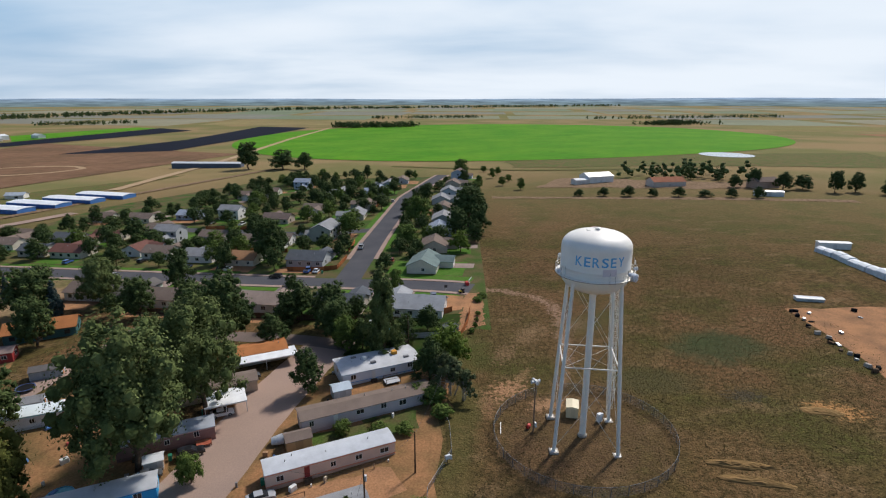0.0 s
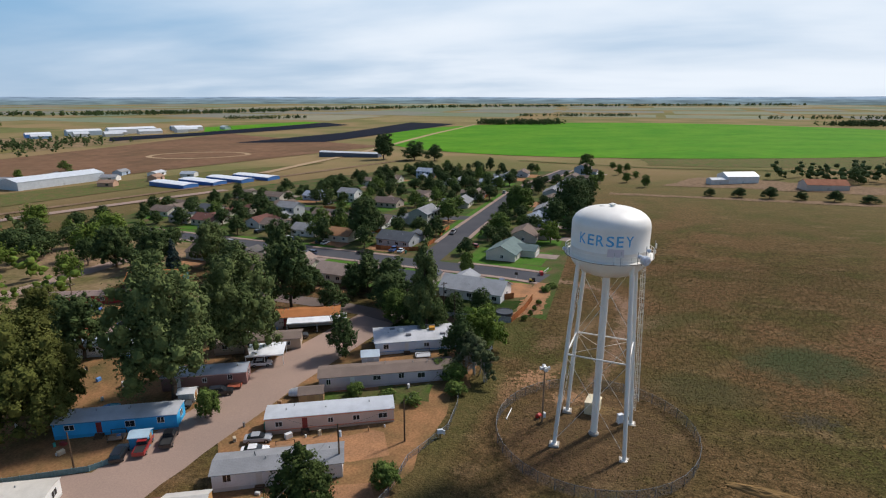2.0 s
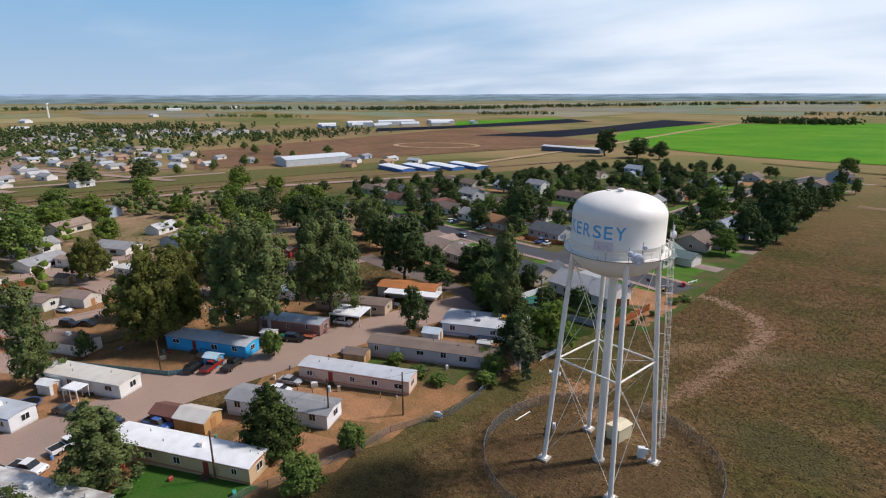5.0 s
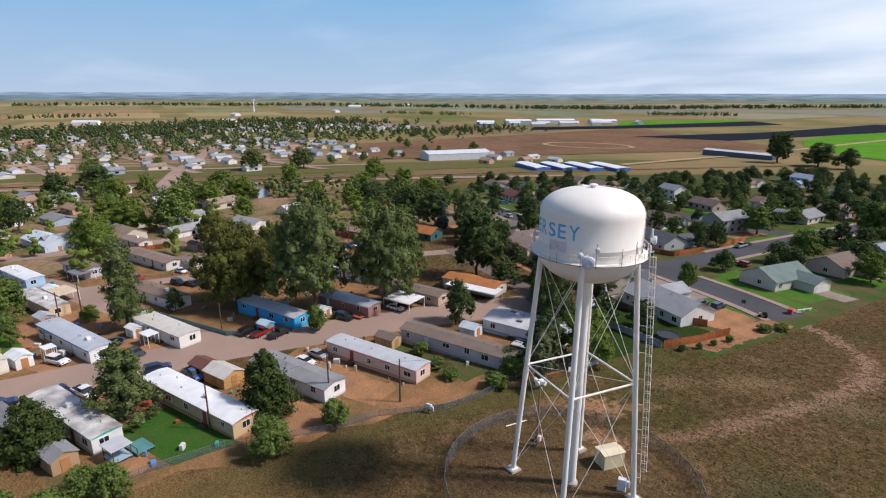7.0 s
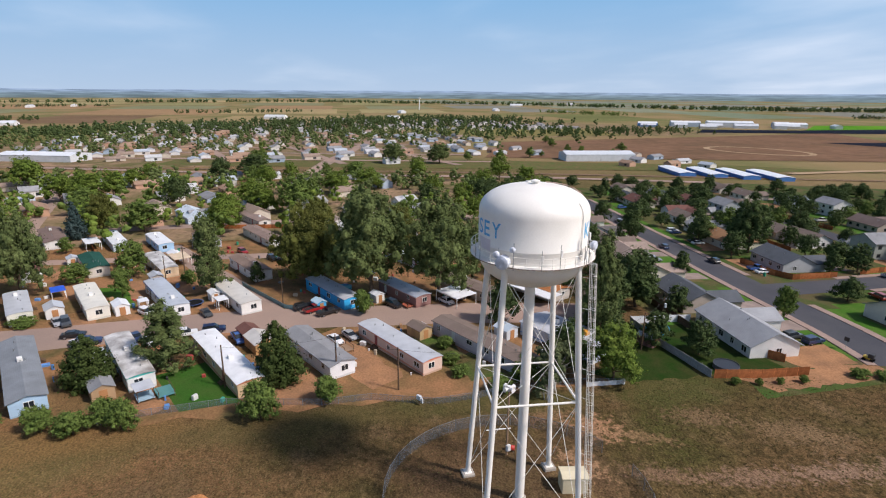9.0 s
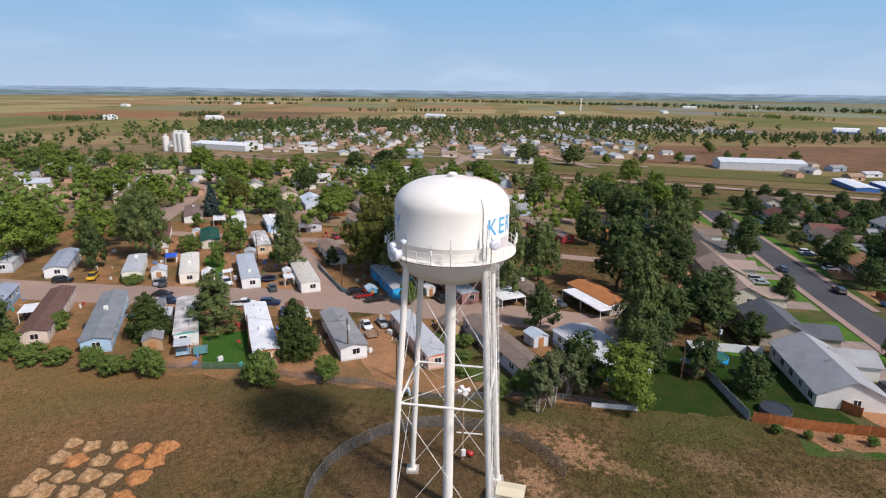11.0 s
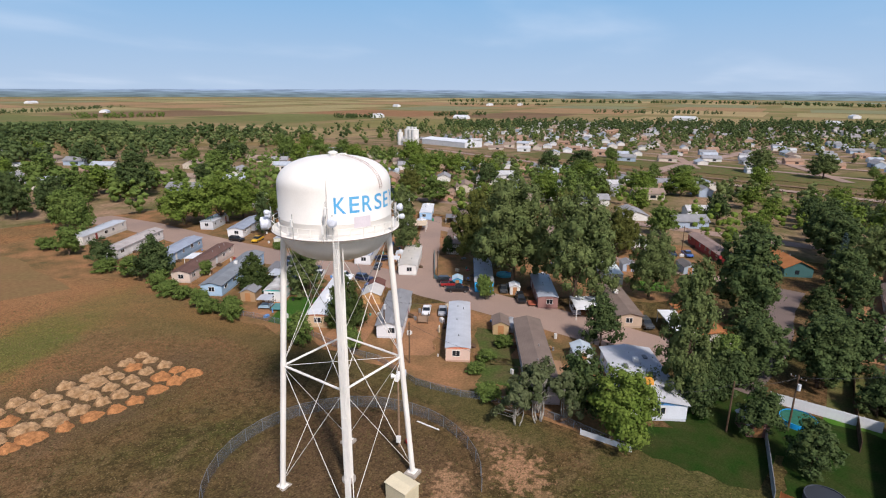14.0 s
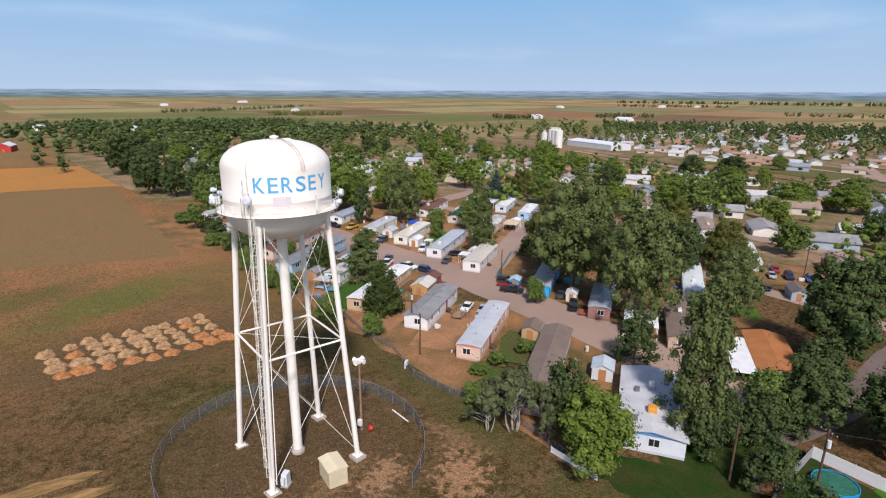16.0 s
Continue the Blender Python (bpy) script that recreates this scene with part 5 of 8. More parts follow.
def grow(kind, x, y, H, W, seed=0):
    """Plants a copy of one of the kinds of tree, H metres high and W wide."""
    if kind not in PROTOS:
        args = {
            "elm": ("cottonwood_tree", "big", 26, 17, LEAF_ELM, 0.27, 88, 21, None, "tall full green cottonwood tree"),
            "elm2": ("cottonwood_tree", "big", 26, 16, LEAF_DARK, 0.34, 38, 22, None, "tall dark green cottonwood tree"),
            "olive": ("elm_tree", "big", 22, 18, LEAF_OLIVE, 0.26, 85, 23, None, "broad olive-green elm tree"),
            "poplar": ("poplar_tree", "tall", 24, 11, LEAF_ELM, 0.27, 85, 24, None, "tall narrow green poplar tree"),
            "round": ("maple_tree", "round", 12, 9.5, LEAF_DARK, 0.31, 34, 25, None, "rounded dark green yard tree"),
            "round2": ("ash_tree", "round", 12, 9.5, LEAF_GREEN, 0.31, 34, 26, None, "rounded green yard tree"),
            "bright": ("locust_tree", "round", 12, 10, LEAF_BRIGHT, 0.24, 66, 27, None, "light green rounded yard tree"),
            "pine": ("pine_tree", "cone", 11, 9, LEAF_PINE, 0.24, 90, 28, None, "dense dark pine tree"),
            "spruce": ("spruce_tree", "cone", 12, 6, LEAF_BLUE, 0.24, 50, 29, None, "narrow blue-grey spruce tree"),
            "bush": ("bush", "round", 4.5, 5, LEAF_GREEN, 0.15, 38, 30, None, "leafy green bush by the fence", 3, "bush"),
            "birch": ("aspen_tree", "sparse", 12, 9, LEAF_GREY, 0.30, 130, 31, PALE_BARK, "sparse grey-green aspen with pale trunks", 4),
            "far": ("shade_tree", "small", 13, 11, LEAF_DARK, 0.40, 28, 32, None, "dark green town tree"),
            "far2": ("shade_tree", "small", 13, 11, LEAF_GREEN, 0.40, 28, 33, None, "rounded green town tree"),
            "far3": ("shade_tree", "small", 13, 11, LEAF_BRIGHT, 0.40, 28, 34, None, "light green shady town tree"),
        }[kind]
        PROTOS[kind] = [tree_proto(*args), args[2], args[3], False]
    ob, h0, w0, used = PROTOS[kind]
    rnd = random.Random(int(x * 31 + y * 17) + seed)
    m = Matrix.Translation((x, y, ground(x, y))) @ Matrix.Rotation(rnd.uniform(0, 6.28), 4, "Z") @ Matrix.Diagonal((W / w0, W / w0, H / h0, 1))
    if not used:
        PROTOS[kind][3] = True
        ob.matrix_basis = m
        return ob
    keep = ob.scale.copy()
    ob.scale = (1, 1, 1)
    c = copy_thing(ob, m)
    ob.scale = keep
    return c


TREES = (
    ("poplar", -66, 36.5, 23, 10), ("elm", -53.5, 76, 30.5, 20.5), ("elm", -49, 93, 28.5, 18), ("elm", -66, 107, 18, 12), ("olive", -70, 61, 22.5, 19), ("elm2", -88.5, 87, 17, 13), ("olive", -106, 92, 15, 14), ("round2", -140, 101, 12, 12), ("round", -72, 143, 8, 7),
    ("pine", -13, 55, 11.6, 9.2), ("poplar", -23, 35, 14, 10.5), ("pine", -18.5, 23.5, 9.8, 8.6), ("round", -30.5, 103, 10.5, 7.6), ("bush", -4, 63, 5, 5),
    ("bush", -1.5, 52.5, 6.3, 6.8), ("bush", -5.5, 30, 4, 6), ("bush", -43, 73, 6.5, 5), ("round2", -17.5, 168, 9, 5.4), ("round", -45, 223, 9, 8),
    ("round2", -48, 254, 12.4, 13), ("round2", -18, 229, 11, 12), ("poplar", -15.9, 118.8, 25.5, 10),) + ( ("elm2", -33, 139, 14.3, 11.5), ("round", -46, 127.5, 9, 9), ("round2", -26, 124.5, 10, 7.5),
    ("bright", 0, 113, 11.6, 10.5), ("birch", 1, 101, 12, 8.5), ("round", -5.5, 135.5, 7.5, 7), ("round", -11.5, 129.5, 7.5, 7), ("elm2", -72, 208, 20, 15), ("round", -52, 166, 8.1, 6.1),
    ("bush", -3, 33, 5, 5), ("bush", -5, 21, 4.4, 5), ("bush", -11, -11, 5.9, 8.9), ("round", -11, -3, 12, 9), ("bush", -8, 3, 5, 6), ("bush", -21, 3, 4.2, 4.7), ("bush", -3, 26, 4, 5.5),
    ("elm", -74, -9.5, 23, 14), ("bright", -65, -42, 20, 17), ("bright", -57, -52, 16, 19), ("bright", -78, -45, 16, 17), ("round", -62, -17, 15, 7.2),
    ("bright", -97, -25, 18, 13), ("spruce", -141, -20, 14, 9), ("round2", -87, 12.5, 11.5, 9),) + ( ("elm2", -83, -117, 22, 18), 
    ("spruce", -122, 153, 11.6, 5.8), ("spruce", -150, 169, 8.7, 4.5), ("elm2", -32, -190, 24, 19), ("elm2", -23, -119, 19, 14), ("elm2", -29, -106, 19, 12), ("round2", -27, -62, 16, 10),
    ("elm2", -58.5, 127, 22, 15.5), ("elm2", -111, 130, 15, 11), ("elm2", -129, 153, 17, 15), ("elm", -111, 160, 18, 14), ("round", -94, 176, 15, 11),
    ("round", -60, 143, 8, 7), ("round", -46, 142, 10, 9), ("elm2", -30, 129.5, 12.5, 10.5), ("round", -22, 125, 8, 7), ("round", -26.5, 127, 6.5, 7), ("round", -18, 121.5, 8, 7), ("round", -13, 121, 7, 6), ("round", -43, 145, 12, 11), ("round2", -16, 272, 17, 15), ("elm2", 10, 268, 22, 18), ("bright", 5, 219, 9.5, 9.5),
    ("round", -4, 106, 11, 8), ("elm", -403, 138, 19, 23), ("elm", -393, 177, 19, 20), ("elm2", -310, 29, 18, 21), ("bright", -226, -5, 15, 14), ("bright", -165, 28, 13, 15), ("bright", -187, 42, 14, 15), ("bright", -212, 34, 13, 14), ("bright", -281, 38, 13, 15), ("round2", -290, 95, 14, 19), ("bright", -236, 80, 14, 18), ("bright", -247, 98, 14, 17), ("olive", -215, 62, 10, 12), ("elm2", -209, 565, 30, 26), ("round", -171, 557, 20, 30),) + ( ("round", -147, 552, 17, 20), ("round2", 10, 470, 16, 14), ("round", 12, 320, 15, 12), ("round", 10, 295, 14, 12),
)
for k, (kind, x, y, H, W) in enumerate(TREES):
    grow(kind, x, y, H, W, k)


# ---- town and woods further off ----
def scatter(n, seed, area, keep, kinds, hs, clear=9.0):
    """Plants n trees at random in an area, away from what is already there."""
    rnd = random.Random(seed)
    done = 0
    tries = 0
    while done < n and tries < n * 30:
        tries += 1
        x, y = rnd.uniform(area[0], area[1]), rnd.uniform(area[2], area[3])
        if not keep(x, y):
            continue
        if any((x - a) ** 2 + (y - b) ** 2 < clear ** 2 for a, b in TAKEN):
            continue
        TAKEN.append((x, y))
        H = rnd.uniform(*hs)
        grow(rnd.choice(kinds), x, y, H, H * rnd.uniform(0.75, 1.2), done)
        done += 1


def off_line(x, y, line, gap):
    best = 1e9
    for (ax, ay), (bx, by) in zip(line, line[1:]):
        L2 = (bx - ax) ** 2 + (by - ay) ** 2
        f = min(max(((x - ax) * (bx - ax) + (y - ay) * (by - ay)) / L2, 0), 1)
        best = min(best, math.hypot(x - ax - f * (bx - ax), y - ay - f * (by - ay)))
    return best > gap


TAKEN = [(h[0], h[1]) for h in HOUSES] + [(tr[1], tr[2]) for tr in TREES]
RAIL = [(-470, -400), (-420, -140), (-372, 20), (-320, 190), (-268, 330), (-180, 560)]


def east_of_rail(x, y, gap):
    for (ax, ay), (bx, by) in zip(RAIL, RAIL[1:]):
        if ay <= y <= by:
            return x - (ax + (bx - ax) * (y - ay) / (by - ay)) > gap
    return False


scatter(190, 5, (-230, 0, 195, 480), lambda x, y: off_line(x, y, CROSS, 9) and off_line(x, y, MAIN, 9) and off_line(x, y, [(-37, 265), (-66, 257), (-120, 270), (-170, 283)], 8) and east_of_rail(x, y, 75), ("far", "far", "far2", "far", "round"), (6, 11.5), 7.5)
scatter(46, 6, (-320, -135, -260, 200), lambda x, y: east_of_rail(x, y, 45) and off_line(x, y, [(-112, -60), (-108, -10), (-105, 30), (-101, 70)], 7), ("far2", "far3", "far", "far3", "far2"), (11, 19), 14)
scatter(22, 9, (-235, -95, 150, 198), lambda x, y: off_line(x, y, CROSS, 9), ("far", "far", "far2"), (8, 13), 10)
scatter(26, 7, (-150, -20, -420, -120), lambda x, y: x < -50 and off_line(x, y, PARK_LINE, 8), ("far", "far2", "far3"), (9, 18), 11)
TH = []


def town():
    """Small houses of the town beyond the railway, in rows along its streets."""
    rnd = random.Random(3)
    protos = []
    for k, (wall, roof) in enumerate((((0.7, 0.68, 0.64), roof_mat((0.30, 0.30, 0.31))), ((0.56, 0.49, 0.40), roof_mat((0.29, 0.22, 0.175))), ((0.68, 0.68, 0.67), roof_mat((0.52, 0.52, 0.52), "metal")), ((0.34, 0.42, 0.52), GREY_ROOF), ((0.50, 0.30, 0.2), roof_mat((0.33, 0.22, 0.155))), ((0.66, 0.63, 0.58), roof_mat((0.40, 0.44, 0.49))))):
        t = new("town_house")
        tagged(t, f"small single-storey town house with a {('grey', 'brown', 'white metal', 'dark grey', 'brown', 'blue-grey')[k]} roof", "house", "town houses")
        part("wall", gable_walls(13, 8, -1.5, 2.9, 1.7), paint(wall, 0.7), t)
        part("roof", gable(13, 8, 2.9, 1.75, 0.4, 0.15), roof, t)
        wall_box(t, "window", 1.5, -4, 0.9, 2.4, 1.3, "y-", GLASS)
        protos.append([t, False])
    def put(x, y, turn):
        if math.hypot(x + 420, y - 82) < 18:
            return
        p = rnd.choice(protos)
        m = pose(x, y, ground(x, y), 0, 0, turn)
        s = rnd.uniform(0.85, 1.2)
        m = m @ Matrix.Diagonal((s, s, rnd.uniform(0.9, 1.25), 1))
        TH.append((x, y))
        if p[1]:
            keep = p[0].scale.copy()
            p[0].scale = (1, 1, 1)
            copy_thing(p[0], m)
            p[0].scale = keep
        else:
            p[1] = True
            p[0].matrix_basis = m
    # west of the railway
    for row in range(15):
        for col in range(20):
            x, y = -415 - row * 34 + rnd.uniform(-5, 5), -230 + col * 33 + rnd.uniform(-5, 5)
            x += (y - 80) * 0.28
            if rnd.random() < 0.14 or (y > 300 and row > 3) or (160 < y < 330 and row < 3):
                continue
            put(x, y, 15 + rnd.choice((0, 90)) + rnd.uniform(-4, 4))
    # between the park and the railway
    for row in range(6):
        for col in range(15):
            x, y = -168 - row * 29 + rnd.uniform(-4, 4), -190 + col * 23 + rnd.uniform(-4, 4)
            if not east_of_rail(x, y, 48) or rnd.random() < 0.2 or y > 130:
                continue
            put(x, y, 25 + rnd.choice((0, 90)))
    for row in range(3):
        for col in range(9):
            x, y = -70 - row * 32 + rnd.uniform(-4, 4), -340 + col * 28 + rnd.uniform(-4, 4)
            if rnd.random() < 0.2:
                continue
            put(x, y, 25 + rnd.choice((0, 90)))


town()


def far_streets():
    """The small far houses of the town, past counting: walls in one mesh, roofs in another."""
    rnd = random.Random(19)
    walls, roofs = ([], []), ([], [])
    for row in range(15):
        for col in range(24):
            x, y = -915 - row * 27 + rnd.uniform(-6, 6), -230 + col * 36 + rnd.uniform(-7, 7)
            if row > 9 and y < 60 or rnd.random() < 0.35 or y > 640 + (x + 915) * 0.5:
                continue
            z, a = ground(x, y), radians(12 + rnd.choice((0, 90)))
            L, W, h, r = rnd.uniform(10, 15), rnd.uniform(8, 10), rnd.choice((3.0, 3.0, 5.4)), rnd.uniform(1.6, 2.4)
            c, q = math.cos(a), math.sin(a)
            def put(mesh, pts, faces):
                k = len(mesh[0])
                mesh[0].extend((x + u * c - v * q, y + u * q + v * c, z + w) for u, v, w in pts)
                mesh[1].extend(tuple(k + i for i in f) for f in faces)
            put(walls, [(u, v, w) for u in (-L / 2, L / 2) for v, w in ((-W / 2, -1), (-W / 2, h), (0, h + r), (W / 2, h), (W / 2, -1))], [(4, 3, 2, 1, 0), (5, 6, 7, 8, 9), (0, 1, 6, 5), (3, 4, 9, 8)])
            e, o = L / 2 + 0.4, W / 2 + 0.4
            put(roofs, [(u, v, w) for u in (-e, e) for v, w in ((-o, h - 0.1), (0, h + r + 0.15), (o, h - 0.1), (0, h + r - 0.1))], [(0, 4, 5, 1), (1, 5, 6, 2), (0, 1, 2, 3), (4, 7, 6, 5)])
    for name, (verts, faces), mat, label in (("far_house_walls", walls, FAR_WALL, "pale walls of the far town houses"), ("far_house_roofs", roofs, FAR_ROOF, "grey and brown roofs of the far town houses")):
        mesh = bpy.data.meshes.new(name)
        mesh.from_pydata(verts, [], faces)
        tagged(link(name, mesh, mat), label, "houses", "", "stuff")


FAR_WALL = material("far_walls", (0.55, 0.50, 0.44), 0.8, 0, 0.1, 0.03, 1.0, 0.0, (0.45, 0.48, 0.52), "island")
FAR_ROOF = material("far_roofs", (0.24, 0.21, 0.20), 0.9, 0, 0.15, 0.03, 1.0, 0.0, (0.36, 0.36, 0.38), "island")
far_streets()
TAKEN += TH
scatter(55, 8, (-1000, -400, -420, 420), lambda x, y: not east_of_rail(x, y, -35), ("far", "far2", "far2", "far3"), (6, 12), 13)


def woods(name, line, width, n, mat, label, seed, hs=(9, 16)):
    """A far belt of trees, one mesh of rough clumps of sprays."""
    rng = np.random.default_rng(seed)
    clumps = []
    for _ in range(n):
        k = rng.integers(0, len(line) - 1)
        f = rng.random()
        x = line[k][0] + (line[k + 1][0] - line[k][0]) * f + rng.normal() * width
        y = line[k][1] + (line[k + 1][1] - line[k][1]) * f + rng.normal() * width
        h = rng.uniform(*hs)
        z = ground(x, y)
        for q in (0.2, 0.35, 0.45, 0.55, 0.7, 0.85):
            w = h * 0.27 * math.sin(math.pi * min(1, 0.15 + 0.8 * q)) ** 0.5
            clumps.append((x + rng.normal() * w * 0.7, y + rng.normal() * w * 0.7, z + h * q, w))
    mesh = leaf_mesh(name, clumps, hs[0] * 0.075, 9 if n < 700 else 3, seed, core=0.66 if n < 700 else 0.88)
    tagged(link(name, mesh, mat), label, "trees", "", "stuff")


woods("river_woods", [(-2900, -1400), (-3300, 0), (-2750, 1100), (-1950, 1650), (-1600, 2050), (-1380, 2700), (-750, 3450), (170, 3900), (1250, 4350)], 45, 1200, LEAF_DARK, "long belt of dark trees along the river", 41, (11, 20))
woods("farm_trees", [(-310, 1520), (-110, 1545)], 20, 110, LEAF_DARK, "grove of trees round a far farm", 42, (12, 20))
woods("farm_trees", [(570, 1560), (720, 1640)], 26, 60, LEAF_DARK, "trees round a far farm", 43, (10, 18))
for k in range(8):
    grow("round", 85 + k * 15, 352 - k * 3.1, 4.5 + (k * 7 % 5) * 0.6, 7.5 + (k % 3), 500 + k)
for k in range(9):
    grow(("round", "elm2", "round")[k % 3], 196 + k * 13, 372 - k * 6 + (k % 2) * 6, 9 + (k * 5 % 7), 10 + (k % 4), 520 + k)
for k in range(6):
    grow("round2", 31 + k * 2.2 + (k % 2) * 9, 495 - k * 22, 6 + (k % 3) * 1.5, 6.5, 540 + k)
woods("hedge_trees", [(150, 430), (215, 420)], 12, 26, LEAF_DARK, "trees round the farm house", 47, (8, 15))
woods("town_woods", [(-860, -330), (-1080, 0), (-1250, 260), (-1180, 520)], 90, 620, LEAF_DARK, "dark trees of the far side of town", 48, (11, 18))
woods("south_woods", [(-440, -420), (-250, -480), (-100, -520)], 60, 300, LEAF_DARK, "dark trees along the far edge of town", 49, (11, 18))
woods("south_woods", [(-420, -330), (-250, -380), (-60, -330)], 45, 130, LEAF_ELM, "green trees among the southern gardens", 50, (9, 16))
woods("town_canopy", [(-560, -260), (-600, 0), (-640, 190)], 60, 120, LEAF_ELM, "green canopy of the town gardens", 51, (7, 13))
woods("town_canopy", [(-700, -350), (-760, 0), (-780, 330)], 75, 260, LEAF_ELM, "dark green canopy of the town gardens", 52, (8, 15))
woods("town_canopy", [(-900, -250), (-930, 120), (-900, 560)], 90, 300, LEAF_DARK, "dark green canopy of the far streets", 53, (9, 15))
woods("town_canopy", [(-760, 420), (-800, 620), (-860, 760)], 45, 160, LEAF_DARK, "dark green canopy of the northern streets", 59, (7, 12))
woods("garden_canopy", [(-210, -230), (-230, -60), (-245, 60)], 40, 110, LEAF_GREEN, "green canopy between the far gardens", 54, (6, 12))
woods("garden_canopy", [(-175, -120), (-165, 20), (-175, 150)], 24, 60, LEAF_BRIGHT, "light green canopy between the far gardens", 56, (6, 11))
woods("garden_canopy", [(-290, -200), (-300, -60), (-270, 80), (-240, 180)], 18, 110, LEAF_ELM, "dark canopy along the back street", 57, (6, 12))
woods("garden_canopy", [(-60, -180), (-110, -120), (-140, -60)], 25, 90, LEAF_GREEN, "green canopy between the far gardens", 58, (7, 13))
woods("garden_canopy", [(-170, -260), (-90, -330), (-60, -250)], 30, 90, LEAF_DARK, "dark canopy between the far gardens", 55, (9, 16))

for k, (line, n, mat, wide) in enumerate((
    ([(-1330, -640), (-1420, -560)], 26, LEAF_DARK, 22), ([(-1050, -760), (-1120, -700)], 20, LEAF_DARK, 18), ([(-640, -1180), (-820, -1120)], 24, LEAF_GREEN, 20), ([(-1800, -300), (-1900, 100)], 30, LEAF_DARK, 14),
    ([(-2300, -1100), (-2500, -700)], 34, LEAF_DARK, 14), ([(-1750, 900), (-1500, 1050)], 30, LEAF_GREEN, 16), ([(-1200, 1600), (-1000, 1750)], 36, LEAF_DARK, 18), ([(-300, 2150), (100, 2250)], 44, LEAF_DARK, 18),
    ([(500, 2100), (1300, 2250)], 60, LEAF_DARK, 20), ([(560, 1600), (720, 1680)], 46, LEAF_DARK, 22), ([(900, 900), (1300, 1000)], 40, LEAF_GREEN, 16), ([(-500, -1500), (-1200, -1900)], 46, LEAF_DARK, 16), ([(-60, -640), (-420, -700)], 60, LEAF_DARK, 22))):
    woods("tree_line", line, wide, n * 2, mat, "clump of trees out on the far plain", 70 + k, (9, 15))

def distance_material():
    """Far land, darker streaks of trees; blue haze, paling upwards, painted as glowing colour."""
    m = bpy.data.materials.new("hazed_far_country")
    m.use_nodes = True
    n, l = m.node_tree.nodes, m.node_tree.links
    n.clear()
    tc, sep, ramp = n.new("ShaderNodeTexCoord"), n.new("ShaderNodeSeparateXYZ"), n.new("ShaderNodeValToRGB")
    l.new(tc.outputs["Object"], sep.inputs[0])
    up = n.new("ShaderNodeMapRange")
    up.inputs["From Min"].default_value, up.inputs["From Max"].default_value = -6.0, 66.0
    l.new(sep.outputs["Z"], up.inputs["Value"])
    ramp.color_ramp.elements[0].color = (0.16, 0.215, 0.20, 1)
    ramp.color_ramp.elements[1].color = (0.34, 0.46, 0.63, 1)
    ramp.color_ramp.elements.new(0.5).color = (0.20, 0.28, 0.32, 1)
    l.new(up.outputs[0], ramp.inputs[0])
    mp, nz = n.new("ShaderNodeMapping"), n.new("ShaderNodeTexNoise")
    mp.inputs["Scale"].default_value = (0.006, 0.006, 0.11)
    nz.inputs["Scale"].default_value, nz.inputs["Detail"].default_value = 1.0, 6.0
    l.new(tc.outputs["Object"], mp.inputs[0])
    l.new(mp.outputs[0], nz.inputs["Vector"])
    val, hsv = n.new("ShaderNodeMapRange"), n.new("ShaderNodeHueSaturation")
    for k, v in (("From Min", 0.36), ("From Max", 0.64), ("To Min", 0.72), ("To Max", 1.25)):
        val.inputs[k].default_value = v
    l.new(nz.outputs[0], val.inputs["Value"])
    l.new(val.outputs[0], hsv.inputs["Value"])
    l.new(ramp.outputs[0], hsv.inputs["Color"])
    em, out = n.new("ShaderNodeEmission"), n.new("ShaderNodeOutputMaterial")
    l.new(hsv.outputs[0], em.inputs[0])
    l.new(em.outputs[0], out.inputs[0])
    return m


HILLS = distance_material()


def hills():
    """A low rim of land on the horizon, its blue a painted haze."""
    verts, faces, seg = [], [], 240
    for i in range(seg):
        a = 2 * math.pi * i / seg
        h = 62 + 5 * math.sin(2 * a + 1) + 3 * math.sin(7 * a) + 2 * math.sin(17 * a + 2)
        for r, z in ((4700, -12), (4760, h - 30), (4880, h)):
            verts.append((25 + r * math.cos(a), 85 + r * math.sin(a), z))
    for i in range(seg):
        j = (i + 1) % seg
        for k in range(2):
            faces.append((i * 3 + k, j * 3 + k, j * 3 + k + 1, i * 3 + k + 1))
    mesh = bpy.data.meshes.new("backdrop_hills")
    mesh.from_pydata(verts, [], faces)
    tagged(link("backdrop_hills", mesh, HILLS), "low hills on the horizon with painted blue haze", "hills", "", "structure")


hills()


# ---- ground zones ----
STUBBLE = material("stubble_field", (0.205, 0.122, 0.058), 0.95, 0, 0.15, 0.06, 1.2, 0.3, (0.18, 0.125, 0.055), "", ("Y", 2.0, 0.3))
RUST = material("rust_orange_field", (0.40, 0.18, 0.05), 0.95, 0, 0.15, 0.05, 1.2, 0.3, (0.32, 0.17, 0.055))
WEEDS = material("green_weeds", (0.06, 0.095, 0.022), 0.95, 0, 0.35, 0.25, 2.5, 0.5, (0.10, 0.075, 0.038))
STRAW = material("dry_straw", (0.27, 0.165, 0.07), 0.95, 0, 0.3, 0.8, 6.0, 0.6, (0.10, 0.07, 0.03))
patch("south_stubble", ((-17, -150), (60, -168), (110, -60), (4, -12)), STUBBLE, 0.03, "tan stubble field with faint rows", "field", 8.0, 2.0)
patch("south_stubble", ((60, -168), (230, -200), (280, -60), (110, -60)), STUBBLE, 0.031, "tan stubble field with faint rows", "field", 8.0, 2.0)
patch("rust_field", ((-26, -240), (200, -300), (230, -202), (-22, -150.5)), RUST, 0.06, "rust-orange ripe crop strip", "field", 10.0, 2.0)
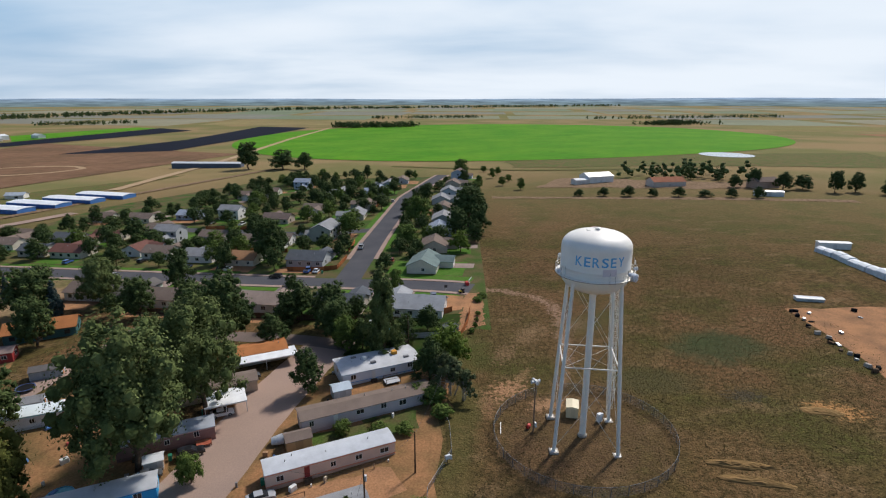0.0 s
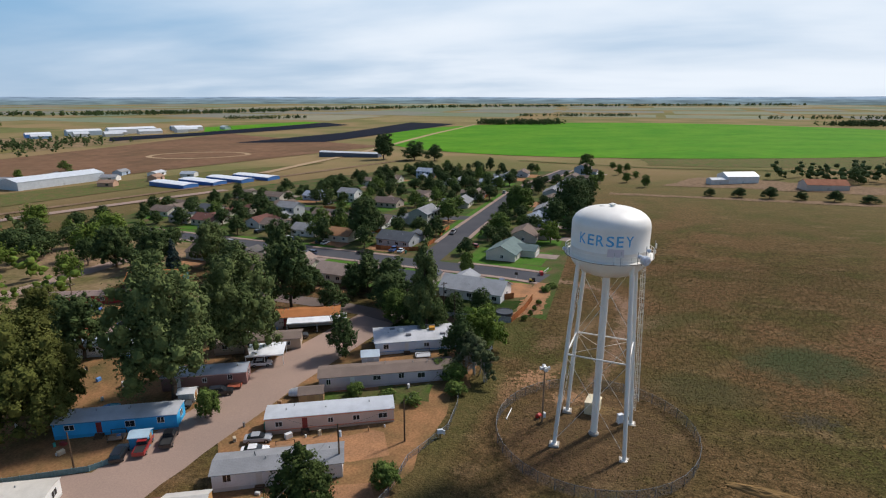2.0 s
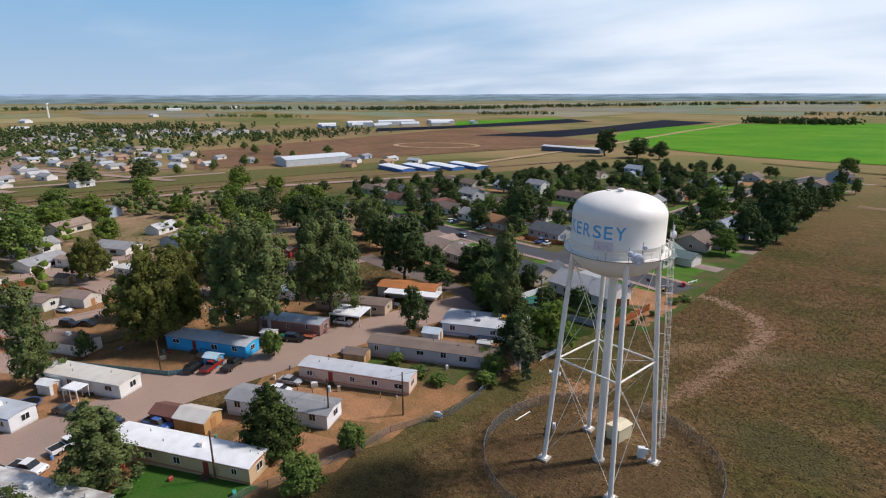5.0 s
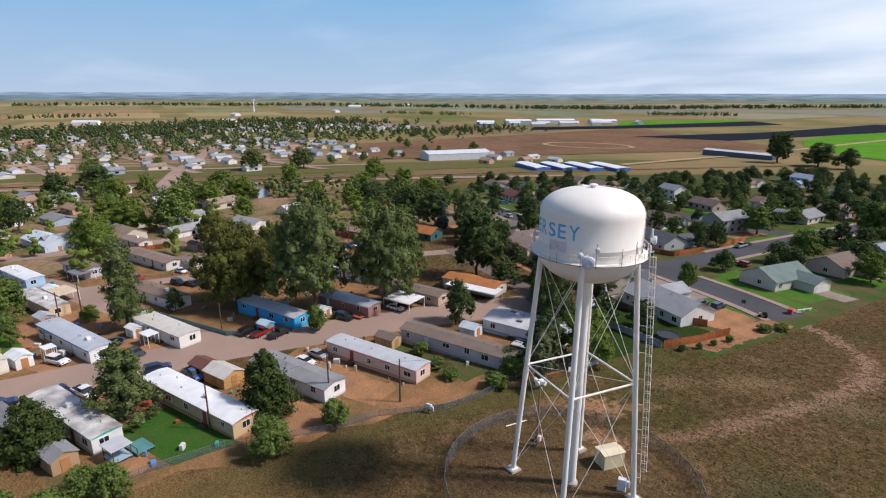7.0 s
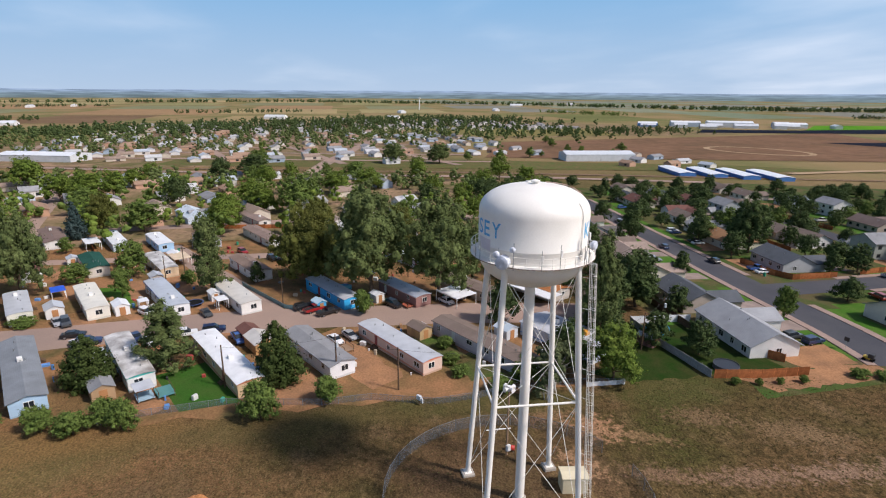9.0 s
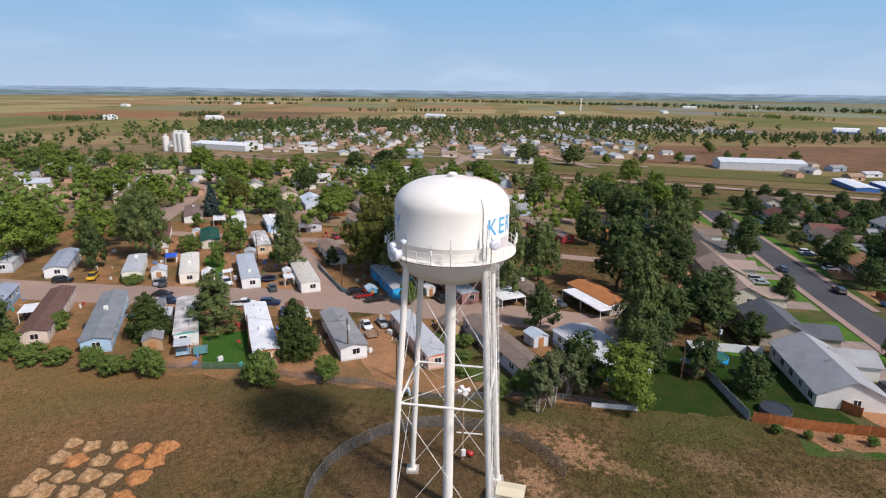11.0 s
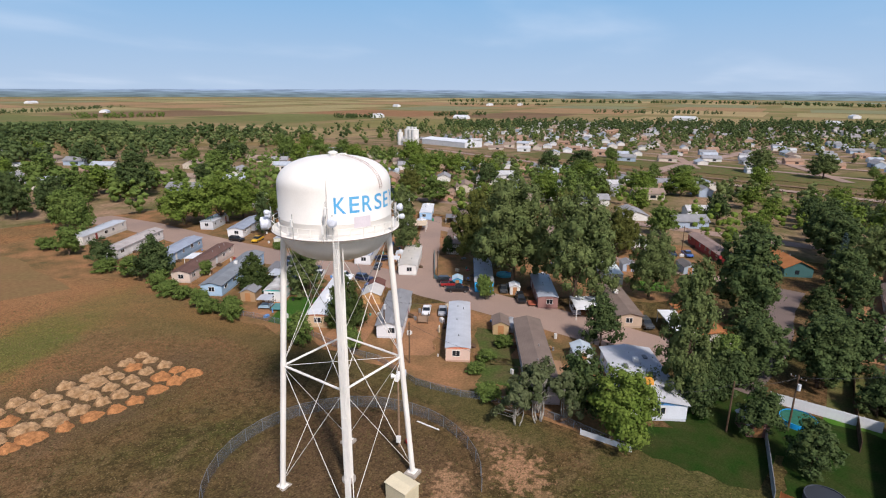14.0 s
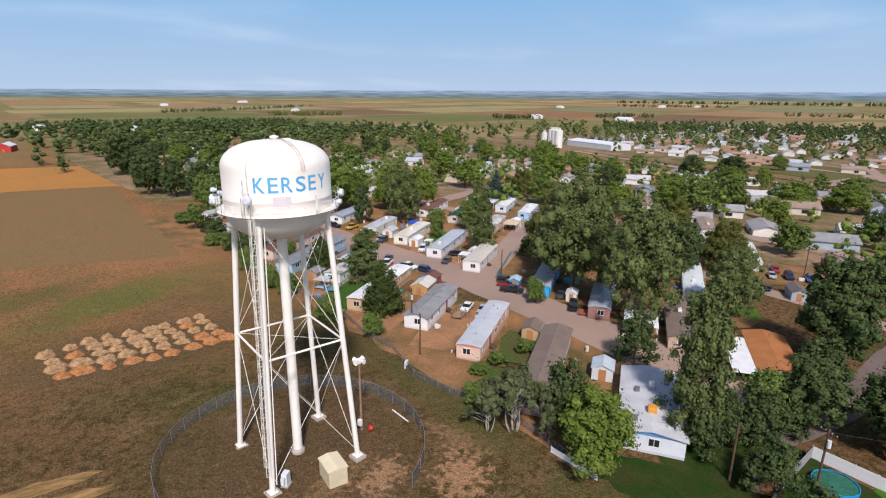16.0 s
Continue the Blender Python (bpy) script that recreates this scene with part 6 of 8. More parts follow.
# dark scrubby grass, its colour lowered further to hold the trees' shade
SHADY_LAWN = material("shaded_lawn", (0.017, 0.043, 0.007), 0.95, 0, 0.35, 0.3, 5.0, 0.4, (0.040, 0.046, 0.014))
patch("back_lawn", ((-3.5, 110.5), (1.2, 113), (2.4, 129.5), (-12, 133)), SHADY_LAWN, 0.042, "dark green grass behind the homes, shade in its colour", "lawn", 2.0, 0.7, 7)
patch("back_lawn", ((-24, 128), (-4, 120), (-8, 133), (-23, 134)), SHADY_LAWN, 0.046, "dark green grass behind the homes, shade in its colour", "lawn", 2.0, 0.5, 8)
patch("back_lawn", ((-22, 134), (2, 132), (4, 148), (-20, 146)), SHADY_LAWN, 0.038, "dark green grass beside the house, shade in its colour", "lawn", 2.0, 0.5, 9)
patch("back_lawn", ((-27, 121), (-10, 115.5), (-5, 122), (-24, 131)), SHADY_LAWN, 0.05, "dark green grass under the trees, shade in its colour", "lawn", 2.0, 0.6, 18)
patch("lawn", ((-78, 6.5), (-62, 14.2), (-59, 20.5), (-76, 13.5)), LAWN, 0.06, "small bright green lawn between two homes", "lawn", 2.0, 0.5, 19)
patch("lawn", ((-78, 100), (-70, 104), (-73, 112), (-81, 108)), LAWN, 0.05, "small bright green lawn behind a home", "lawn", 2.0, 0.5, 20)
patch("bare_yard", ((-101, -14), (-69, 1.5), (-72, 6.5), (-104, -8)), BARE, 0.055, "bare reddish earth between two homes", "ground", 2.0, 0.7, 21)
patch("gravel_yard", ((-5, 149), (4.5, 151), (5, 163), (-4, 165)), BARE, 0.06, "bare pinkish gravel beside a white house", "ground", 2.0, 0.4, 22)
patch("weed_patch", (uv(10, 82.4), uv(33, 82.4), uv(35, 89), uv(12, 89)), WEEDS, 0.05, "weedy grass between two homes", "ground", 2.0, 0.6, 10)
patch("bare_patch", ((3, 134), (10, 139), (12, 166), (5, 166)), BARE, 0.036, "bare reddish verge", "ground", 1.5, 0.8, 13)
patch("dirt_lot", ((99, 146), (96, 102), (240, 80), (240, 150)), BARE, 0.05, "bare reddish dirt lot", "ground", 5.0, 1.0, 14)
patch("farm_yard", ((60, 395), (190, 365), (240, 380), (90, 440)), SAND, 0.2, "pale sandy farm yard", "ground", 8.0, 3.0, 15)
patch("dirt_track", ((28, 350), (240, 312), (241, 320), (29, 358)), SAND, 0.15, "pale sandy track along a fence", "track", 6.0, 1.5, 16)
patch("green_pasture", ((60, 520), (420, 470), (480, 640), (60, 590)), YARD, 0.25, "green rough pasture", "field", 12.0, 3.0, 17)
HOUSE_GRASS = material("house_grass", (0.046, 0.088, 0.018), 0.95, 0, 0.3, 0.12, 3.0, 0.4, (0.125, 0.085, 0.048))
GARDENS = material("garden_earth", (0.115, 0.105, 0.040), 0.95, 0, 0.3, 0.06, 0.6, 0.3, (0.30, 0.195, 0.125))
patch("town_ground", ((-1010, -430), (-440, -430), (-380, 170), (-720, 320)), GARDENS, 0.2, "patchy grass and earth of the town lots", "ground", 24.0)
patch("town_ground", ((-1340, -60), (-900, -380), (-730, 330), (-1280, 600)), GARDENS, 0.22, "patchy grass and earth of the far town lots", "ground", 24.0)
patch("town_ground", ((-1280, 600), (-730, 330), (-740, 800), (-1000, 800)), GARDENS, 0.23, "patchy grass and earth of the far town lots", "ground", 24.0)
patch("town_ground", ((-330, -330), (-128, -330), (-128, 190), (-285, 190)), GARDENS, 0.15, "patchy grass and earth of the town lots", "ground", 12.0)
patch("town_ground", ((-128, -330), (-26, -330), (-18, -95), (-128, -70)), GARDENS, 0.1, "patchy grass and earth of the town lots", "ground", 12.0)
patch("subdivision_ground", ((-230, 200), (12, 135), (16, 345), (-230, 350)), HOUSE_GRASS, 0.012, "rough grass between the houses", "ground", 8.0)
patch("subdivision_ground", ((-230, 350), (16, 345), (20, 470), (-160, 470)), HOUSE_GRASS, 0.013, "rough grass between the houses", "ground", 8.0)

strip("verge", CROSS[:4], 3.2, LAWN, 0.03, "mown green verge along the street", "lawn", offset=-8.6)
strip("verge", [(-40, 180), (-5, 174.4), (6, 171)], 3.2, LAWN, 0.031, "mown green verge along the street", "lawn", offset=-8.6)
strip("verge", CROSS[:3], 3.2, LAWN, 0.032, "mown green verge along the street", "lawn", offset=8.6)
strip("verge", [(-22, 177), (-5, 174.4), (6, 171)], 5.0, LAWN, 0.033, "mown green verge along the street", "lawn", offset=9.4)
for _side in (-1, 1):
    strip("verge", [(-35, 225), (-34.8, 238), (-32.3, 288), (-29.5, 345)], 3.0, LAWN, 0.034, "mown green verge along the street", "lawn", offset=_side * 8.4)
DRIVE = material("concrete_drive", (0.30, 0.235, 0.205), 0.88, 0, 0.15, 0.4, 6)
for k, (x, y, L, W, turn, wall, roof, st, gs) in enumerate(HOUSES[:-1]):
    rnd = random.Random(900 + k)
    m = pose(x, y, 0, 0, 0, turn)
    def local(px, py):
        v = m @ Vector((px, py, 0))
        return (v.x, v.y)
    mat = LAWN if rnd.random() < 0.75 else YARD
    patch("lawn", (local(-L / 2 - 1.5, -W / 2 - 10), local(L / 2 + 1.5, -W / 2 - 10), local(L / 2 + 1.5, -W / 2), local(-L / 2 - 1.5, -W / 2)), mat, 0.025, "mown front lawn of a house", "lawn", 3.0)
    patch("lawn", (local(-L / 2 - 1.5, W / 2), local(L / 2 + 1.5, W / 2), local(L / 2 + 1.5, W / 2 + 8), local(-L / 2 - 1.5, W / 2 + 8)), rnd.choice((LAWN, YARD, BARE)), 0.026, "back yard behind a house", "lawn", 3.0)
    gx = (L / 2 - 3.7) * gs
    patch("driveway", (local(gx - 3, -W / 2 - 13), local(gx + 3, -W / 2 - 13), local(gx + 3, -W / 2 - 5), local(gx - 3, -W / 2 - 5)), DRIVE, 0.04, "pale concrete driveway", "driveway", 3.0)

# ---- fences ----
WIRE = material("chain_link", (0.15, 0.17, 0.19), 0.6, 0.0, 0.1)
DULL_STEEL = material("dull_steel", (0.20, 0.215, 0.225), 0.6, 0.3, 0.1)
_n, _l = WIRE.node_tree.nodes, WIRE.node_tree.links
_mx, _tr = _n.new("ShaderNodeMixShader"), _n.new("ShaderNodeBsdfTransparent")
_mx.inputs[0].default_value = 0.36
_l.new(_tr.outputs[0], _mx.inputs[1])
_l.new(_n["Principled BSDF"].outputs[0], _mx.inputs[2])
_l.new(_mx.outputs[0], _n["Material Output"].inputs[0])


def chain_fence(line, h=1.9, label="galvanised chain-link fence on steel posts"):
    t = new("chain_link_fence")
    tagged(t, label, "fence")
    pts = []
    for (ax, ay), (bx, by) in zip(line, line[1:]):
        k = max(1, round(math.hypot(bx - ax, by - ay) / 3.0))
        pts += [(ax + (bx - ax) * i / k, ay + (by - ay) * i / k) for i in range(k)]
    pts.append(line[-1])
    first = None
    for x, y in pts:
        if first is None:
            first = part("post", tube((0, 0, -0.3), (0, 0, h + 0.05), 0.045, 6), DULL_STEEL, t)
            first.location = (x, y, ground(x, y))
        else:
            p = first.copy()
            scene.collection.objects.link(p)
            p.location = (x, y, ground(x, y))
    bm = bmesh.new()
    for (ax, ay), (bx, by) in zip(pts, pts[1:]):
        za, zb = ground(ax, ay), ground(bx, by)
        bm.faces.new([bm.verts.new(v) for v in ((ax, ay, za + 0.03), (bx, by, zb + 0.03), (bx, by, zb + h), (ax, ay, za + h))])
    part("wire_mesh", bm, WIRE, t)
    part("top_rail", sweep([(x, y, ground(x, y) + h) for x, y in pts], 0.03, 5), DULL_STEEL, t)


ring = [(TX + 16.5 * math.cos(radians(a)), TY - 0.3 + 16.5 * math.sin(radians(a))) for a in range(112, 112 + 349, 10)]
chain_fence(ring, 1.9, "round chain-link fence about the tower's foot")
chain_fence([(2, 114), (0, 106), (-1.5, 97), (0.5, 88), (0.9, 80), (-3, 70), (-3, 62), (-6.8, 47), (-6.2, 36), (-5, 28)], 1.2)


def board_fence(line, h, mat, name="board_fence", label="reddish cedar board fence", step=2.4):
    """A close-boarded fence in panels between posts."""
    t = new(name)
    tagged(t, label, "fence")
    pts = []
    for (ax, ay), (bx, by) in zip(line, line[1:]):
        k = max(1, round(math.hypot(bx - ax, by - ay) / step))
        pts += [(ax + (bx - ax) * i / k, ay + (by - ay) * i / k) for i in range(k)]
    pts.append(line[-1])
    for i, ((ax, ay), (bx, by)) in enumerate(zip(pts, pts[1:])):
        L = math.hypot(bx - ax, by - ay)
        n = max(3, int(L / 0.2))
        out = []
        for k in range(n):
            x0, x1 = L * k / n, L * (k + 1) / n
            out += [(x0, 0.0), (x0 + 0.012, 0.022), (x1 - 0.012, 0.022)]
        out += [(L, 0.0), (L, -0.03), (0, -0.03)]
        bm = bmesh.new()
        lo, hi = [bm.verts.new((x, y, 0.04)) for x, y in out], [bm.verts.new((x, y, h)) for x, y in out]
        bm.faces.new(lo)
        bm.faces.new(hi[::-1])
        for k in range(len(out)):
            j = (k + 1) % len(out)
            bm.faces.new((lo[j], lo[k], hi[k], hi[j]))
        p = part("panel", bm, mat, t)
        p.matrix_basis = pose(ax, ay, ground(ax, ay) - 0.05, 0, 0, math.degrees(math.atan2(by - ay, bx - ax)))
        q = part("post", box(-0.05, 0.05, -0.06, 0.04, -0.2, h + 0.06), mat, t)
        q.matrix_basis = pose(ax, ay, ground(ax, ay), 0, 0, 0)


VINYL = material("white_vinyl", (0.78, 0.79, 0.80), 0.5, 0, 0.05)
board_fence([(3.6, 131.5), (5.6, 140), (6.6, 149.5)], 1.8, CEDAR)
board_fence([(1.2, 149.5), (-1.6, 147.6)], 1.8, CEDAR)
board_fence([(-23.5, 131.5), (-21.5, 145.8)], 1.8, VINYL, "vinyl_fence", "white vinyl panel fence")
board_fence([(-23.5, 131.5), (-12, 130.5), (3.4, 131)], 1.7, material("grey_boards", (0.34, 0.35, 0.36), 0.8, 0, 0.2), "board_fence", "weathered grey board fence")
board_fence([(-72, 43.3), (-51, 55), (-49, 58)], 1.1, material("turquoise_boards", (0.15, 0.27, 0.29), 0.7, 0, 0.2), "board_fence", "low faded turquoise board fence")
board_fence([(1.2, 107.3), (1.8, 114.4)], 0.9, VINYL, "vinyl_fence", "low white panel fence")
board_fence([(-62, 196), (-50, 194.5), (-43, 197), (-42, 212)], 1.8, CEDAR)
board_fence([(-43, 222), (-43, 238)], 1.8, CEDAR)
board_fence([(-70, 224), (-88, 226), (-104, 230)], 1.8, CEDAR)
board_fence([(-46, 310), (-44, 340), (-42, 352)], 1.8, CEDAR)
board_fence([(-14, 142), (-30, 143.5), (-48, 146), (-68, 149), (-100, 154)], 1.8, material("brown_boards", (0.11, 0.07, 0.05), 0.85, 0, 0.2), "board_fence", "dark brown weathered board fence")
board_fence([(-128, 275), (-108, 273), (-96, 272)], 1.8, CEDAR)
board_fence([(-150, 28), (-146, 52)], 1.8, CEDAR)
board_fence([(-100, 0), (-130, -12)], 1.6, CEDAR)

# ---- things round the tower's foot ----


def tower_foot():
    t = thing("equipment_shelter", 24.9, 92.4, -12, None, "beige metal equipment shelter beside the tower", "shelter")
    m = paint((0.60, 0.53, 0.36), 0.6)
    part("body", box(-1.15, 1.15, -1.6, 1.6, -0.1, 2.2, bevel=0.04), m, t)
    part("lid", prism([(-1.25, 2.2), (1.25, 2.2), (1.25, 2.28), (0, 2.5), (-1.25, 2.28)], -1.7, 1.7), paint((0.66, 0.58, 0.40), 0.6), t)
    wall_box(t, "door", 0.2, -1.6, 0.1, 0.9, 1.9, "y-", paint((0.55, 0.48, 0.33), 0.5))
    t = thing("siren_pole", 16.4, 86.6, 20, None, "tall wooden pole with white warning horns on top", "siren")
    part("pole", tube((0, 0, -0.3), (0, 0, 10.2), 0.17, 10, None, 0.12), material("tan_pole", (0.30, 0.20, 0.13), 0.85), t)
    part("hub", tube((0, 0, 10.1), (0, 0, 10.8), 0.28, 12), WHITE, t)
    for k in range(4):
        a = k * math.pi / 2
        d = Vector((math.cos(a), math.sin(a), 0))
        bm = tube(Vector((0, 0, 10.5)) + d * 0.2, Vector((0, 0, 10.5)) + d * 0.85, 0.12, 10, None, 0.36)
        part("horn", bm, WHITE, t)
    part("control_box", box(0.15, 0.55, -0.3, 0.3, 0.9, 1.8, bevel=0.03), WHITE, t)
    t = thing("control_cabinet", 29.6, 89.6, 35, None, "white electrical control cabinet", "cabinet")
    part("body", box(-0.5, 0.5, -0.35, 0.35, 0.1, 1.7, bevel=0.03), paint((0.66, 0.69, 0.72), 0.5), t)
    part("plinth", box(-0.6, 0.6, -0.45, 0.45, -0.3, 0.1), CONCRETE, t)
    part("side_box", box(0.55, 0.95, -0.2, 0.2, 0.6, 1.5, bevel=0.03), paint((0.66, 0.69, 0.72), 0.5), t)
    t = thing("fuel_can", 15.6, 87.6, 60, None, "red metal tank on short legs", "tank")
    part("body", tube((-0.5, 0, 0.5), (0.5, 0, 0.5), 0.36, 14), paint((0.42, 0.03, 0.02), 0.45), t, "", True)
    for x in (-0.35, 0.35):
        part("leg", box(x - 0.05, x + 0.05, -0.25, 0.25, -0.1, 0.3), STEEL, t)
    t = thing("pipe", 10.3, 87.6, 85, None, "white pipe lying on the ground", "pipe")
    part("pipe_body", tube((-1.9, 0, 0.12), (1.9, 0, 0.12), 0.1, 10), WHITE, t)
    t = thing("utility_pedestal", 0.2, 77.5, 30, None, "small white utility meter on a post", "meter")
    part("post", box(-0.06, 0.06, -0.06, 0.06, -0.2, 1.3), WOOD, t)
    part("meter_box", box(-0.5, 0.5, -0.2, 0.2, 0.8, 1.6, bevel=0.03), paint((0.62, 0.65, 0.68), 0.5), t)
    part("second_box", box(0.55, 0.85, -0.12, 0.12, 0.5, 1.3, bevel=0.02), paint((0.55, 0.58, 0.6), 0.5), t)


tower_foot()

# ---- heaps of earth in rows ----
HEAP = material("sandy_heap", (0.46, 0.30, 0.165), 0.95, 0, 0.4, 1.4, 5.0, 1.0, (0.20, 0.115, 0.055))
HEAP_RED = material("reddish_heap", (0.46, 0.21, 0.085), 0.95, 0, 0.4, 1.4, 5.0, 1.0, (0.24, 0.11, 0.045))


def heap_mesh(seed):
    """A loose tipped heap: low, lumpy, with a broken outline."""
    rnd = random.Random(seed)
    bm = bmesh.new()
    n, rings = 26, 9
    off = Vector((rnd.random() * 50, rnd.random() * 50, 0))
    rows = []
    for k in range(rings):
        f = k / (rings - 1)
        row = []
        for i in range(n):
            a = 2 * math.pi * i / n
            c, q = math.cos(a), math.sin(a)
            r = (1 - f) * (1 + 0.35 * noise.noise(Vector((c * 1.7, q * 1.7, 0)) + off))
            lump = 0.34 * noise.noise(Vector((c * r * 2.2, q * r * 2.2, 5)) + off) + 0.24 * noise.noise(Vector((c * r * 6, q * r * 6, 9)) + off)
            z = math.sin(f * math.pi / 2) ** 0.7 * 0.8 + lump * min(1, f * 3) * min(1, (1 - f) * 2.2)
            row.append(bm.verts.new((r * c, r * q, z - 0.08)))
        rows.append(row)
    for a, b in zip(rows, rows[1:]):
        for i in range(n):
            j = (i + 1) % n
            bm.faces.new((a[i], a[j], b[j], b[i]))
    bmesh.ops.remove_doubles(bm, verts=bm.verts, dist=0.02)
    return bm


def heaps():
    rnd = random.Random(4)
    kinds = []
    for k in range(5):
        for m in (HEAP, HEAP_RED):
            kinds.append(part("earth_mound", heap_mesh(k), m, None, "", True))
    used = set()
    for i in range(9):
        ys = (33.0, 36.0, 39.2, 42.4, 45.6) if i < 7 else (34.0, 37.4, 41.0, 44.4)
        for j, y in enumerate(ys):
            x = 17.0 + 3.2 * i + rnd.uniform(-0.35, 0.35)
            yy = y + rnd.uniform(-0.35, 0.35) - (1.2 if i > 4 else 0)
            red = j == len(ys) - 1 or rnd.random() < 0.12
            src = kinds[rnd.randrange(5) * 2 + (1 if red else 0)]
            w = rnd.uniform(1.05, 1.75)
            m = pose(x, yy, ground(x, yy), 0, 0, rnd.uniform(-25, 25)) @ Matrix.Diagonal((w * 1.05, w * rnd.uniform(0.85, 1.15), rnd.uniform(0.7, 1.25), 1))
            ob = src
            if src.name in used:
                ob = src.copy()
                scene.collection.objects.link(ob)
            used.add(src.name)
            ob.matrix_basis = m
            tagged(ob, "reddish orange heap of dug earth" if red else "pale sandy heap of dug earth in rows", "heap", "earth heaps in rows")
    for k in kinds:
        if k.name not in used:
            bpy.data.objects.remove(k)


heaps()


def earth_bank(a, b, w, h, seed):
    """A long low ridge of dug earth under dry grass."""
    mid = ((a[0] + b[0]) / 2, (a[1] + b[1]) / 2)
    ob = part("earth_bank", heap_mesh(seed), STRAW, None, "", False)
    ob.matrix_basis = pose(*mid, ground(*mid), 0, 0, math.degrees(math.atan2(b[1] - a[1], b[0] - a[0]))) @ Matrix.Diagonal((math.dist(a, b) / 2, w, h, 1))
    tagged(ob, "low straw-coloured bank beside a dug trench", "earth bank")


earth_bank((44, 76.6), (56.5, 74.4), 1.3, 0.8, 31)
earth_bank((44.5, 72.9), (57, 69.6), 1.2, 0.7, 32)
earth_bank((70, 93), (78, 90.4), 1.7, 0.5, 33)

# ---- vehicles ----
VEHICLES = {}


def car_shape(kind):
    """Side outlines in (x, z): hull and cabin, front to +x."""
    if kind == "sedan":
        return [(-2.3, 0.35), (-2.35, 0.75), (-2.2, 0.98), (-1.3, 1.02), (0.9, 0.98), (1.9, 0.86), (2.3, 0.66), (2.32, 0.35)], [(-1.75, 1.0), (-1.0, 1.42), (0.3, 1.44), (1.15, 0.98)], 1.78
    if kind == "suv":
        return [(-2.35, 0.42), (-2.4, 1.0), (-2.3, 1.12), (0.9, 1.10), (1.95, 1.02), (2.35, 0.8), (2.36, 0.42)], [(-2.3, 1.1), (-2.05, 1.72), (0.2, 1.75), (1.0, 1.1)], 1.9
    return [(-2.8, 0.5), (-2.82, 1.15), (-0.6, 1.15), (-0.6, 1.16), (1.2, 1.14), (2.5, 1.05), (2.78, 0.8), (2.8, 0.5)], [(-0.62, 1.14), (-0.55, 1.82), (0.75, 1.84), (1.45, 1.12)], 1.95


def vehicle(kind, colour, x, y, turn, label):
    key = (kind, colour)
    if key not in VEHICLES:
        hull, cabin, w = car_shape(kind)
        t = new({"sedan": "car", "suv": "suv", "pickup": "pickup_truck"}[kind])
        tagged(t, label, {"sedan": "car", "suv": "car", "pickup": "pickup truck"}[kind])
        pm = paint(colour, 0.3, None, 0.04, None, 0.0, 0.6)
        bm = prism(hull, -w / 2, w / 2)
        bmesh.ops.bevel(bm, geom=[e for e in bm.edges], offset=0.05, segments=2, affect="EDGES")
        part("body", bm, pm, t, "", False)
        bm = prism(cabin, -w / 2 + 0.12, w / 2 - 0.12)
        for v in bm.verts:
            if v.co.z > 1.3:
                v.co.y *= 0.86
        part("cabin_glass", bm, GLASS, t)
        top = cabin[1][1]
        part("cabin_roof", box(cabin[1][0] - 0.05, cabin[2][0] + 0.05, -w / 2 * 0.78, w / 2 * 0.78, top - 0.02, top + 0.06, bevel=0.02), pm, t)
        if kind == "pickup":
            part("bed", box(-2.7, -0.75, -0.8, 0.8, 1.12, 1.165), paint((0.02, 0.02, 0.02), 0.7), t, "dark truck bed")
        for sx in (-1.45 if kind != "pickup" else -1.75, 1.42 if kind != "pickup" else 1.75):
            for sy in (-1, 1):
                c = Vector((sx, sy * (w / 2 - 0.1), 0.34))
                wh = part("wheel", tube(c - Vector((0, 0.11, 0)), c + Vector((0, 0.11, 0)), 0.35, 14), TYRE, t)
                part("rim", tube(c + Vector((0, sy * 0.10, 0)), c + Vector((0, sy * 0.125, 0)), 0.21, 10), RIM, wh)
        for sy in (-0.62, 0.62):
            fx = hull[-2][0]
            part("headlight", box(fx - 0.08, fx + 0.03, sy - 0.18, sy + 0.18, hull[-2][1] - 0.12, hull[-2][1] + 0.04), GLASS, t)
        t.matrix_basis = pose(x, y, ground(x, y) + 0.05, 0, 0, turn)
        VEHICLES[key] = t
        return t
    c = copy_thing(VEHICLES[key], pose(x, y, ground(x, y) + 0.05, 0, 0, turn))
    return c


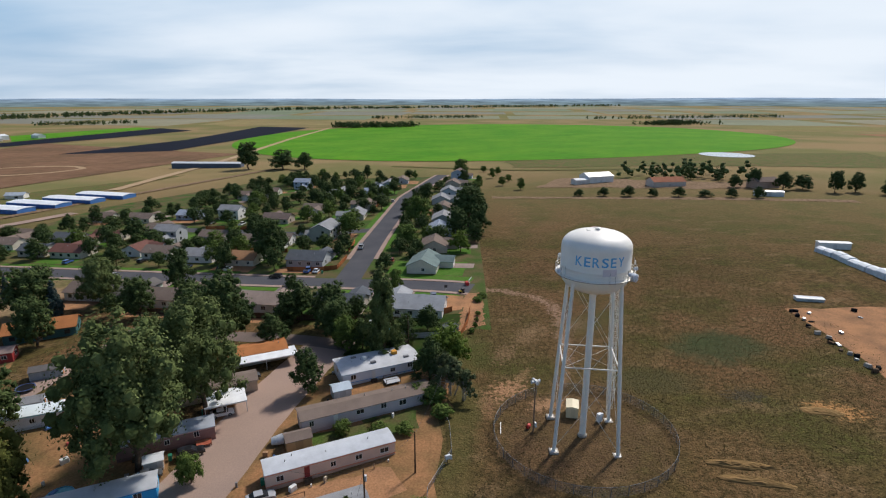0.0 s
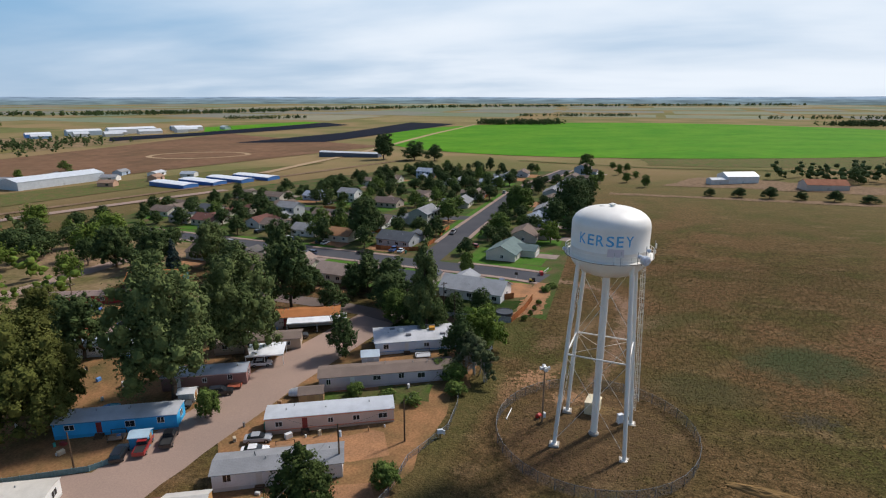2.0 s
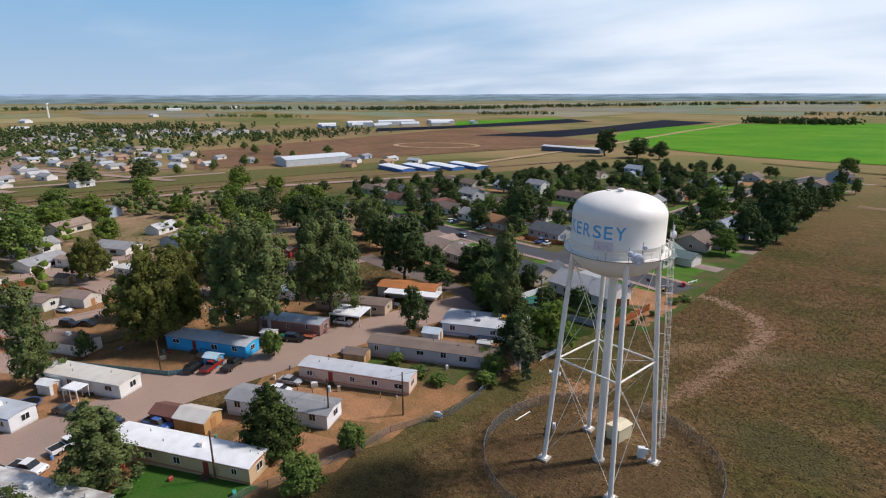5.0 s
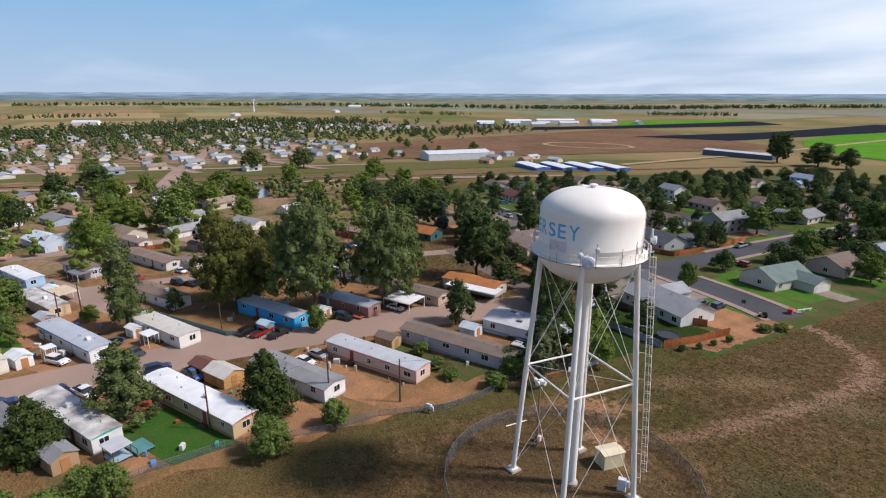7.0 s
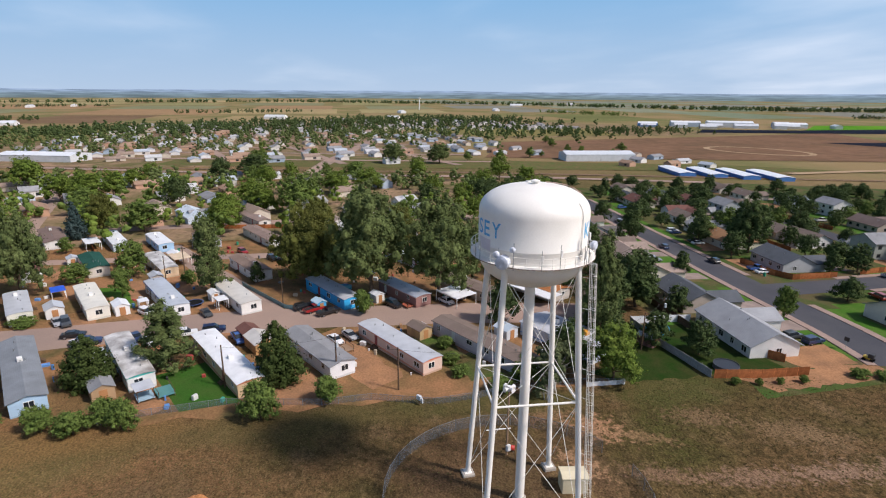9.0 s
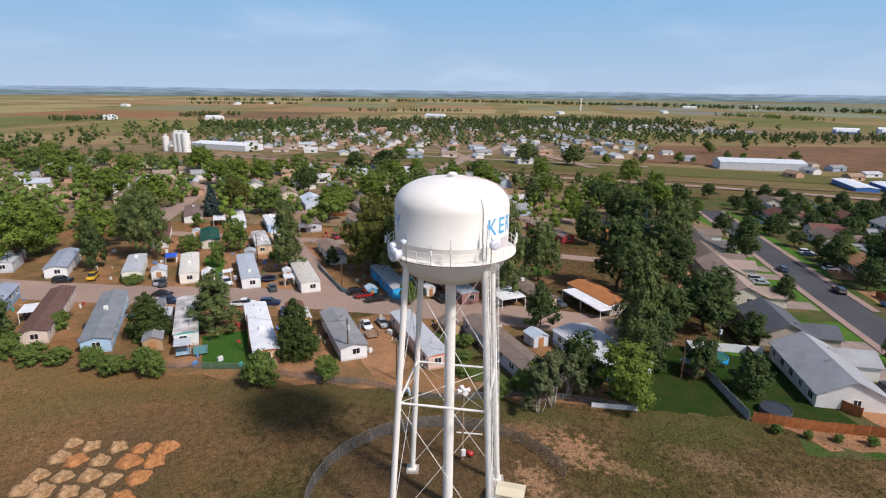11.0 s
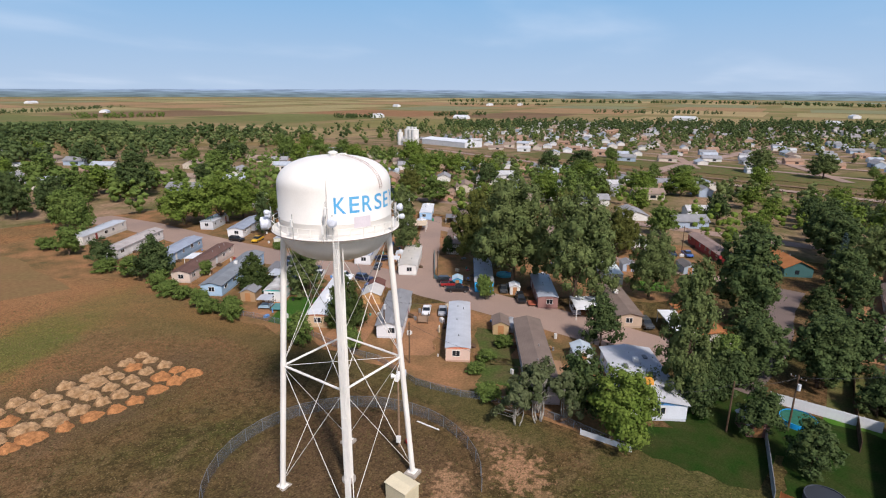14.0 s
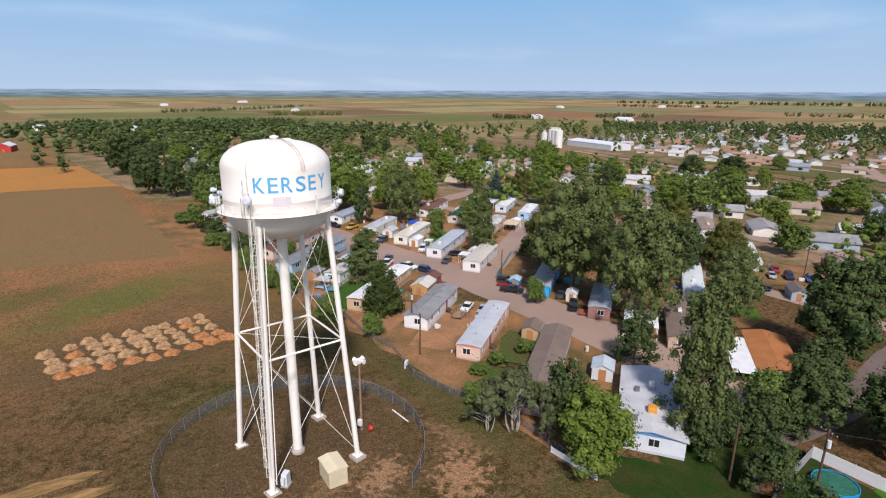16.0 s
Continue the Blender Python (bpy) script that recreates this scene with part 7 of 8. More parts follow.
BLACK, WHITEC, SILVER, REDC, BLUEC, NAVY, DKG, YELLOW, TANC = (0.012, 0.012, 0.014), (0.75, 0.75, 0.75), (0.36, 0.37, 0.39), (0.30, 0.02, 0.02), (0.05, 0.12, 0.35), (0.015, 0.03, 0.09), (0.06, 0.065, 0.07), (0.62, 0.36, 0.02), (0.4, 0.34, 0.26)
TONES = {BLACK: "black", WHITEC: "white", SILVER: "silver grey", REDC: "dark red", BLUEC: "blue", NAVY: "navy blue", DKG: "dark grey", YELLOW: "yellow", TANC: "tan"}
PARKED = (
    ("pickup", BLACK, -44.6, 65.0, 118), ("pickup", REDC, -47.2, 62.0, 118), ("suv", BLACK, -49.4, 59.4, 118), ("sedan", WHITEC, -46.0, 94.0, 26), ("suv", DKG, -48.4, 97.4, 26), ("suv", BLACK, -46.4, 80.8, 30),
    ("sedan", WHITEC, -28.0, 65.6, 25), ("sedan", SILVER, -29.6, 68.8, 25), ("suv", WHITEC, -53.4, 24.0, 40), ("pickup", WHITEC, -35.6, 29.0, 30), ("suv", NAVY, -38.2, 17.0, 100), ("sedan", BLACK, -42.8, 12.6, 97), ("sedan", DKG, -50.2, 37.4, 25), ("suv", DKG, -50.6, 8.4, 25),
    ("pickup", YELLOW, -54.2, -12.6, 20), ("suv", BLACK, -50.4, -18.0, 108), ("sedan", SILVER, -51.4, 6.4, 30), ("sedan", WHITEC, -37.0, 15.0, 28), ("pickup", BLUEC, -33.2, 46.2, 20), ("suv", NAVY, -39.4, 40.6, 95), ("pickup", WHITEC, -38.0, 34.8, 100), ("sedan", DKG, -51.0, 74.6, 25), ("sedan", NAVY, -38.6, 25.6, 30),
    ("pickup", BLUEC, -53.6, 194.4, 85), ("sedan", WHITEC, -50.2, 193.6, 85), ("suv", BLACK, -64, 187.6, 172), ("pickup", SILVER, -38.6, 228, 92), ("suv", REDC, -24.2, 205.0, 172), ("suv", NAVY, -4.8, 162.8, 95),) + ( ("suv", DKG, -8.0, 160.8, 95),
    ("suv", SILVER, -129, 193.0, 172), ("suv", NAVY, -84, 183.4, 172), ("suv", SILVER, -72.5, 170.0, 85), ("sedan", SILVER, -69.2, 169.6, 85), ("suv", DKG, -45.8, 109.4, 30), ("sedan", DKG, -39.0, 232, 88), ("sedan", WHITEC, -86.5, 199.5, 85), ("suv", BLACK, -89.5, 200.5, 85),
    ("suv", NAVY, -112.5, 107.6, 25), ("sedan", SILVER, -110.0, 104.0, 25), ("pickup", BLUEC, -114.5, 112.0, 25), ("sedan", REDC, -117.0, 103.0, 25), ("suv", REDC, -108.0, 40.0, 30), ("suv", BLACK, -97.0, 50.0, 30), ("sedan", BLACK, -94.0, 53.0, 30), ("pickup", DKG, -36.0, 5.0, 30), ("suv", SILVER, -38.0, -8.0, 30), ("sedan", WHITEC, -110, 52, 25),
    ("sedan", REDC, -4.2, 262, 95), ("suv", SILVER, -16.0, 285, 175), ("sedan", NAVY, -104.0, 203, 85), ("suv", WHITEC, -107.0, 204, 85), ("suv", BLACK, -128, 213, 85), ("sedan", SILVER, -131, 290, 80), ("pickup", WHITEC, -112, 284, 80), ("suv", BLUEC, -160, 214, 85), ("sedan", DKG, -28, 318, 92), ("suv", SILVER, -36.5, 346, 90),
)
for kind, colour, x, y, turn in PARKED:
    vehicle(kind, colour, x, y, turn, f"{TONES[colour]} parked {dict(sedan='saloon car', suv='sport utility car', pickup='pickup truck')[kind]} on the ground")

# ---- sheds, carports, barns ----


def shed(name, x, y, L, W, h, turn, wall, roof, label, category="shed", rise=None, door=True, doors=None, slope=False):
    t = thing(name, x, y, turn, None, label, category)
    rise = rise if rise is not None else W * 0.22
    wm = paint(wall, 0.65, RIBS if L > 15 else SIDING)
    part("wall", gable_walls(L, W, -0.8, h, rise * 0.97), wm, t)
    part("roof", gable(L, W, h, rise, 0.2, 0.1), roof, t)
    if doors:
        for k in range(doors):
            px = -L / 2 + (k + 0.5) * L / doors
            for s, face in ((-1, "y-"), (1, "y+")):
                wall_box(t, "roll_door", px, s * W / 2, 0.1, L / doors * 0.72, min(2.4, h - 0.3), face, paint((0.04, 0.12, 0.36), 0.5))
    elif door:
        wall_box(t, "door", 0, -W / 2, 0.1, min(1.4, L * 0.4), min(2.0, h - 0.2), "y-", paint(tuple(c * 0.8 for c in wall), 0.6))
        wall_box(t, "side_door", L / 2, 0, 0.1, min(1.2, W * 0.4), min(2.0, h - 0.2), "x+", paint((0.42, 0.2, 0.08), 0.6))
    return t


def carport(x, y, L, W, h, turn, roof, label):
    t = thing("carport", x, y, turn, None, label, "carport")
    part("roof", box(-L / 2, L / 2, -W / 2, W / 2, h, h + 0.14, bevel=0.02), roof, t)
    for sx in (-1, 0, 1):
        for sy in (-1, 1):
            part("post", box(sx * (L / 2 - 0.15) - 0.06, sx * (L / 2 - 0.15) + 0.06, sy * (W / 2 - 0.15) - 0.06, sy * (W / 2 - 0.15) + 0.06, -0.4, h), WHITE, t)
    for sy in (-1, 1):
        part("beam", box(-L / 2 + 0.1, L / 2 - 0.1, sy * (W / 2 - 0.15) - 0.05, sy * (W / 2 - 0.15) + 0.05, h - 0.2, h - 0.002), WHITE, t)


carport(-46.3, 96.6, 8.2, 6.6, 2.7, 25.5, WH_ROOF, "white flat-roofed carport on posts")
carport(-44.4, 116.4, 15, 5.2, 2.6, 25.5, WH_ROOF, "long white awning beside a mobile home")
carport(-99.0, 22.5, 8, 5.0, 2.5, 25.5, roof_mat((0.62, 0.50, 0.36)), "tan flat carport on posts")
carport(-118.0, 26.0, 7, 5.0, 2.4, 25.5, roof_mat((0.20, 0.20, 0.21)), "dark flat carport on posts")
carport(-54.6, 40.2, 3.6, 2.6, 2.5, 25.5, WH_ROOF, "white porch roof on posts")
carport(-57.5, 22.4, 2.6, 2.2, 2.4, 25.5, WH_ROOF, "small white porch roof on posts")
carport(-25.8, -7.0, 5.5, 3.2, 2.5, 25.5, WH_ROOF, "pale porch roof beside a home")
carport(-30.5, 18.5, 9, 3.0, 2.4, 25.5, roof_mat((0.20, 0.20, 0.21)), "dark awning beside a home")
for args in (
    ("shed", -27.5, 83.3, 4.6, 3.2, 2.2, 25.5, (0.48, 0.34, 0.18), BROWN_ROOF, "small tan wooden garden shed"),
    ("shed", -51.3, 77.4, 3.0, 2.4, 2.1, 25.5, (0.70, 0.68, 0.62), WH_ROOF, "small white shed with a wooden door"),
    ("shed", -23.0, 101.2, 3.8, 3.4, 2.2, 25.5, (0.62, 0.66, 0.70), roof_mat((0.5, 0.58, 0.64), "metal"), "small pale blue metal shed"),
    ("shed", -56.5, 17.8, 4.6, 3.0, 2.3, 25.5, (0.78, 0.78, 0.77), WH_ROOF, "small white metal shed"),
    ("shed", -61.4, 37.6, 3.2, 2.2, 2.1, 25.5, (0.76, 0.76, 0.75), WH_ROOF, "small white metal shed"),
    ("shed", -14.4, 26.6, 4.0, 3.4, 2.3, 25.5, (0.42, 0.28, 0.16), GREY_ROOF, "small wooden shed with a grey roof"),
    ("shed", -28.8, 50.8, 6.0, 4.2, 2.2, 25.5, (0.52, 0.30, 0.12), roof_mat((0.6, 0.57, 0.52), "metal"), "cluttered tan shed between the homes"),
    ("shed", -34.0, 48.2, 4.2, 3.6, 2.2, 25.5, (0.30, 0.10, 0.09), RED_ROOF, "low dark red shed in a yard"),
    ("shed", -104.0, 20.0, 4.5, 3.2, 2.3, 25.5, (0.6, 0.64, 0.68), WH_ROOF, "small pale shed in a yard"),) + (
    ("shed", -88.0, 98.0, 4.0, 3.4, 2.3, 25, (0.40, 0.48, 0.6), GREY_ROOF, "small blue-grey shed standing in a yard"),
    ("shed", -104.0, 99.0, 3.2, 2.8, 2.4, 25, (0.45, 0.04, 0.05), RED_ROOF, "small red barn-shaped shed"),
    ("shed", -12.5, 128.8, 3.6, 3.0, 2.1, 25, (0.24, 0.12, 0.11), SILVER_ROOF, "small dark red shed with a silver roof"),
    ("shed", -96.0, 113.0, 6.5, 3.4, 2.2, 25, (0.34, 0.42, 0.48), DKGREY, "long blue-grey metal storage shed"),
    ("shed", -48.5, 63.0, 3.0, 2.4, 2.2, 25.5, (0.05, 0.34, 0.60), roof_mat((0.45, 0.6, 0.68), "metal"), "small bright blue shed"),
    ("shed", -80.0, 20.0, 4.2, 3.0, 2.2, 25.5, (0.6, 0.55, 0.48), SILVER_ROOF, "small beige shed in a yard"),
    ("shed", -57.8, 3.6, 4.6, 3.6, 2.3, 25.5, (0.72, 0.71, 0.69), SILVER_ROOF, "small white shed with an orange-brown door"),
    ("shed", -105.0, -9.0, 3.6, 2.8, 2.2, 25.5, (0.7, 0.7, 0.68), SILVER_ROOF, "small white shed in a yard"),
    ("shed", -140.0, 60.0, 4.6, 3.6, 2.3, 25, (0.5, 0.44, 0.36), BROWN_ROOF, "small tan shed with a brown roof"),) + (
    ("shed", -114.0, 57.0, 9.0, 5.5, 2.6, 25, (0.62, 0.58, 0.52), roof_mat((0.28, 0.21, 0.18)), "tan outbuilding with a brown roof"),
    ("shed", -172.0, 14.0, 21, 9.5, 3.0, 24, (0.5, 0.58, 0.66), roof_mat((0.66, 0.72, 0.77), "metal"), "large shed with a pale metal roof"),
):
    shed(*args)
carport(-126.5, -10.5, 9, 4.6, 2.6, 25.5, WH_ROOF, "white flat carport beside a pale blue home")
carport(-99.5, 7.0, 7, 4.4, 2.3, 25.5, roof_mat((0.24, 0.13, 0.08)), "brown lean-to roof on posts")
carport(-72.5, -1.0, 4.6, 3.2, 2.0, 25.5, paint((0.02, 0.10, 0.62), 0.5), "low shelter under a bright blue tarpaulin")
for k in range(4):
    x, y = -291 + k * 12.5, 342 + k * 17.0
    shed("storage_building", x, y, 42, 12.5, 3.0, -14, (0.05, 0.17, 0.45), WH_ROOF, "long blue storage building with a white metal roof", "storage building", 0.7, True, 10)
shed("warehouse", -400, 334, 66, 26, 6.5, 80, (0.55, 0.58, 0.60), roof_mat((0.66, 0.69, 0.71), "metal"), "large pale metal warehouse", "warehouse", 2.4)
shed("long_barn", -262, 590, 76, 10, 5.0, -2, (0.08, 0.10, 0.14), roof_mat((0.60, 0.62, 0.63), "metal"), "long dark open-sided barn with a pale roof", "barn", 1.4)
shed("farm_barn", 112, 414, 22, 13, 5.0, 20, (0.72, 0.71, 0.68), WH_ROOF, "white metal farm barn", "barn", 2.4)
shed("farm_barn", 98, 405, 12, 7, 3.4, 20, (0.6, 0.58, 0.55), SILVER_ROOF, "low grey farm shed", "barn", 1.0)
shed("farm_house", 154, 386, 24, 12, 3.6, 8, (0.55, 0.46, 0.40), roof_mat((0.34, 0.15, 0.09)), "farm house with a red-brown roof", "house", 2.8)
shed("farm_house", 215, 372, 18, 10, 4.5, 15, (0.42, 0.30, 0.24), BROWN_ROOF, "brown farm house among trees", "house", 2.4)
shed("farm_barn", 200, 338, 16, 6, 2.8, -12, (0.6, 0.6, 0.6), SILVER_ROOF, "low silver shed beside a drive", "barn", 0.6)
for k, (x, y, L, W, h, c) in enumerate(((-990, 880, 60, 34, 9, (0.5, 0.56, 0.62)), (-950, 960, 90, 36, 10, (0.64, 0.64, 0.62)), (-900, 1070, 60, 30, 8, (0.6, 0.62, 0.6)), (-1010, 800, 40, 24, 7, (0.06, 0.2, 0.5)))):
    shed("works_building", x, y, L, W, h, 60, c, WH_ROOF, "large pale works building", "works building", 3.0)
_works = random.Random(31)
for _k in range(9):
    shed("works_building", -905 + _works.uniform(-75, 60), 790 + _k * 42 + _works.uniform(-12, 12), _works.uniform(22, 46), _works.uniform(12, 22), _works.uniform(4.5, 7), 60 + _works.choice((0, 90)), _works.choice(((0.6, 0.6, 0.58), (0.5, 0.46, 0.4), (0.2, 0.3, 0.45))), roof_mat((0.60, 0.62, 0.64), "metal"), "pale metal works building beside the road", "works building")
shed("red_barn", -6, -366, 18, 9, 4.0, 70, (0.42, 0.03, 0.03), WH_ROOF, "red farm barn with a white roof", "barn", 2.2)
shed("white_barn", -74, -640, 42, 18, 5.0, 85, (0.7, 0.7, 0.68), WH_ROOF, "long white farm building", "barn", 2.4)
shed("white_barn", -150, -560, 36, 16, 5.0, 85, (0.7, 0.6, 0.55), WH_ROOF, "long pale farm building", "barn", 2.4)
shed("works_building", -480, -160, 70, 26, 6, 70, (0.6, 0.62, 0.64), WH_ROOF, "long pale mill building beside silos", "works building", 2.0)


_far = random.Random(77)
for _k in range(14):
    _a, _r = radians(_far.uniform(150, 262)), _far.uniform(1300, 3000)
    shed("far_barn", 25 + _r * math.cos(_a), 85 + _r * math.sin(_a), _far.uniform(24, 60), _far.uniform(12, 22), _far.uniform(4.5, 7), _far.uniform(0, 90), (0.74, 0.74, 0.73), roof_mat((0.66, 0.68, 0.70), "metal"), "white metal farm building far out on the plain", "barn")


def silo(x, y, r, h, label):
    t = thing("silo", x, y, 0, None, label, "silo")
    part("drum", lathe([(r, -1), (r, h), (0, h + r * 0.15)], 24), paint((0.72, 0.71, 0.68), 0.6), t)
    part("head_house", box(-r * 0.4, r * 0.4, -r * 0.3, r * 0.3, h, h + 2.6), paint((0.6, 0.6, 0.58), 0.6), t)


for k in range(3):
    silo(-438 + k * 2.2, -190 + k * 5.6, 3.9, 18, "tall white concrete grain silo")
silo(-446, -205, 3.0, 14, "lower white concrete grain silo")


def radio_mast(x, y, h, label):
    t = thing("radio_mast", x, y, 0, None, label, "mast")
    part("mast_body", tube((0, 0, -1), (0, 0, h), 2.6, 8, None, 1.6), paint((0.8, 0.8, 0.8), 0.5), t)
    part("mast_head", tube((0, 0, h), (0, 0, h + 4), 4.5, 10), paint((0.8, 0.8, 0.8), 0.5), t)


radio_mast(-2100, 515, 42, "tall white mast far out on the plain")

# white wrapped stacks and scrap east of the field


def stacks():
    rnd = random.Random(8)
    for k in range(9):
        y = 206 - k * 4.6
        t = thing("wrapped_stack", 148.5 + rnd.uniform(-0.4, 0.4), y, 90 + rnd.uniform(-3, 3), None, "stack of bales under a white cover", "stack", "white covered stacks")
        h = rnd.uniform(2.0, 2.9)
        bm = prism_x([(-2.2, -0.2), (2.2, -0.2), (2.1, h * 0.7), (0.8, h), (-0.8, h), (-2.1, h * 0.7)], -2.2, 2.2)
        bmesh.ops.bevel(bm, geom=bm.edges, offset=0.12, segments=2, affect="EDGES")
        part("cover", bm, paint((0.66, 0.69, 0.72), 0.55, None, 0.15), t)
    shed("white_trailer", 156, 212, 12, 3, 2.6, -8, (0.7, 0.69, 0.66), WH_ROOF, "white box trailer standing in the field", "trailer", 0.2)
    shed("flat_trailer", 109.5, 153, 7.5, 2.4, 0.9, -12, (0.5, 0.52, 0.52), SILVER_ROOF, "low pale flat trailer", "trailer", 0.1)
    for k in range(34):
        f = k / 33
        x, y = 96.5 + rnd.uniform(-1, 1) + (3 if f < 0.3 else 0), 146 - 42 * f + rnd.uniform(-1, 1)
        if k % 3 == 0:
            x, y = rnd.uniform(100, 140), rnd.uniform(108, 146)
        ob = part("scrap", box(-rnd.uniform(0.3, 0.9), rnd.uniform(0.3, 0.9), -0.4, 0.4, -0.1, rnd.uniform(0.3, 0.9), bevel=0.08), rnd.choice((WOOD, STEEL, CONCRETE, TYRE)), None)
        ob.matrix_basis = pose(x, y, ground(x, y) + 0.05, rnd.uniform(-8, 8), rnd.uniform(-8, 8), rnd.uniform(0, 180))
        tagged(ob, "piece of scrap lying on bare earth", "scrap", "scrap heap along the lot")


stacks()

# ---- poles and lines ----


def utility_pole(x, y, h, turn=0.0, drum=False, arm=True):
    t = thing("utility_pole", x, y, turn, None, "dark wooden utility pole with a crossarm" if arm else "plain dark wooden utility pole", "utility pole")
    part("pole", tube((0, 0, -0.5), (0, 0, h), 0.16, 10, None, 0.11), WOOD, t)
    if arm:
        part("crossarm", box(-1.1, 1.1, -0.06, 0.06, h - 0.6, h - 0.46), WOOD, t)
        for px in (-1, -0.4, 0.4, 1):
            part("insulator", tube((px, 0, h - 0.46), (px, 0, h - 0.26), 0.05, 6), paint((0.5, 0.5, 0.5), 0.3), t)
    if drum:
        part("transformer", tube((0.32, 0, h - 2.3), (0.32, 0, h - 1.35), 0.24, 12), paint((0.62, 0.64, 0.66), 0.5), t, "grey transformer drum")
    return (x, y, ground(x, y) + h - 0.4)


def cable(a, b, sag=0.6, r=0.02):
    a, b = Vector(a), Vector(b)
    pts = [a.lerp(b, k / 12) - Vector((0, 0, 4 * sag * (k / 12) * (1 - k / 12))) for k in range(13)]
    tagged(part("cable", sweep(pts, r, 4), paint((0.03, 0.03, 0.03), 0.6)), "thin dark overhead cable between poles", "cable")


pa = utility_pole(-12.3, 65.0, 8.4, 60, True, False)
pb = utility_pole(-5.3, 75.0, 8.0, 60, False, False)
pc = utility_pole(-10.2, 125.6, 8.2, 60, False, False)
pd = utility_pole(-15.4, 133.6, 9.0, 60, True, True)
pe = utility_pole(-13.0, 46.0, 8.0, 60, False, False)
pf = utility_pole(-81.7, 27.2, 9.5, 60)
pg = utility_pole(-53.5, 54.5, 7.0, 60, False, False)
ph = utility_pole(-69.6, 88.7, 9.0, 60)
pi_ = utility_pole(-78.0, 23.0, 8.0, 60, False, False)
pj = utility_pole(-118.0, 110.0, 9.0, 60)
for a, b in ((pa, pb), (pb, (-1, 97, 6)), (pc, pd), (pc, (-8.0, 117, 4)), (pa, pe), (pf, ph), (ph, pj), (pd, (-33, 153, 4.5)), (pa, (-25, 70, 3.2))):
    cable(a, b)

# ---- yard things ----


def pool(x, y, r, h, wall, fill, label):
    t = thing("pool", x, y, 0, None, label, "pool")
    part("wall", lathe([(r, -0.3), (r + 0.08, -0.3), (r + 0.1, h), (r, h)], 40), wall, t)
    part("fill", lathe([(0, h - 0.12), (r - 0.02, h - 0.12), (r - 0.02, -0.3), (0, -0.3)], 40), fill, t)


pool(0.8, 136.4, 2.2, 1.0, paint((0.06, 0.07, 0.09), 0.6), paint((0.035, 0.04, 0.05), 0.5), "round pool under a dark cover")
pool(-18.4, 135.0, 2.4, 0.9, paint((0.01, 0.32, 0.72), 0.4), material("pool_water", (0.04, 0.16, 0.11), 0.1), "round blue pool with green water")
pool(-63.0, 70.0, 2.0, 0.7, paint((0.08, 0.42, 0.55), 0.4), material("pool_cover", (0.1, 0.45, 0.5), 0.4), "small turquoise paddling pool")


def silver_boat(x, y, turn):
    t = thing("covered_boat", x, y, turn, None, "boat under a silver tarpaulin on a trailer", "boat")
    bm = bmesh.new()
    rows = []
    for k in range(9):
        f = k / 8
        w = 1.15 * math.sin(math.pi * min(0.97, 0.22 + 0.75 * f)) ** 0.6
        hgt = 0.9 + 0.5 * math.sin(math.pi * f)
        rows.append([bm.verts.new((-2.8 + 5.6 * f, w * math.cos(a), 0.45 + hgt * math.sin(a))) for a in [math.pi * j / 8 for j in range(9)]])
    for a, b in zip(rows, rows[1:]):
        for j in range(8):
            bm.faces.new((a[j], a[j + 1], b[j + 1], b[j]))
    part("cover", bm, material("silver_tarp", (0.55, 0.57, 0.60), 0.35, 0.3, 0.15), t, "", True)
    for s in (-0.95, 0.95):
        part("wheel", tube((0, s - 0.1, 0.33), (0, s + 0.1, 0.33), 0.33, 14), TYRE, t)
    part("trailer_frame", box(-2.6, 3.4, -0.7, 0.7, 0.36, 0.46), STEEL, t)


silver_boat(-30.0, 84.6, 20)


def trampoline(x, y, r):
    t = thing("trampoline", x, y, 0, None, "round black trampoline on steel legs", "trampoline")
    part("mat", lathe([(0, 0.8), (r * 0.86, 0.8), (r * 0.86, 0.82), (0, 0.82)], 28), TYRE, t)
    part("rim", lathe([(r * 0.87, 0.78), (r, 0.78), (r, 0.86), (r * 0.87, 0.86), (r * 0.87, 0.78)], 28), paint((0.05, 0.08, 0.2), 0.5), t)
    for k in range(6):
        a = k * math.pi / 3
        part("leg", tube((r * 0.95 * math.cos(a), r * 0.95 * math.sin(a), -0.1), (r * 0.95 * math.cos(a), r * 0.95 * math.sin(a), 0.8), 0.03, 6), STEEL, t)


trampoline(-58, 33.5, 2.2)
trampoline(-96.0, 106.0, 2.0)
trampoline(-2.0, 204.0, 2.0)


def bin_box(x, y, turn, colour, label, s=(0.6, 0.7, 1.05)):
    t = thing("wheelie_bin", x, y, turn, None, label, "bin")
    part("body", box(-s[0] / 2, s[0] / 2, -s[1] / 2, s[1] / 2, 0.0, s[2], bevel=0.04), paint(colour, 0.5), t)
    part("lid", box(-s[0] / 2 - 0.03, s[0] / 2 + 0.03, -s[1] / 2 - 0.03, s[1] / 2 + 0.03, s[2] + 0.003, s[2] + 0.09, bevel=0.02), paint(tuple(c * 0.8 for c in colour), 0.5), t)


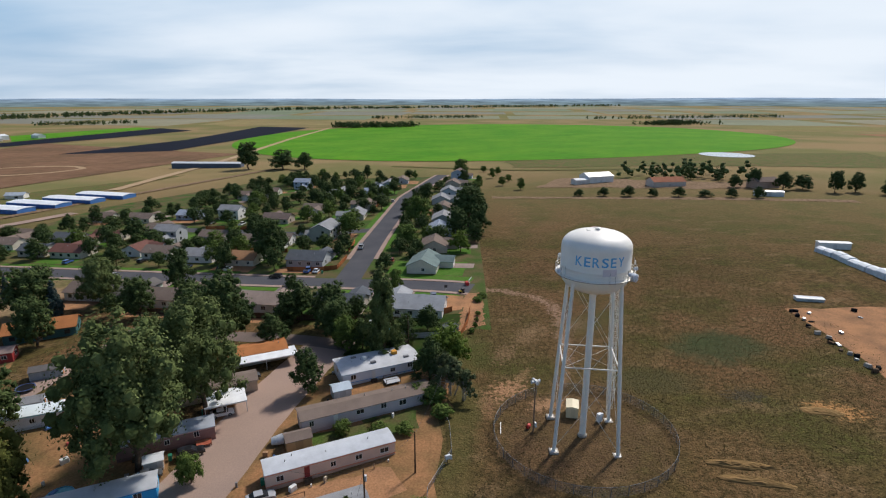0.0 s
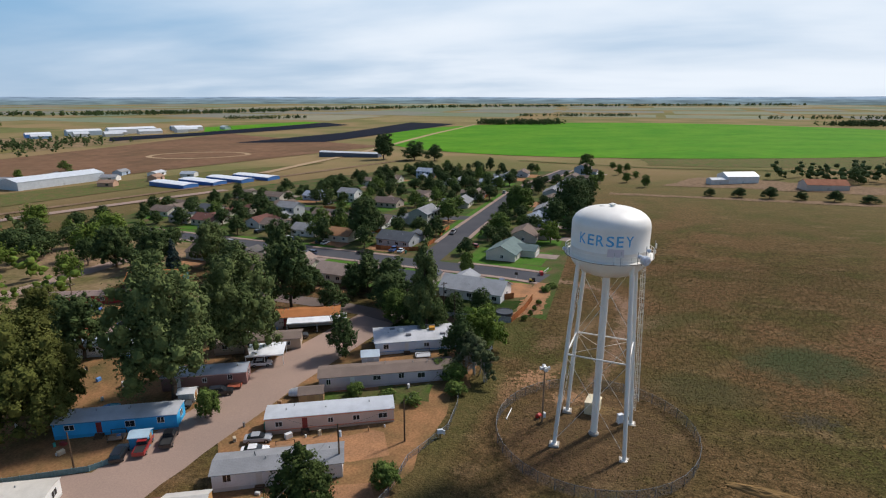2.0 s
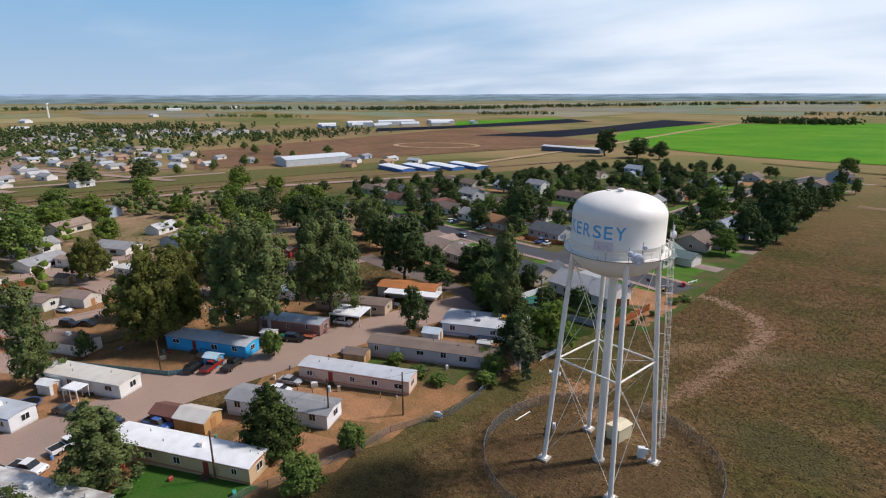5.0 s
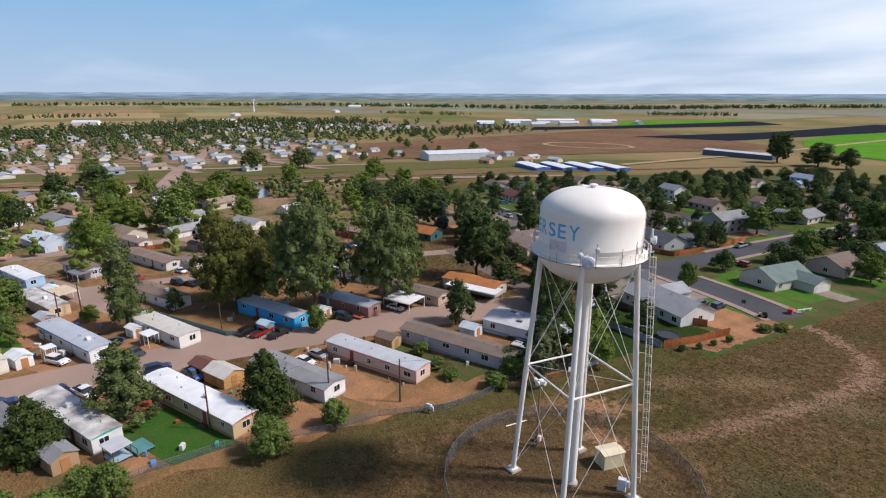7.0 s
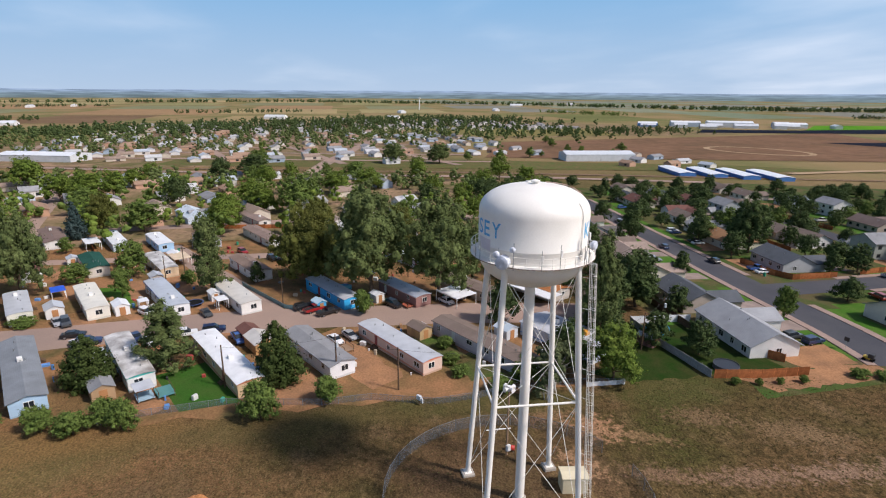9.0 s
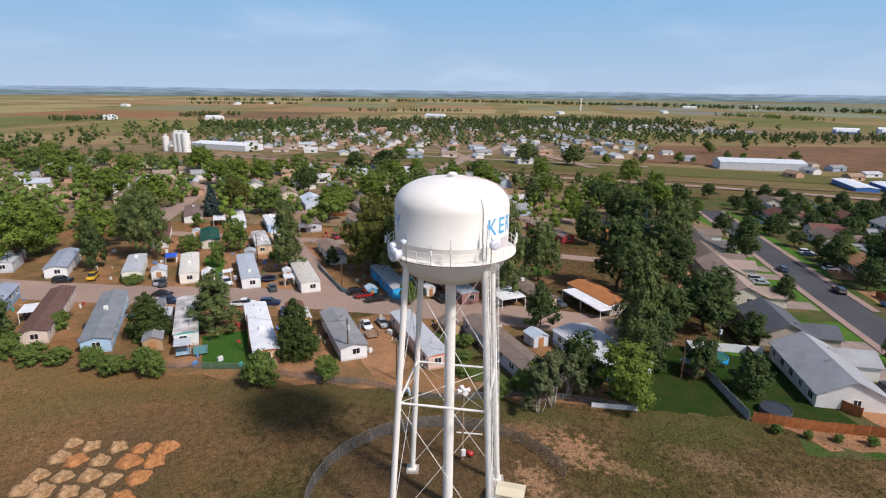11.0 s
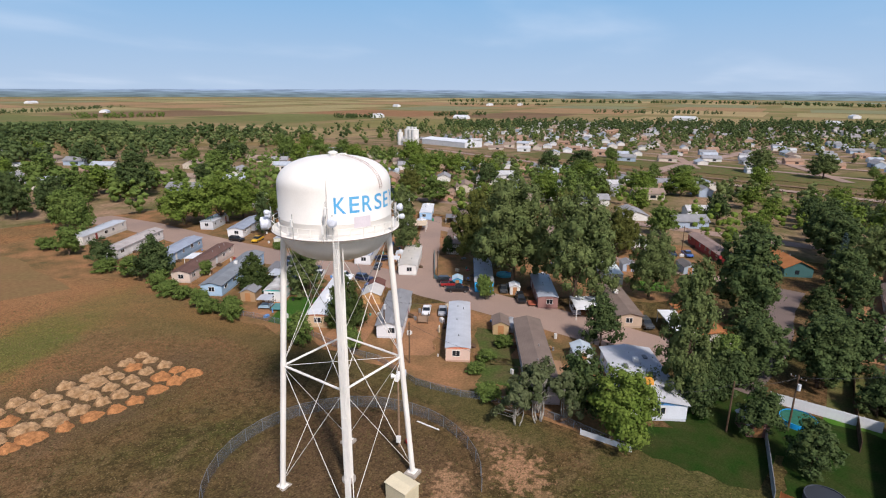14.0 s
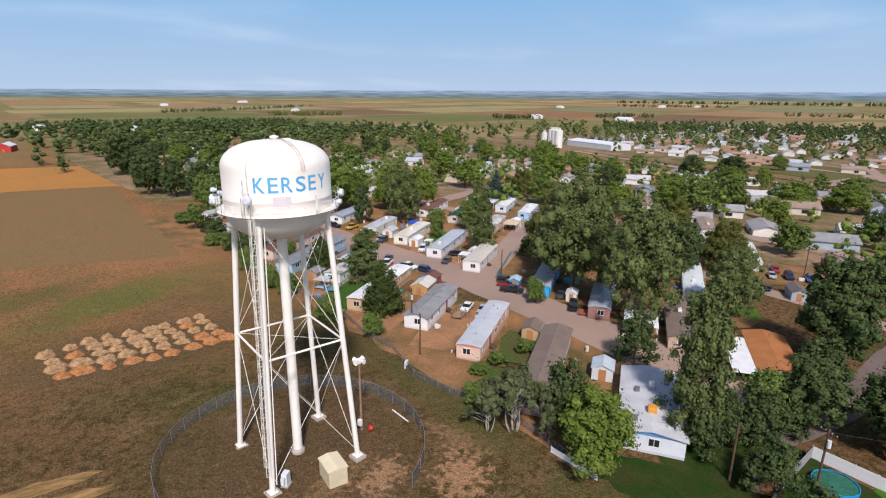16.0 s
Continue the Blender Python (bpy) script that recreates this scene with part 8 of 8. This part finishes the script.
for x, y in ((-58.6, 17.6), (-49.6, 79.6), (-30.6, 72.6), (-50.2, 94.6), (-115.0, 19.0), (-121.0, 37.0), (-47.6, 191.6), (-87.6, 60.0)):
    bin_box(x, y, 25, (0.02, 0.22, 0.12), "green plastic wheelie bin standing outside")
JUNK = ((0.35, 0.05, 0.04), (0.08, 0.2, 0.42), (0.6, 0.6, 0.58), (0.35, 0.2, 0.1), (0.66, 0.66, 0.64), (0.2, 0.2, 0.2), (0.04, 0.3, 0.25), (0.5, 0.42, 0.3), (0.02, 0.02, 0.02), (0.1, 0.25, 0.55))


def porch(x, y, turn, L, W, colour, roof=True):
    t = thing("porch", x, y, turn, None, "small wooden porch deck beside a mobile home", "porch")
    part("deck", box(-L / 2, L / 2, -W / 2, W / 2, 0.45, 0.6, bevel=0.01), paint(colour, 0.8), t)
    for sx in (-1, 1):
        for sy in (-1, 1):
            part("post", box(sx * (L / 2 - 0.08) - 0.05, sx * (L / 2 - 0.08) + 0.05, sy * (W / 2 - 0.08) - 0.05, sy * (W / 2 - 0.08) + 0.05, -0.3, 2.4 if roof else 1.5), WOOD, t)
    for sy in (-1, 1):
        part("rail", box(-L / 2, L / 2, sy * (W / 2 - 0.08) - 0.03, sy * (W / 2 - 0.08) + 0.03, 1.42, 1.5), WOOD, t)
    if roof:
        part("roof", box(-L / 2 - 0.2, L / 2 + 0.2, -W / 2 - 0.2, W / 2 + 0.2, 2.41, 2.5, bevel=0.01), SILVER_ROOF, t)


for x, y, L, W, colour, roof in ((-13.0, 36.4, 3.6, 2.6, (0.10, 0.25, 0.25), False), (-12.0, 33.6, 3.0, 2.6, (0.30, 0.42, 0.50), True), (-27.0, 22.2, 5.0, 2.4, (0.3, 0.3, 0.31), True), (-23.5, 67.3, 3.2, 2.2, (0.30, 0.20, 0.13), False), (-45.6, 84.2, 2.8, 2.4, (0.34, 0.10, 0.06), False), (-16.0, 98.6, 5.5, 2.4, (0.32, 0.2, 0.12), False), (-67, 22.4, 3.4, 2.2, (0.3, 0.2, 0.14), True), (-30, 8, 4.0, 2.2, (0.3, 0.22, 0.16), True), (-54, 63.2, 2.6, 2.0, (0.28, 0.2, 0.14), False), (-12.5, 106.6, 3.4, 2.4, (0.45, 0.46, 0.48), False)):
    porch(x, y, 25.5, L, W, colour, roof)


def yard_clutter():
    rnd = random.Random(12)
    spots = [uv(rnd.uniform(-2, 20), rnd.uniform(36, 100)) for _ in range(60)] + [uv(rnd.uniform(-46, -16), rnd.uniform(10, 118)) for _ in range(100)] + [uv(rnd.uniform(-95, -48), rnd.uniform(0, 150)) for _ in range(80)] + [(rnd.uniform(-4, 3), rnd.uniform(152, 163)) for _ in range(8)]
    for o in [o for o in scene.objects if o.name.startswith("mobile_home")]:
        if math.hypot(o.location.x - 25, o.location.y - 60) > 105:
            continue
        for _ in range(4):
            v = o.matrix_basis @ Vector((rnd.uniform(-10, 10), rnd.choice((-1, 1)) * rnd.uniform(3.5, 4.4), 0))
            spots.append((v.x, v.y))
    homes = [(o.matrix_basis.translation.copy(), o.matrix_basis.to_3x3().inverted()) for o in scene.objects if o.name.startswith("mobile_home")]
    for x, y in spots:
        p = Vector((x, y, 0))
        if any(abs((inv @ (p - Vector((c.x, c.y, 0)))).x) < 14.5 and abs((inv @ (p - Vector((c.x, c.y, 0)))).y) < 3.4 for c, inv in homes):
            continue
        if x > -7 and y < 167 or not off_line(x, y, PARK_LINE, 8) or not off_line(x, y, [uv(-12, 67), uv(-105, 66)], 4.6):
            continue
        s = rnd.uniform(0.2, 0.7)
        bm = box(-s, s, -s * 0.6, s * 0.6, -0.1, rnd.uniform(0.3, 1.1), bevel=0.06)
        if rnd.random() < 0.4:
            bm.free()
            bm = tube((0, 0, -0.1), (0, 0, rnd.uniform(0.4, 1.0)), s * 0.55, 12)
        ob = part("yard_item", bm, paint(rnd.choice(JUNK), 0.6), None)
        ob.matrix_basis = pose(x, y, ground(x, y) + 0.03, 0, 0, rnd.uniform(0, 180))
        tagged(ob, "small coloured box or barrel in a yard", "yard item", "yard clutter")


yard_clutter()

def street_end():
    """Barrier, sign and meters where the street stops at the field."""
    t = thing("road_barrier", 6.4, 174.2, -70, None, "red metal barrier box at the street's end", "barrier")
    part("body", box(-0.9, 0.9, -0.5, 0.5, 0.1, 1.3, bevel=0.06), paint((0.5, 0.03, 0.03), 0.5), t)
    for px in (-0.6, 0.6):
        part("foot", box(px - 0.1, px + 0.1, -0.5, 0.5, -0.2, 0.1), STEEL, t)
    t = thing("guard_rail", 7.6, 178.5, 75, None, "short white guard rail beside the street's end", "rail")
    part("beam", box(-2.2, 2.2, -0.05, 0.05, 0.55, 0.85, bevel=0.02), WHITE, t)
    for px in (-1.9, 0, 1.9):
        part("post", box(px - 0.07, px + 0.07, 0.05, 0.17, -0.4, 0.9), WHITE, t)
    t = thing("yellow_tractor", 4.4, 166.2, 20, None, "small yellow garden tractor by the street", "tractor")
    part("body", box(-0.9, 0.5, -0.45, 0.45, 0.4, 1.0, bevel=0.1), paint((0.62, 0.42, 0.05), 0.45), t)
    part("cab", box(-0.1, 0.9, -0.5, 0.5, 0.7, 1.6, bevel=0.08), paint((0.03, 0.03, 0.03), 0.5), t)
    for px in (-0.6, 0.6):
        for py in (-0.55, 0.55):
            part("wheel", tube((px, py - 0.12, 0.32), (px, py + 0.12, 0.32), 0.36, 12), TYRE, t)
    t = thing("street_sign", -0.8, 166.6, 8, None, "dark square street sign on a thin post", "sign")
    part("post", tube((0, 0, -0.3), (0, 0, 2.6), 0.04, 6), STEEL, t)
    part("plate", box(-0.5, 0.5, -0.06, -0.042, 1.9, 2.8), paint((0.03, 0.03, 0.035), 0.5), t)


street_end()

# ---- more growth: hedges, shrubs and weeds ----
for k, (kind, x, y, H, W) in enumerate((
    ("bush", -2.5, 97, 4.5, 6), ("bush", -1, 92, 3, 5), ("birch", -2, 104, 10, 7), ("birch", 3.5, 98.5, 9, 6), ("bush", -6, 99, 4, 5), ("bush", -13, 86.5, 2.6, 4), ("bush", -8, 86.8, 2.2, 4), ("bush", -20, 87, 3, 4),
    ("round", -27, 146, 7, 7), ("bush", 6.5, 133.5, 1.6, 2), ("bush", 7.6, 137.5, 1.4, 1.6), ("bush", 8.2, 141.5, 1.4, 1.6), ("bush", 8.8, 146, 1.6, 2), ("bush", 9.5, 158, 1.8, 4), ("bush", 11, 162, 1.6, 4),
    ("olive", -74, 66, 17, 14), ("elm2", -78, 150, 13, 10), ("elm2", -94, 150, 14, 11), 
    ("elm2", -147, 152, 17, 15), ("olive", -100, 78, 15, 13),) + ( ("olive", -136, 66, 14, 13), ("bright", -140, 30, 14, 13), ("round2", -150, 0, 13, 16), ("bright", -86, -32, 15, 14), ("round2", -92, 62, 11, 9), ("round2", -68.5, 14.8, 8.5, 5.2),
    ("round2", -30, -76, 15, 11), ("elm2", -34, -90, 18, 13), ("elm2", -28, -140, 20, 14), ("elm2", -36, -160, 20, 15), ("round", -12, -26, 8, 8), ("bush", -9, -20, 4, 7), ("round2", -13, -44, 9, 8), ("bush", -13, -55, 4, 7), ("round", -16, -8, 8, 7), ("bush", -6, 9, 4, 6), ("bush", -6, 14, 3.6, 5),
    ("round", 14, 250, 14, 12), ("round", 12, 236, 10, 9), ("elm2", 14, 282, 17, 13), ("round", 16, 335, 12, 10),) + ( ("round2", 18, 360, 12, 9), ("round2", 22, 400, 10, 6), ("round", 12, 430, 11, 9), ("elm2", 4, 245, 15, 12), ("round", -22, 262, 9, 7), ("round", -24, 300, 10, 8), ("round", -20, 330, 11, 9),
    ("round2", -84, -1, 6, 8), ("bush", -53, -1, 2.4, 6.5), ("bush", -50.5, 0.5, 1.6, 4), ("round2", -120, -16, 6, 5), ("olive", -154, -15, 15, 12), ("round", -74, 47, 6, 4), ("bush", -77, 29, 4, 5),
)):
    grow(kind, x, y, H, W, 300 + k)


def tufts(name, n, mat, size, label, seed, area):
    rng = np.random.default_rng(seed)
    clumps = []
    while len(clumps) < n:
        x, y = rng.uniform(area[0], area[1]), rng.uniform(area[2], area[3])
        if y > 150 and x < 14:
            continue
        if math.hypot(x - TX, y - TY) < 7 and rng.random() < 0.7:
            continue
        s = size * rng.uniform(0.5, 1.5)
        clumps.append((x, y, ground(x, y) + s * 0.3, s))
    mesh = leaf_mesh(name, clumps, size * 0.9, 7, seed, 0.5, core=0)
    tagged(link(name, mesh, mat), label, "grass", "", "stuff")


STRAW_LEAF = leaf_material("straw_blades", (0.155, 0.11, 0.055), (0.19, 0.135, 0.066))
DULL_LEAF = leaf_material("dull_blades", (0.10, 0.095, 0.036), (0.14, 0.115, 0.045))
tufts("dry_grass", 26000, STRAW_LEAF, 0.10, "tufts of dry straw-coloured grass", 61, (4, 100, -10, 200))
tufts("green_grass", 18000, DULL_LEAF, 0.11, "tufts of dull olive weeds", 62, (3, 105, -10, 205))
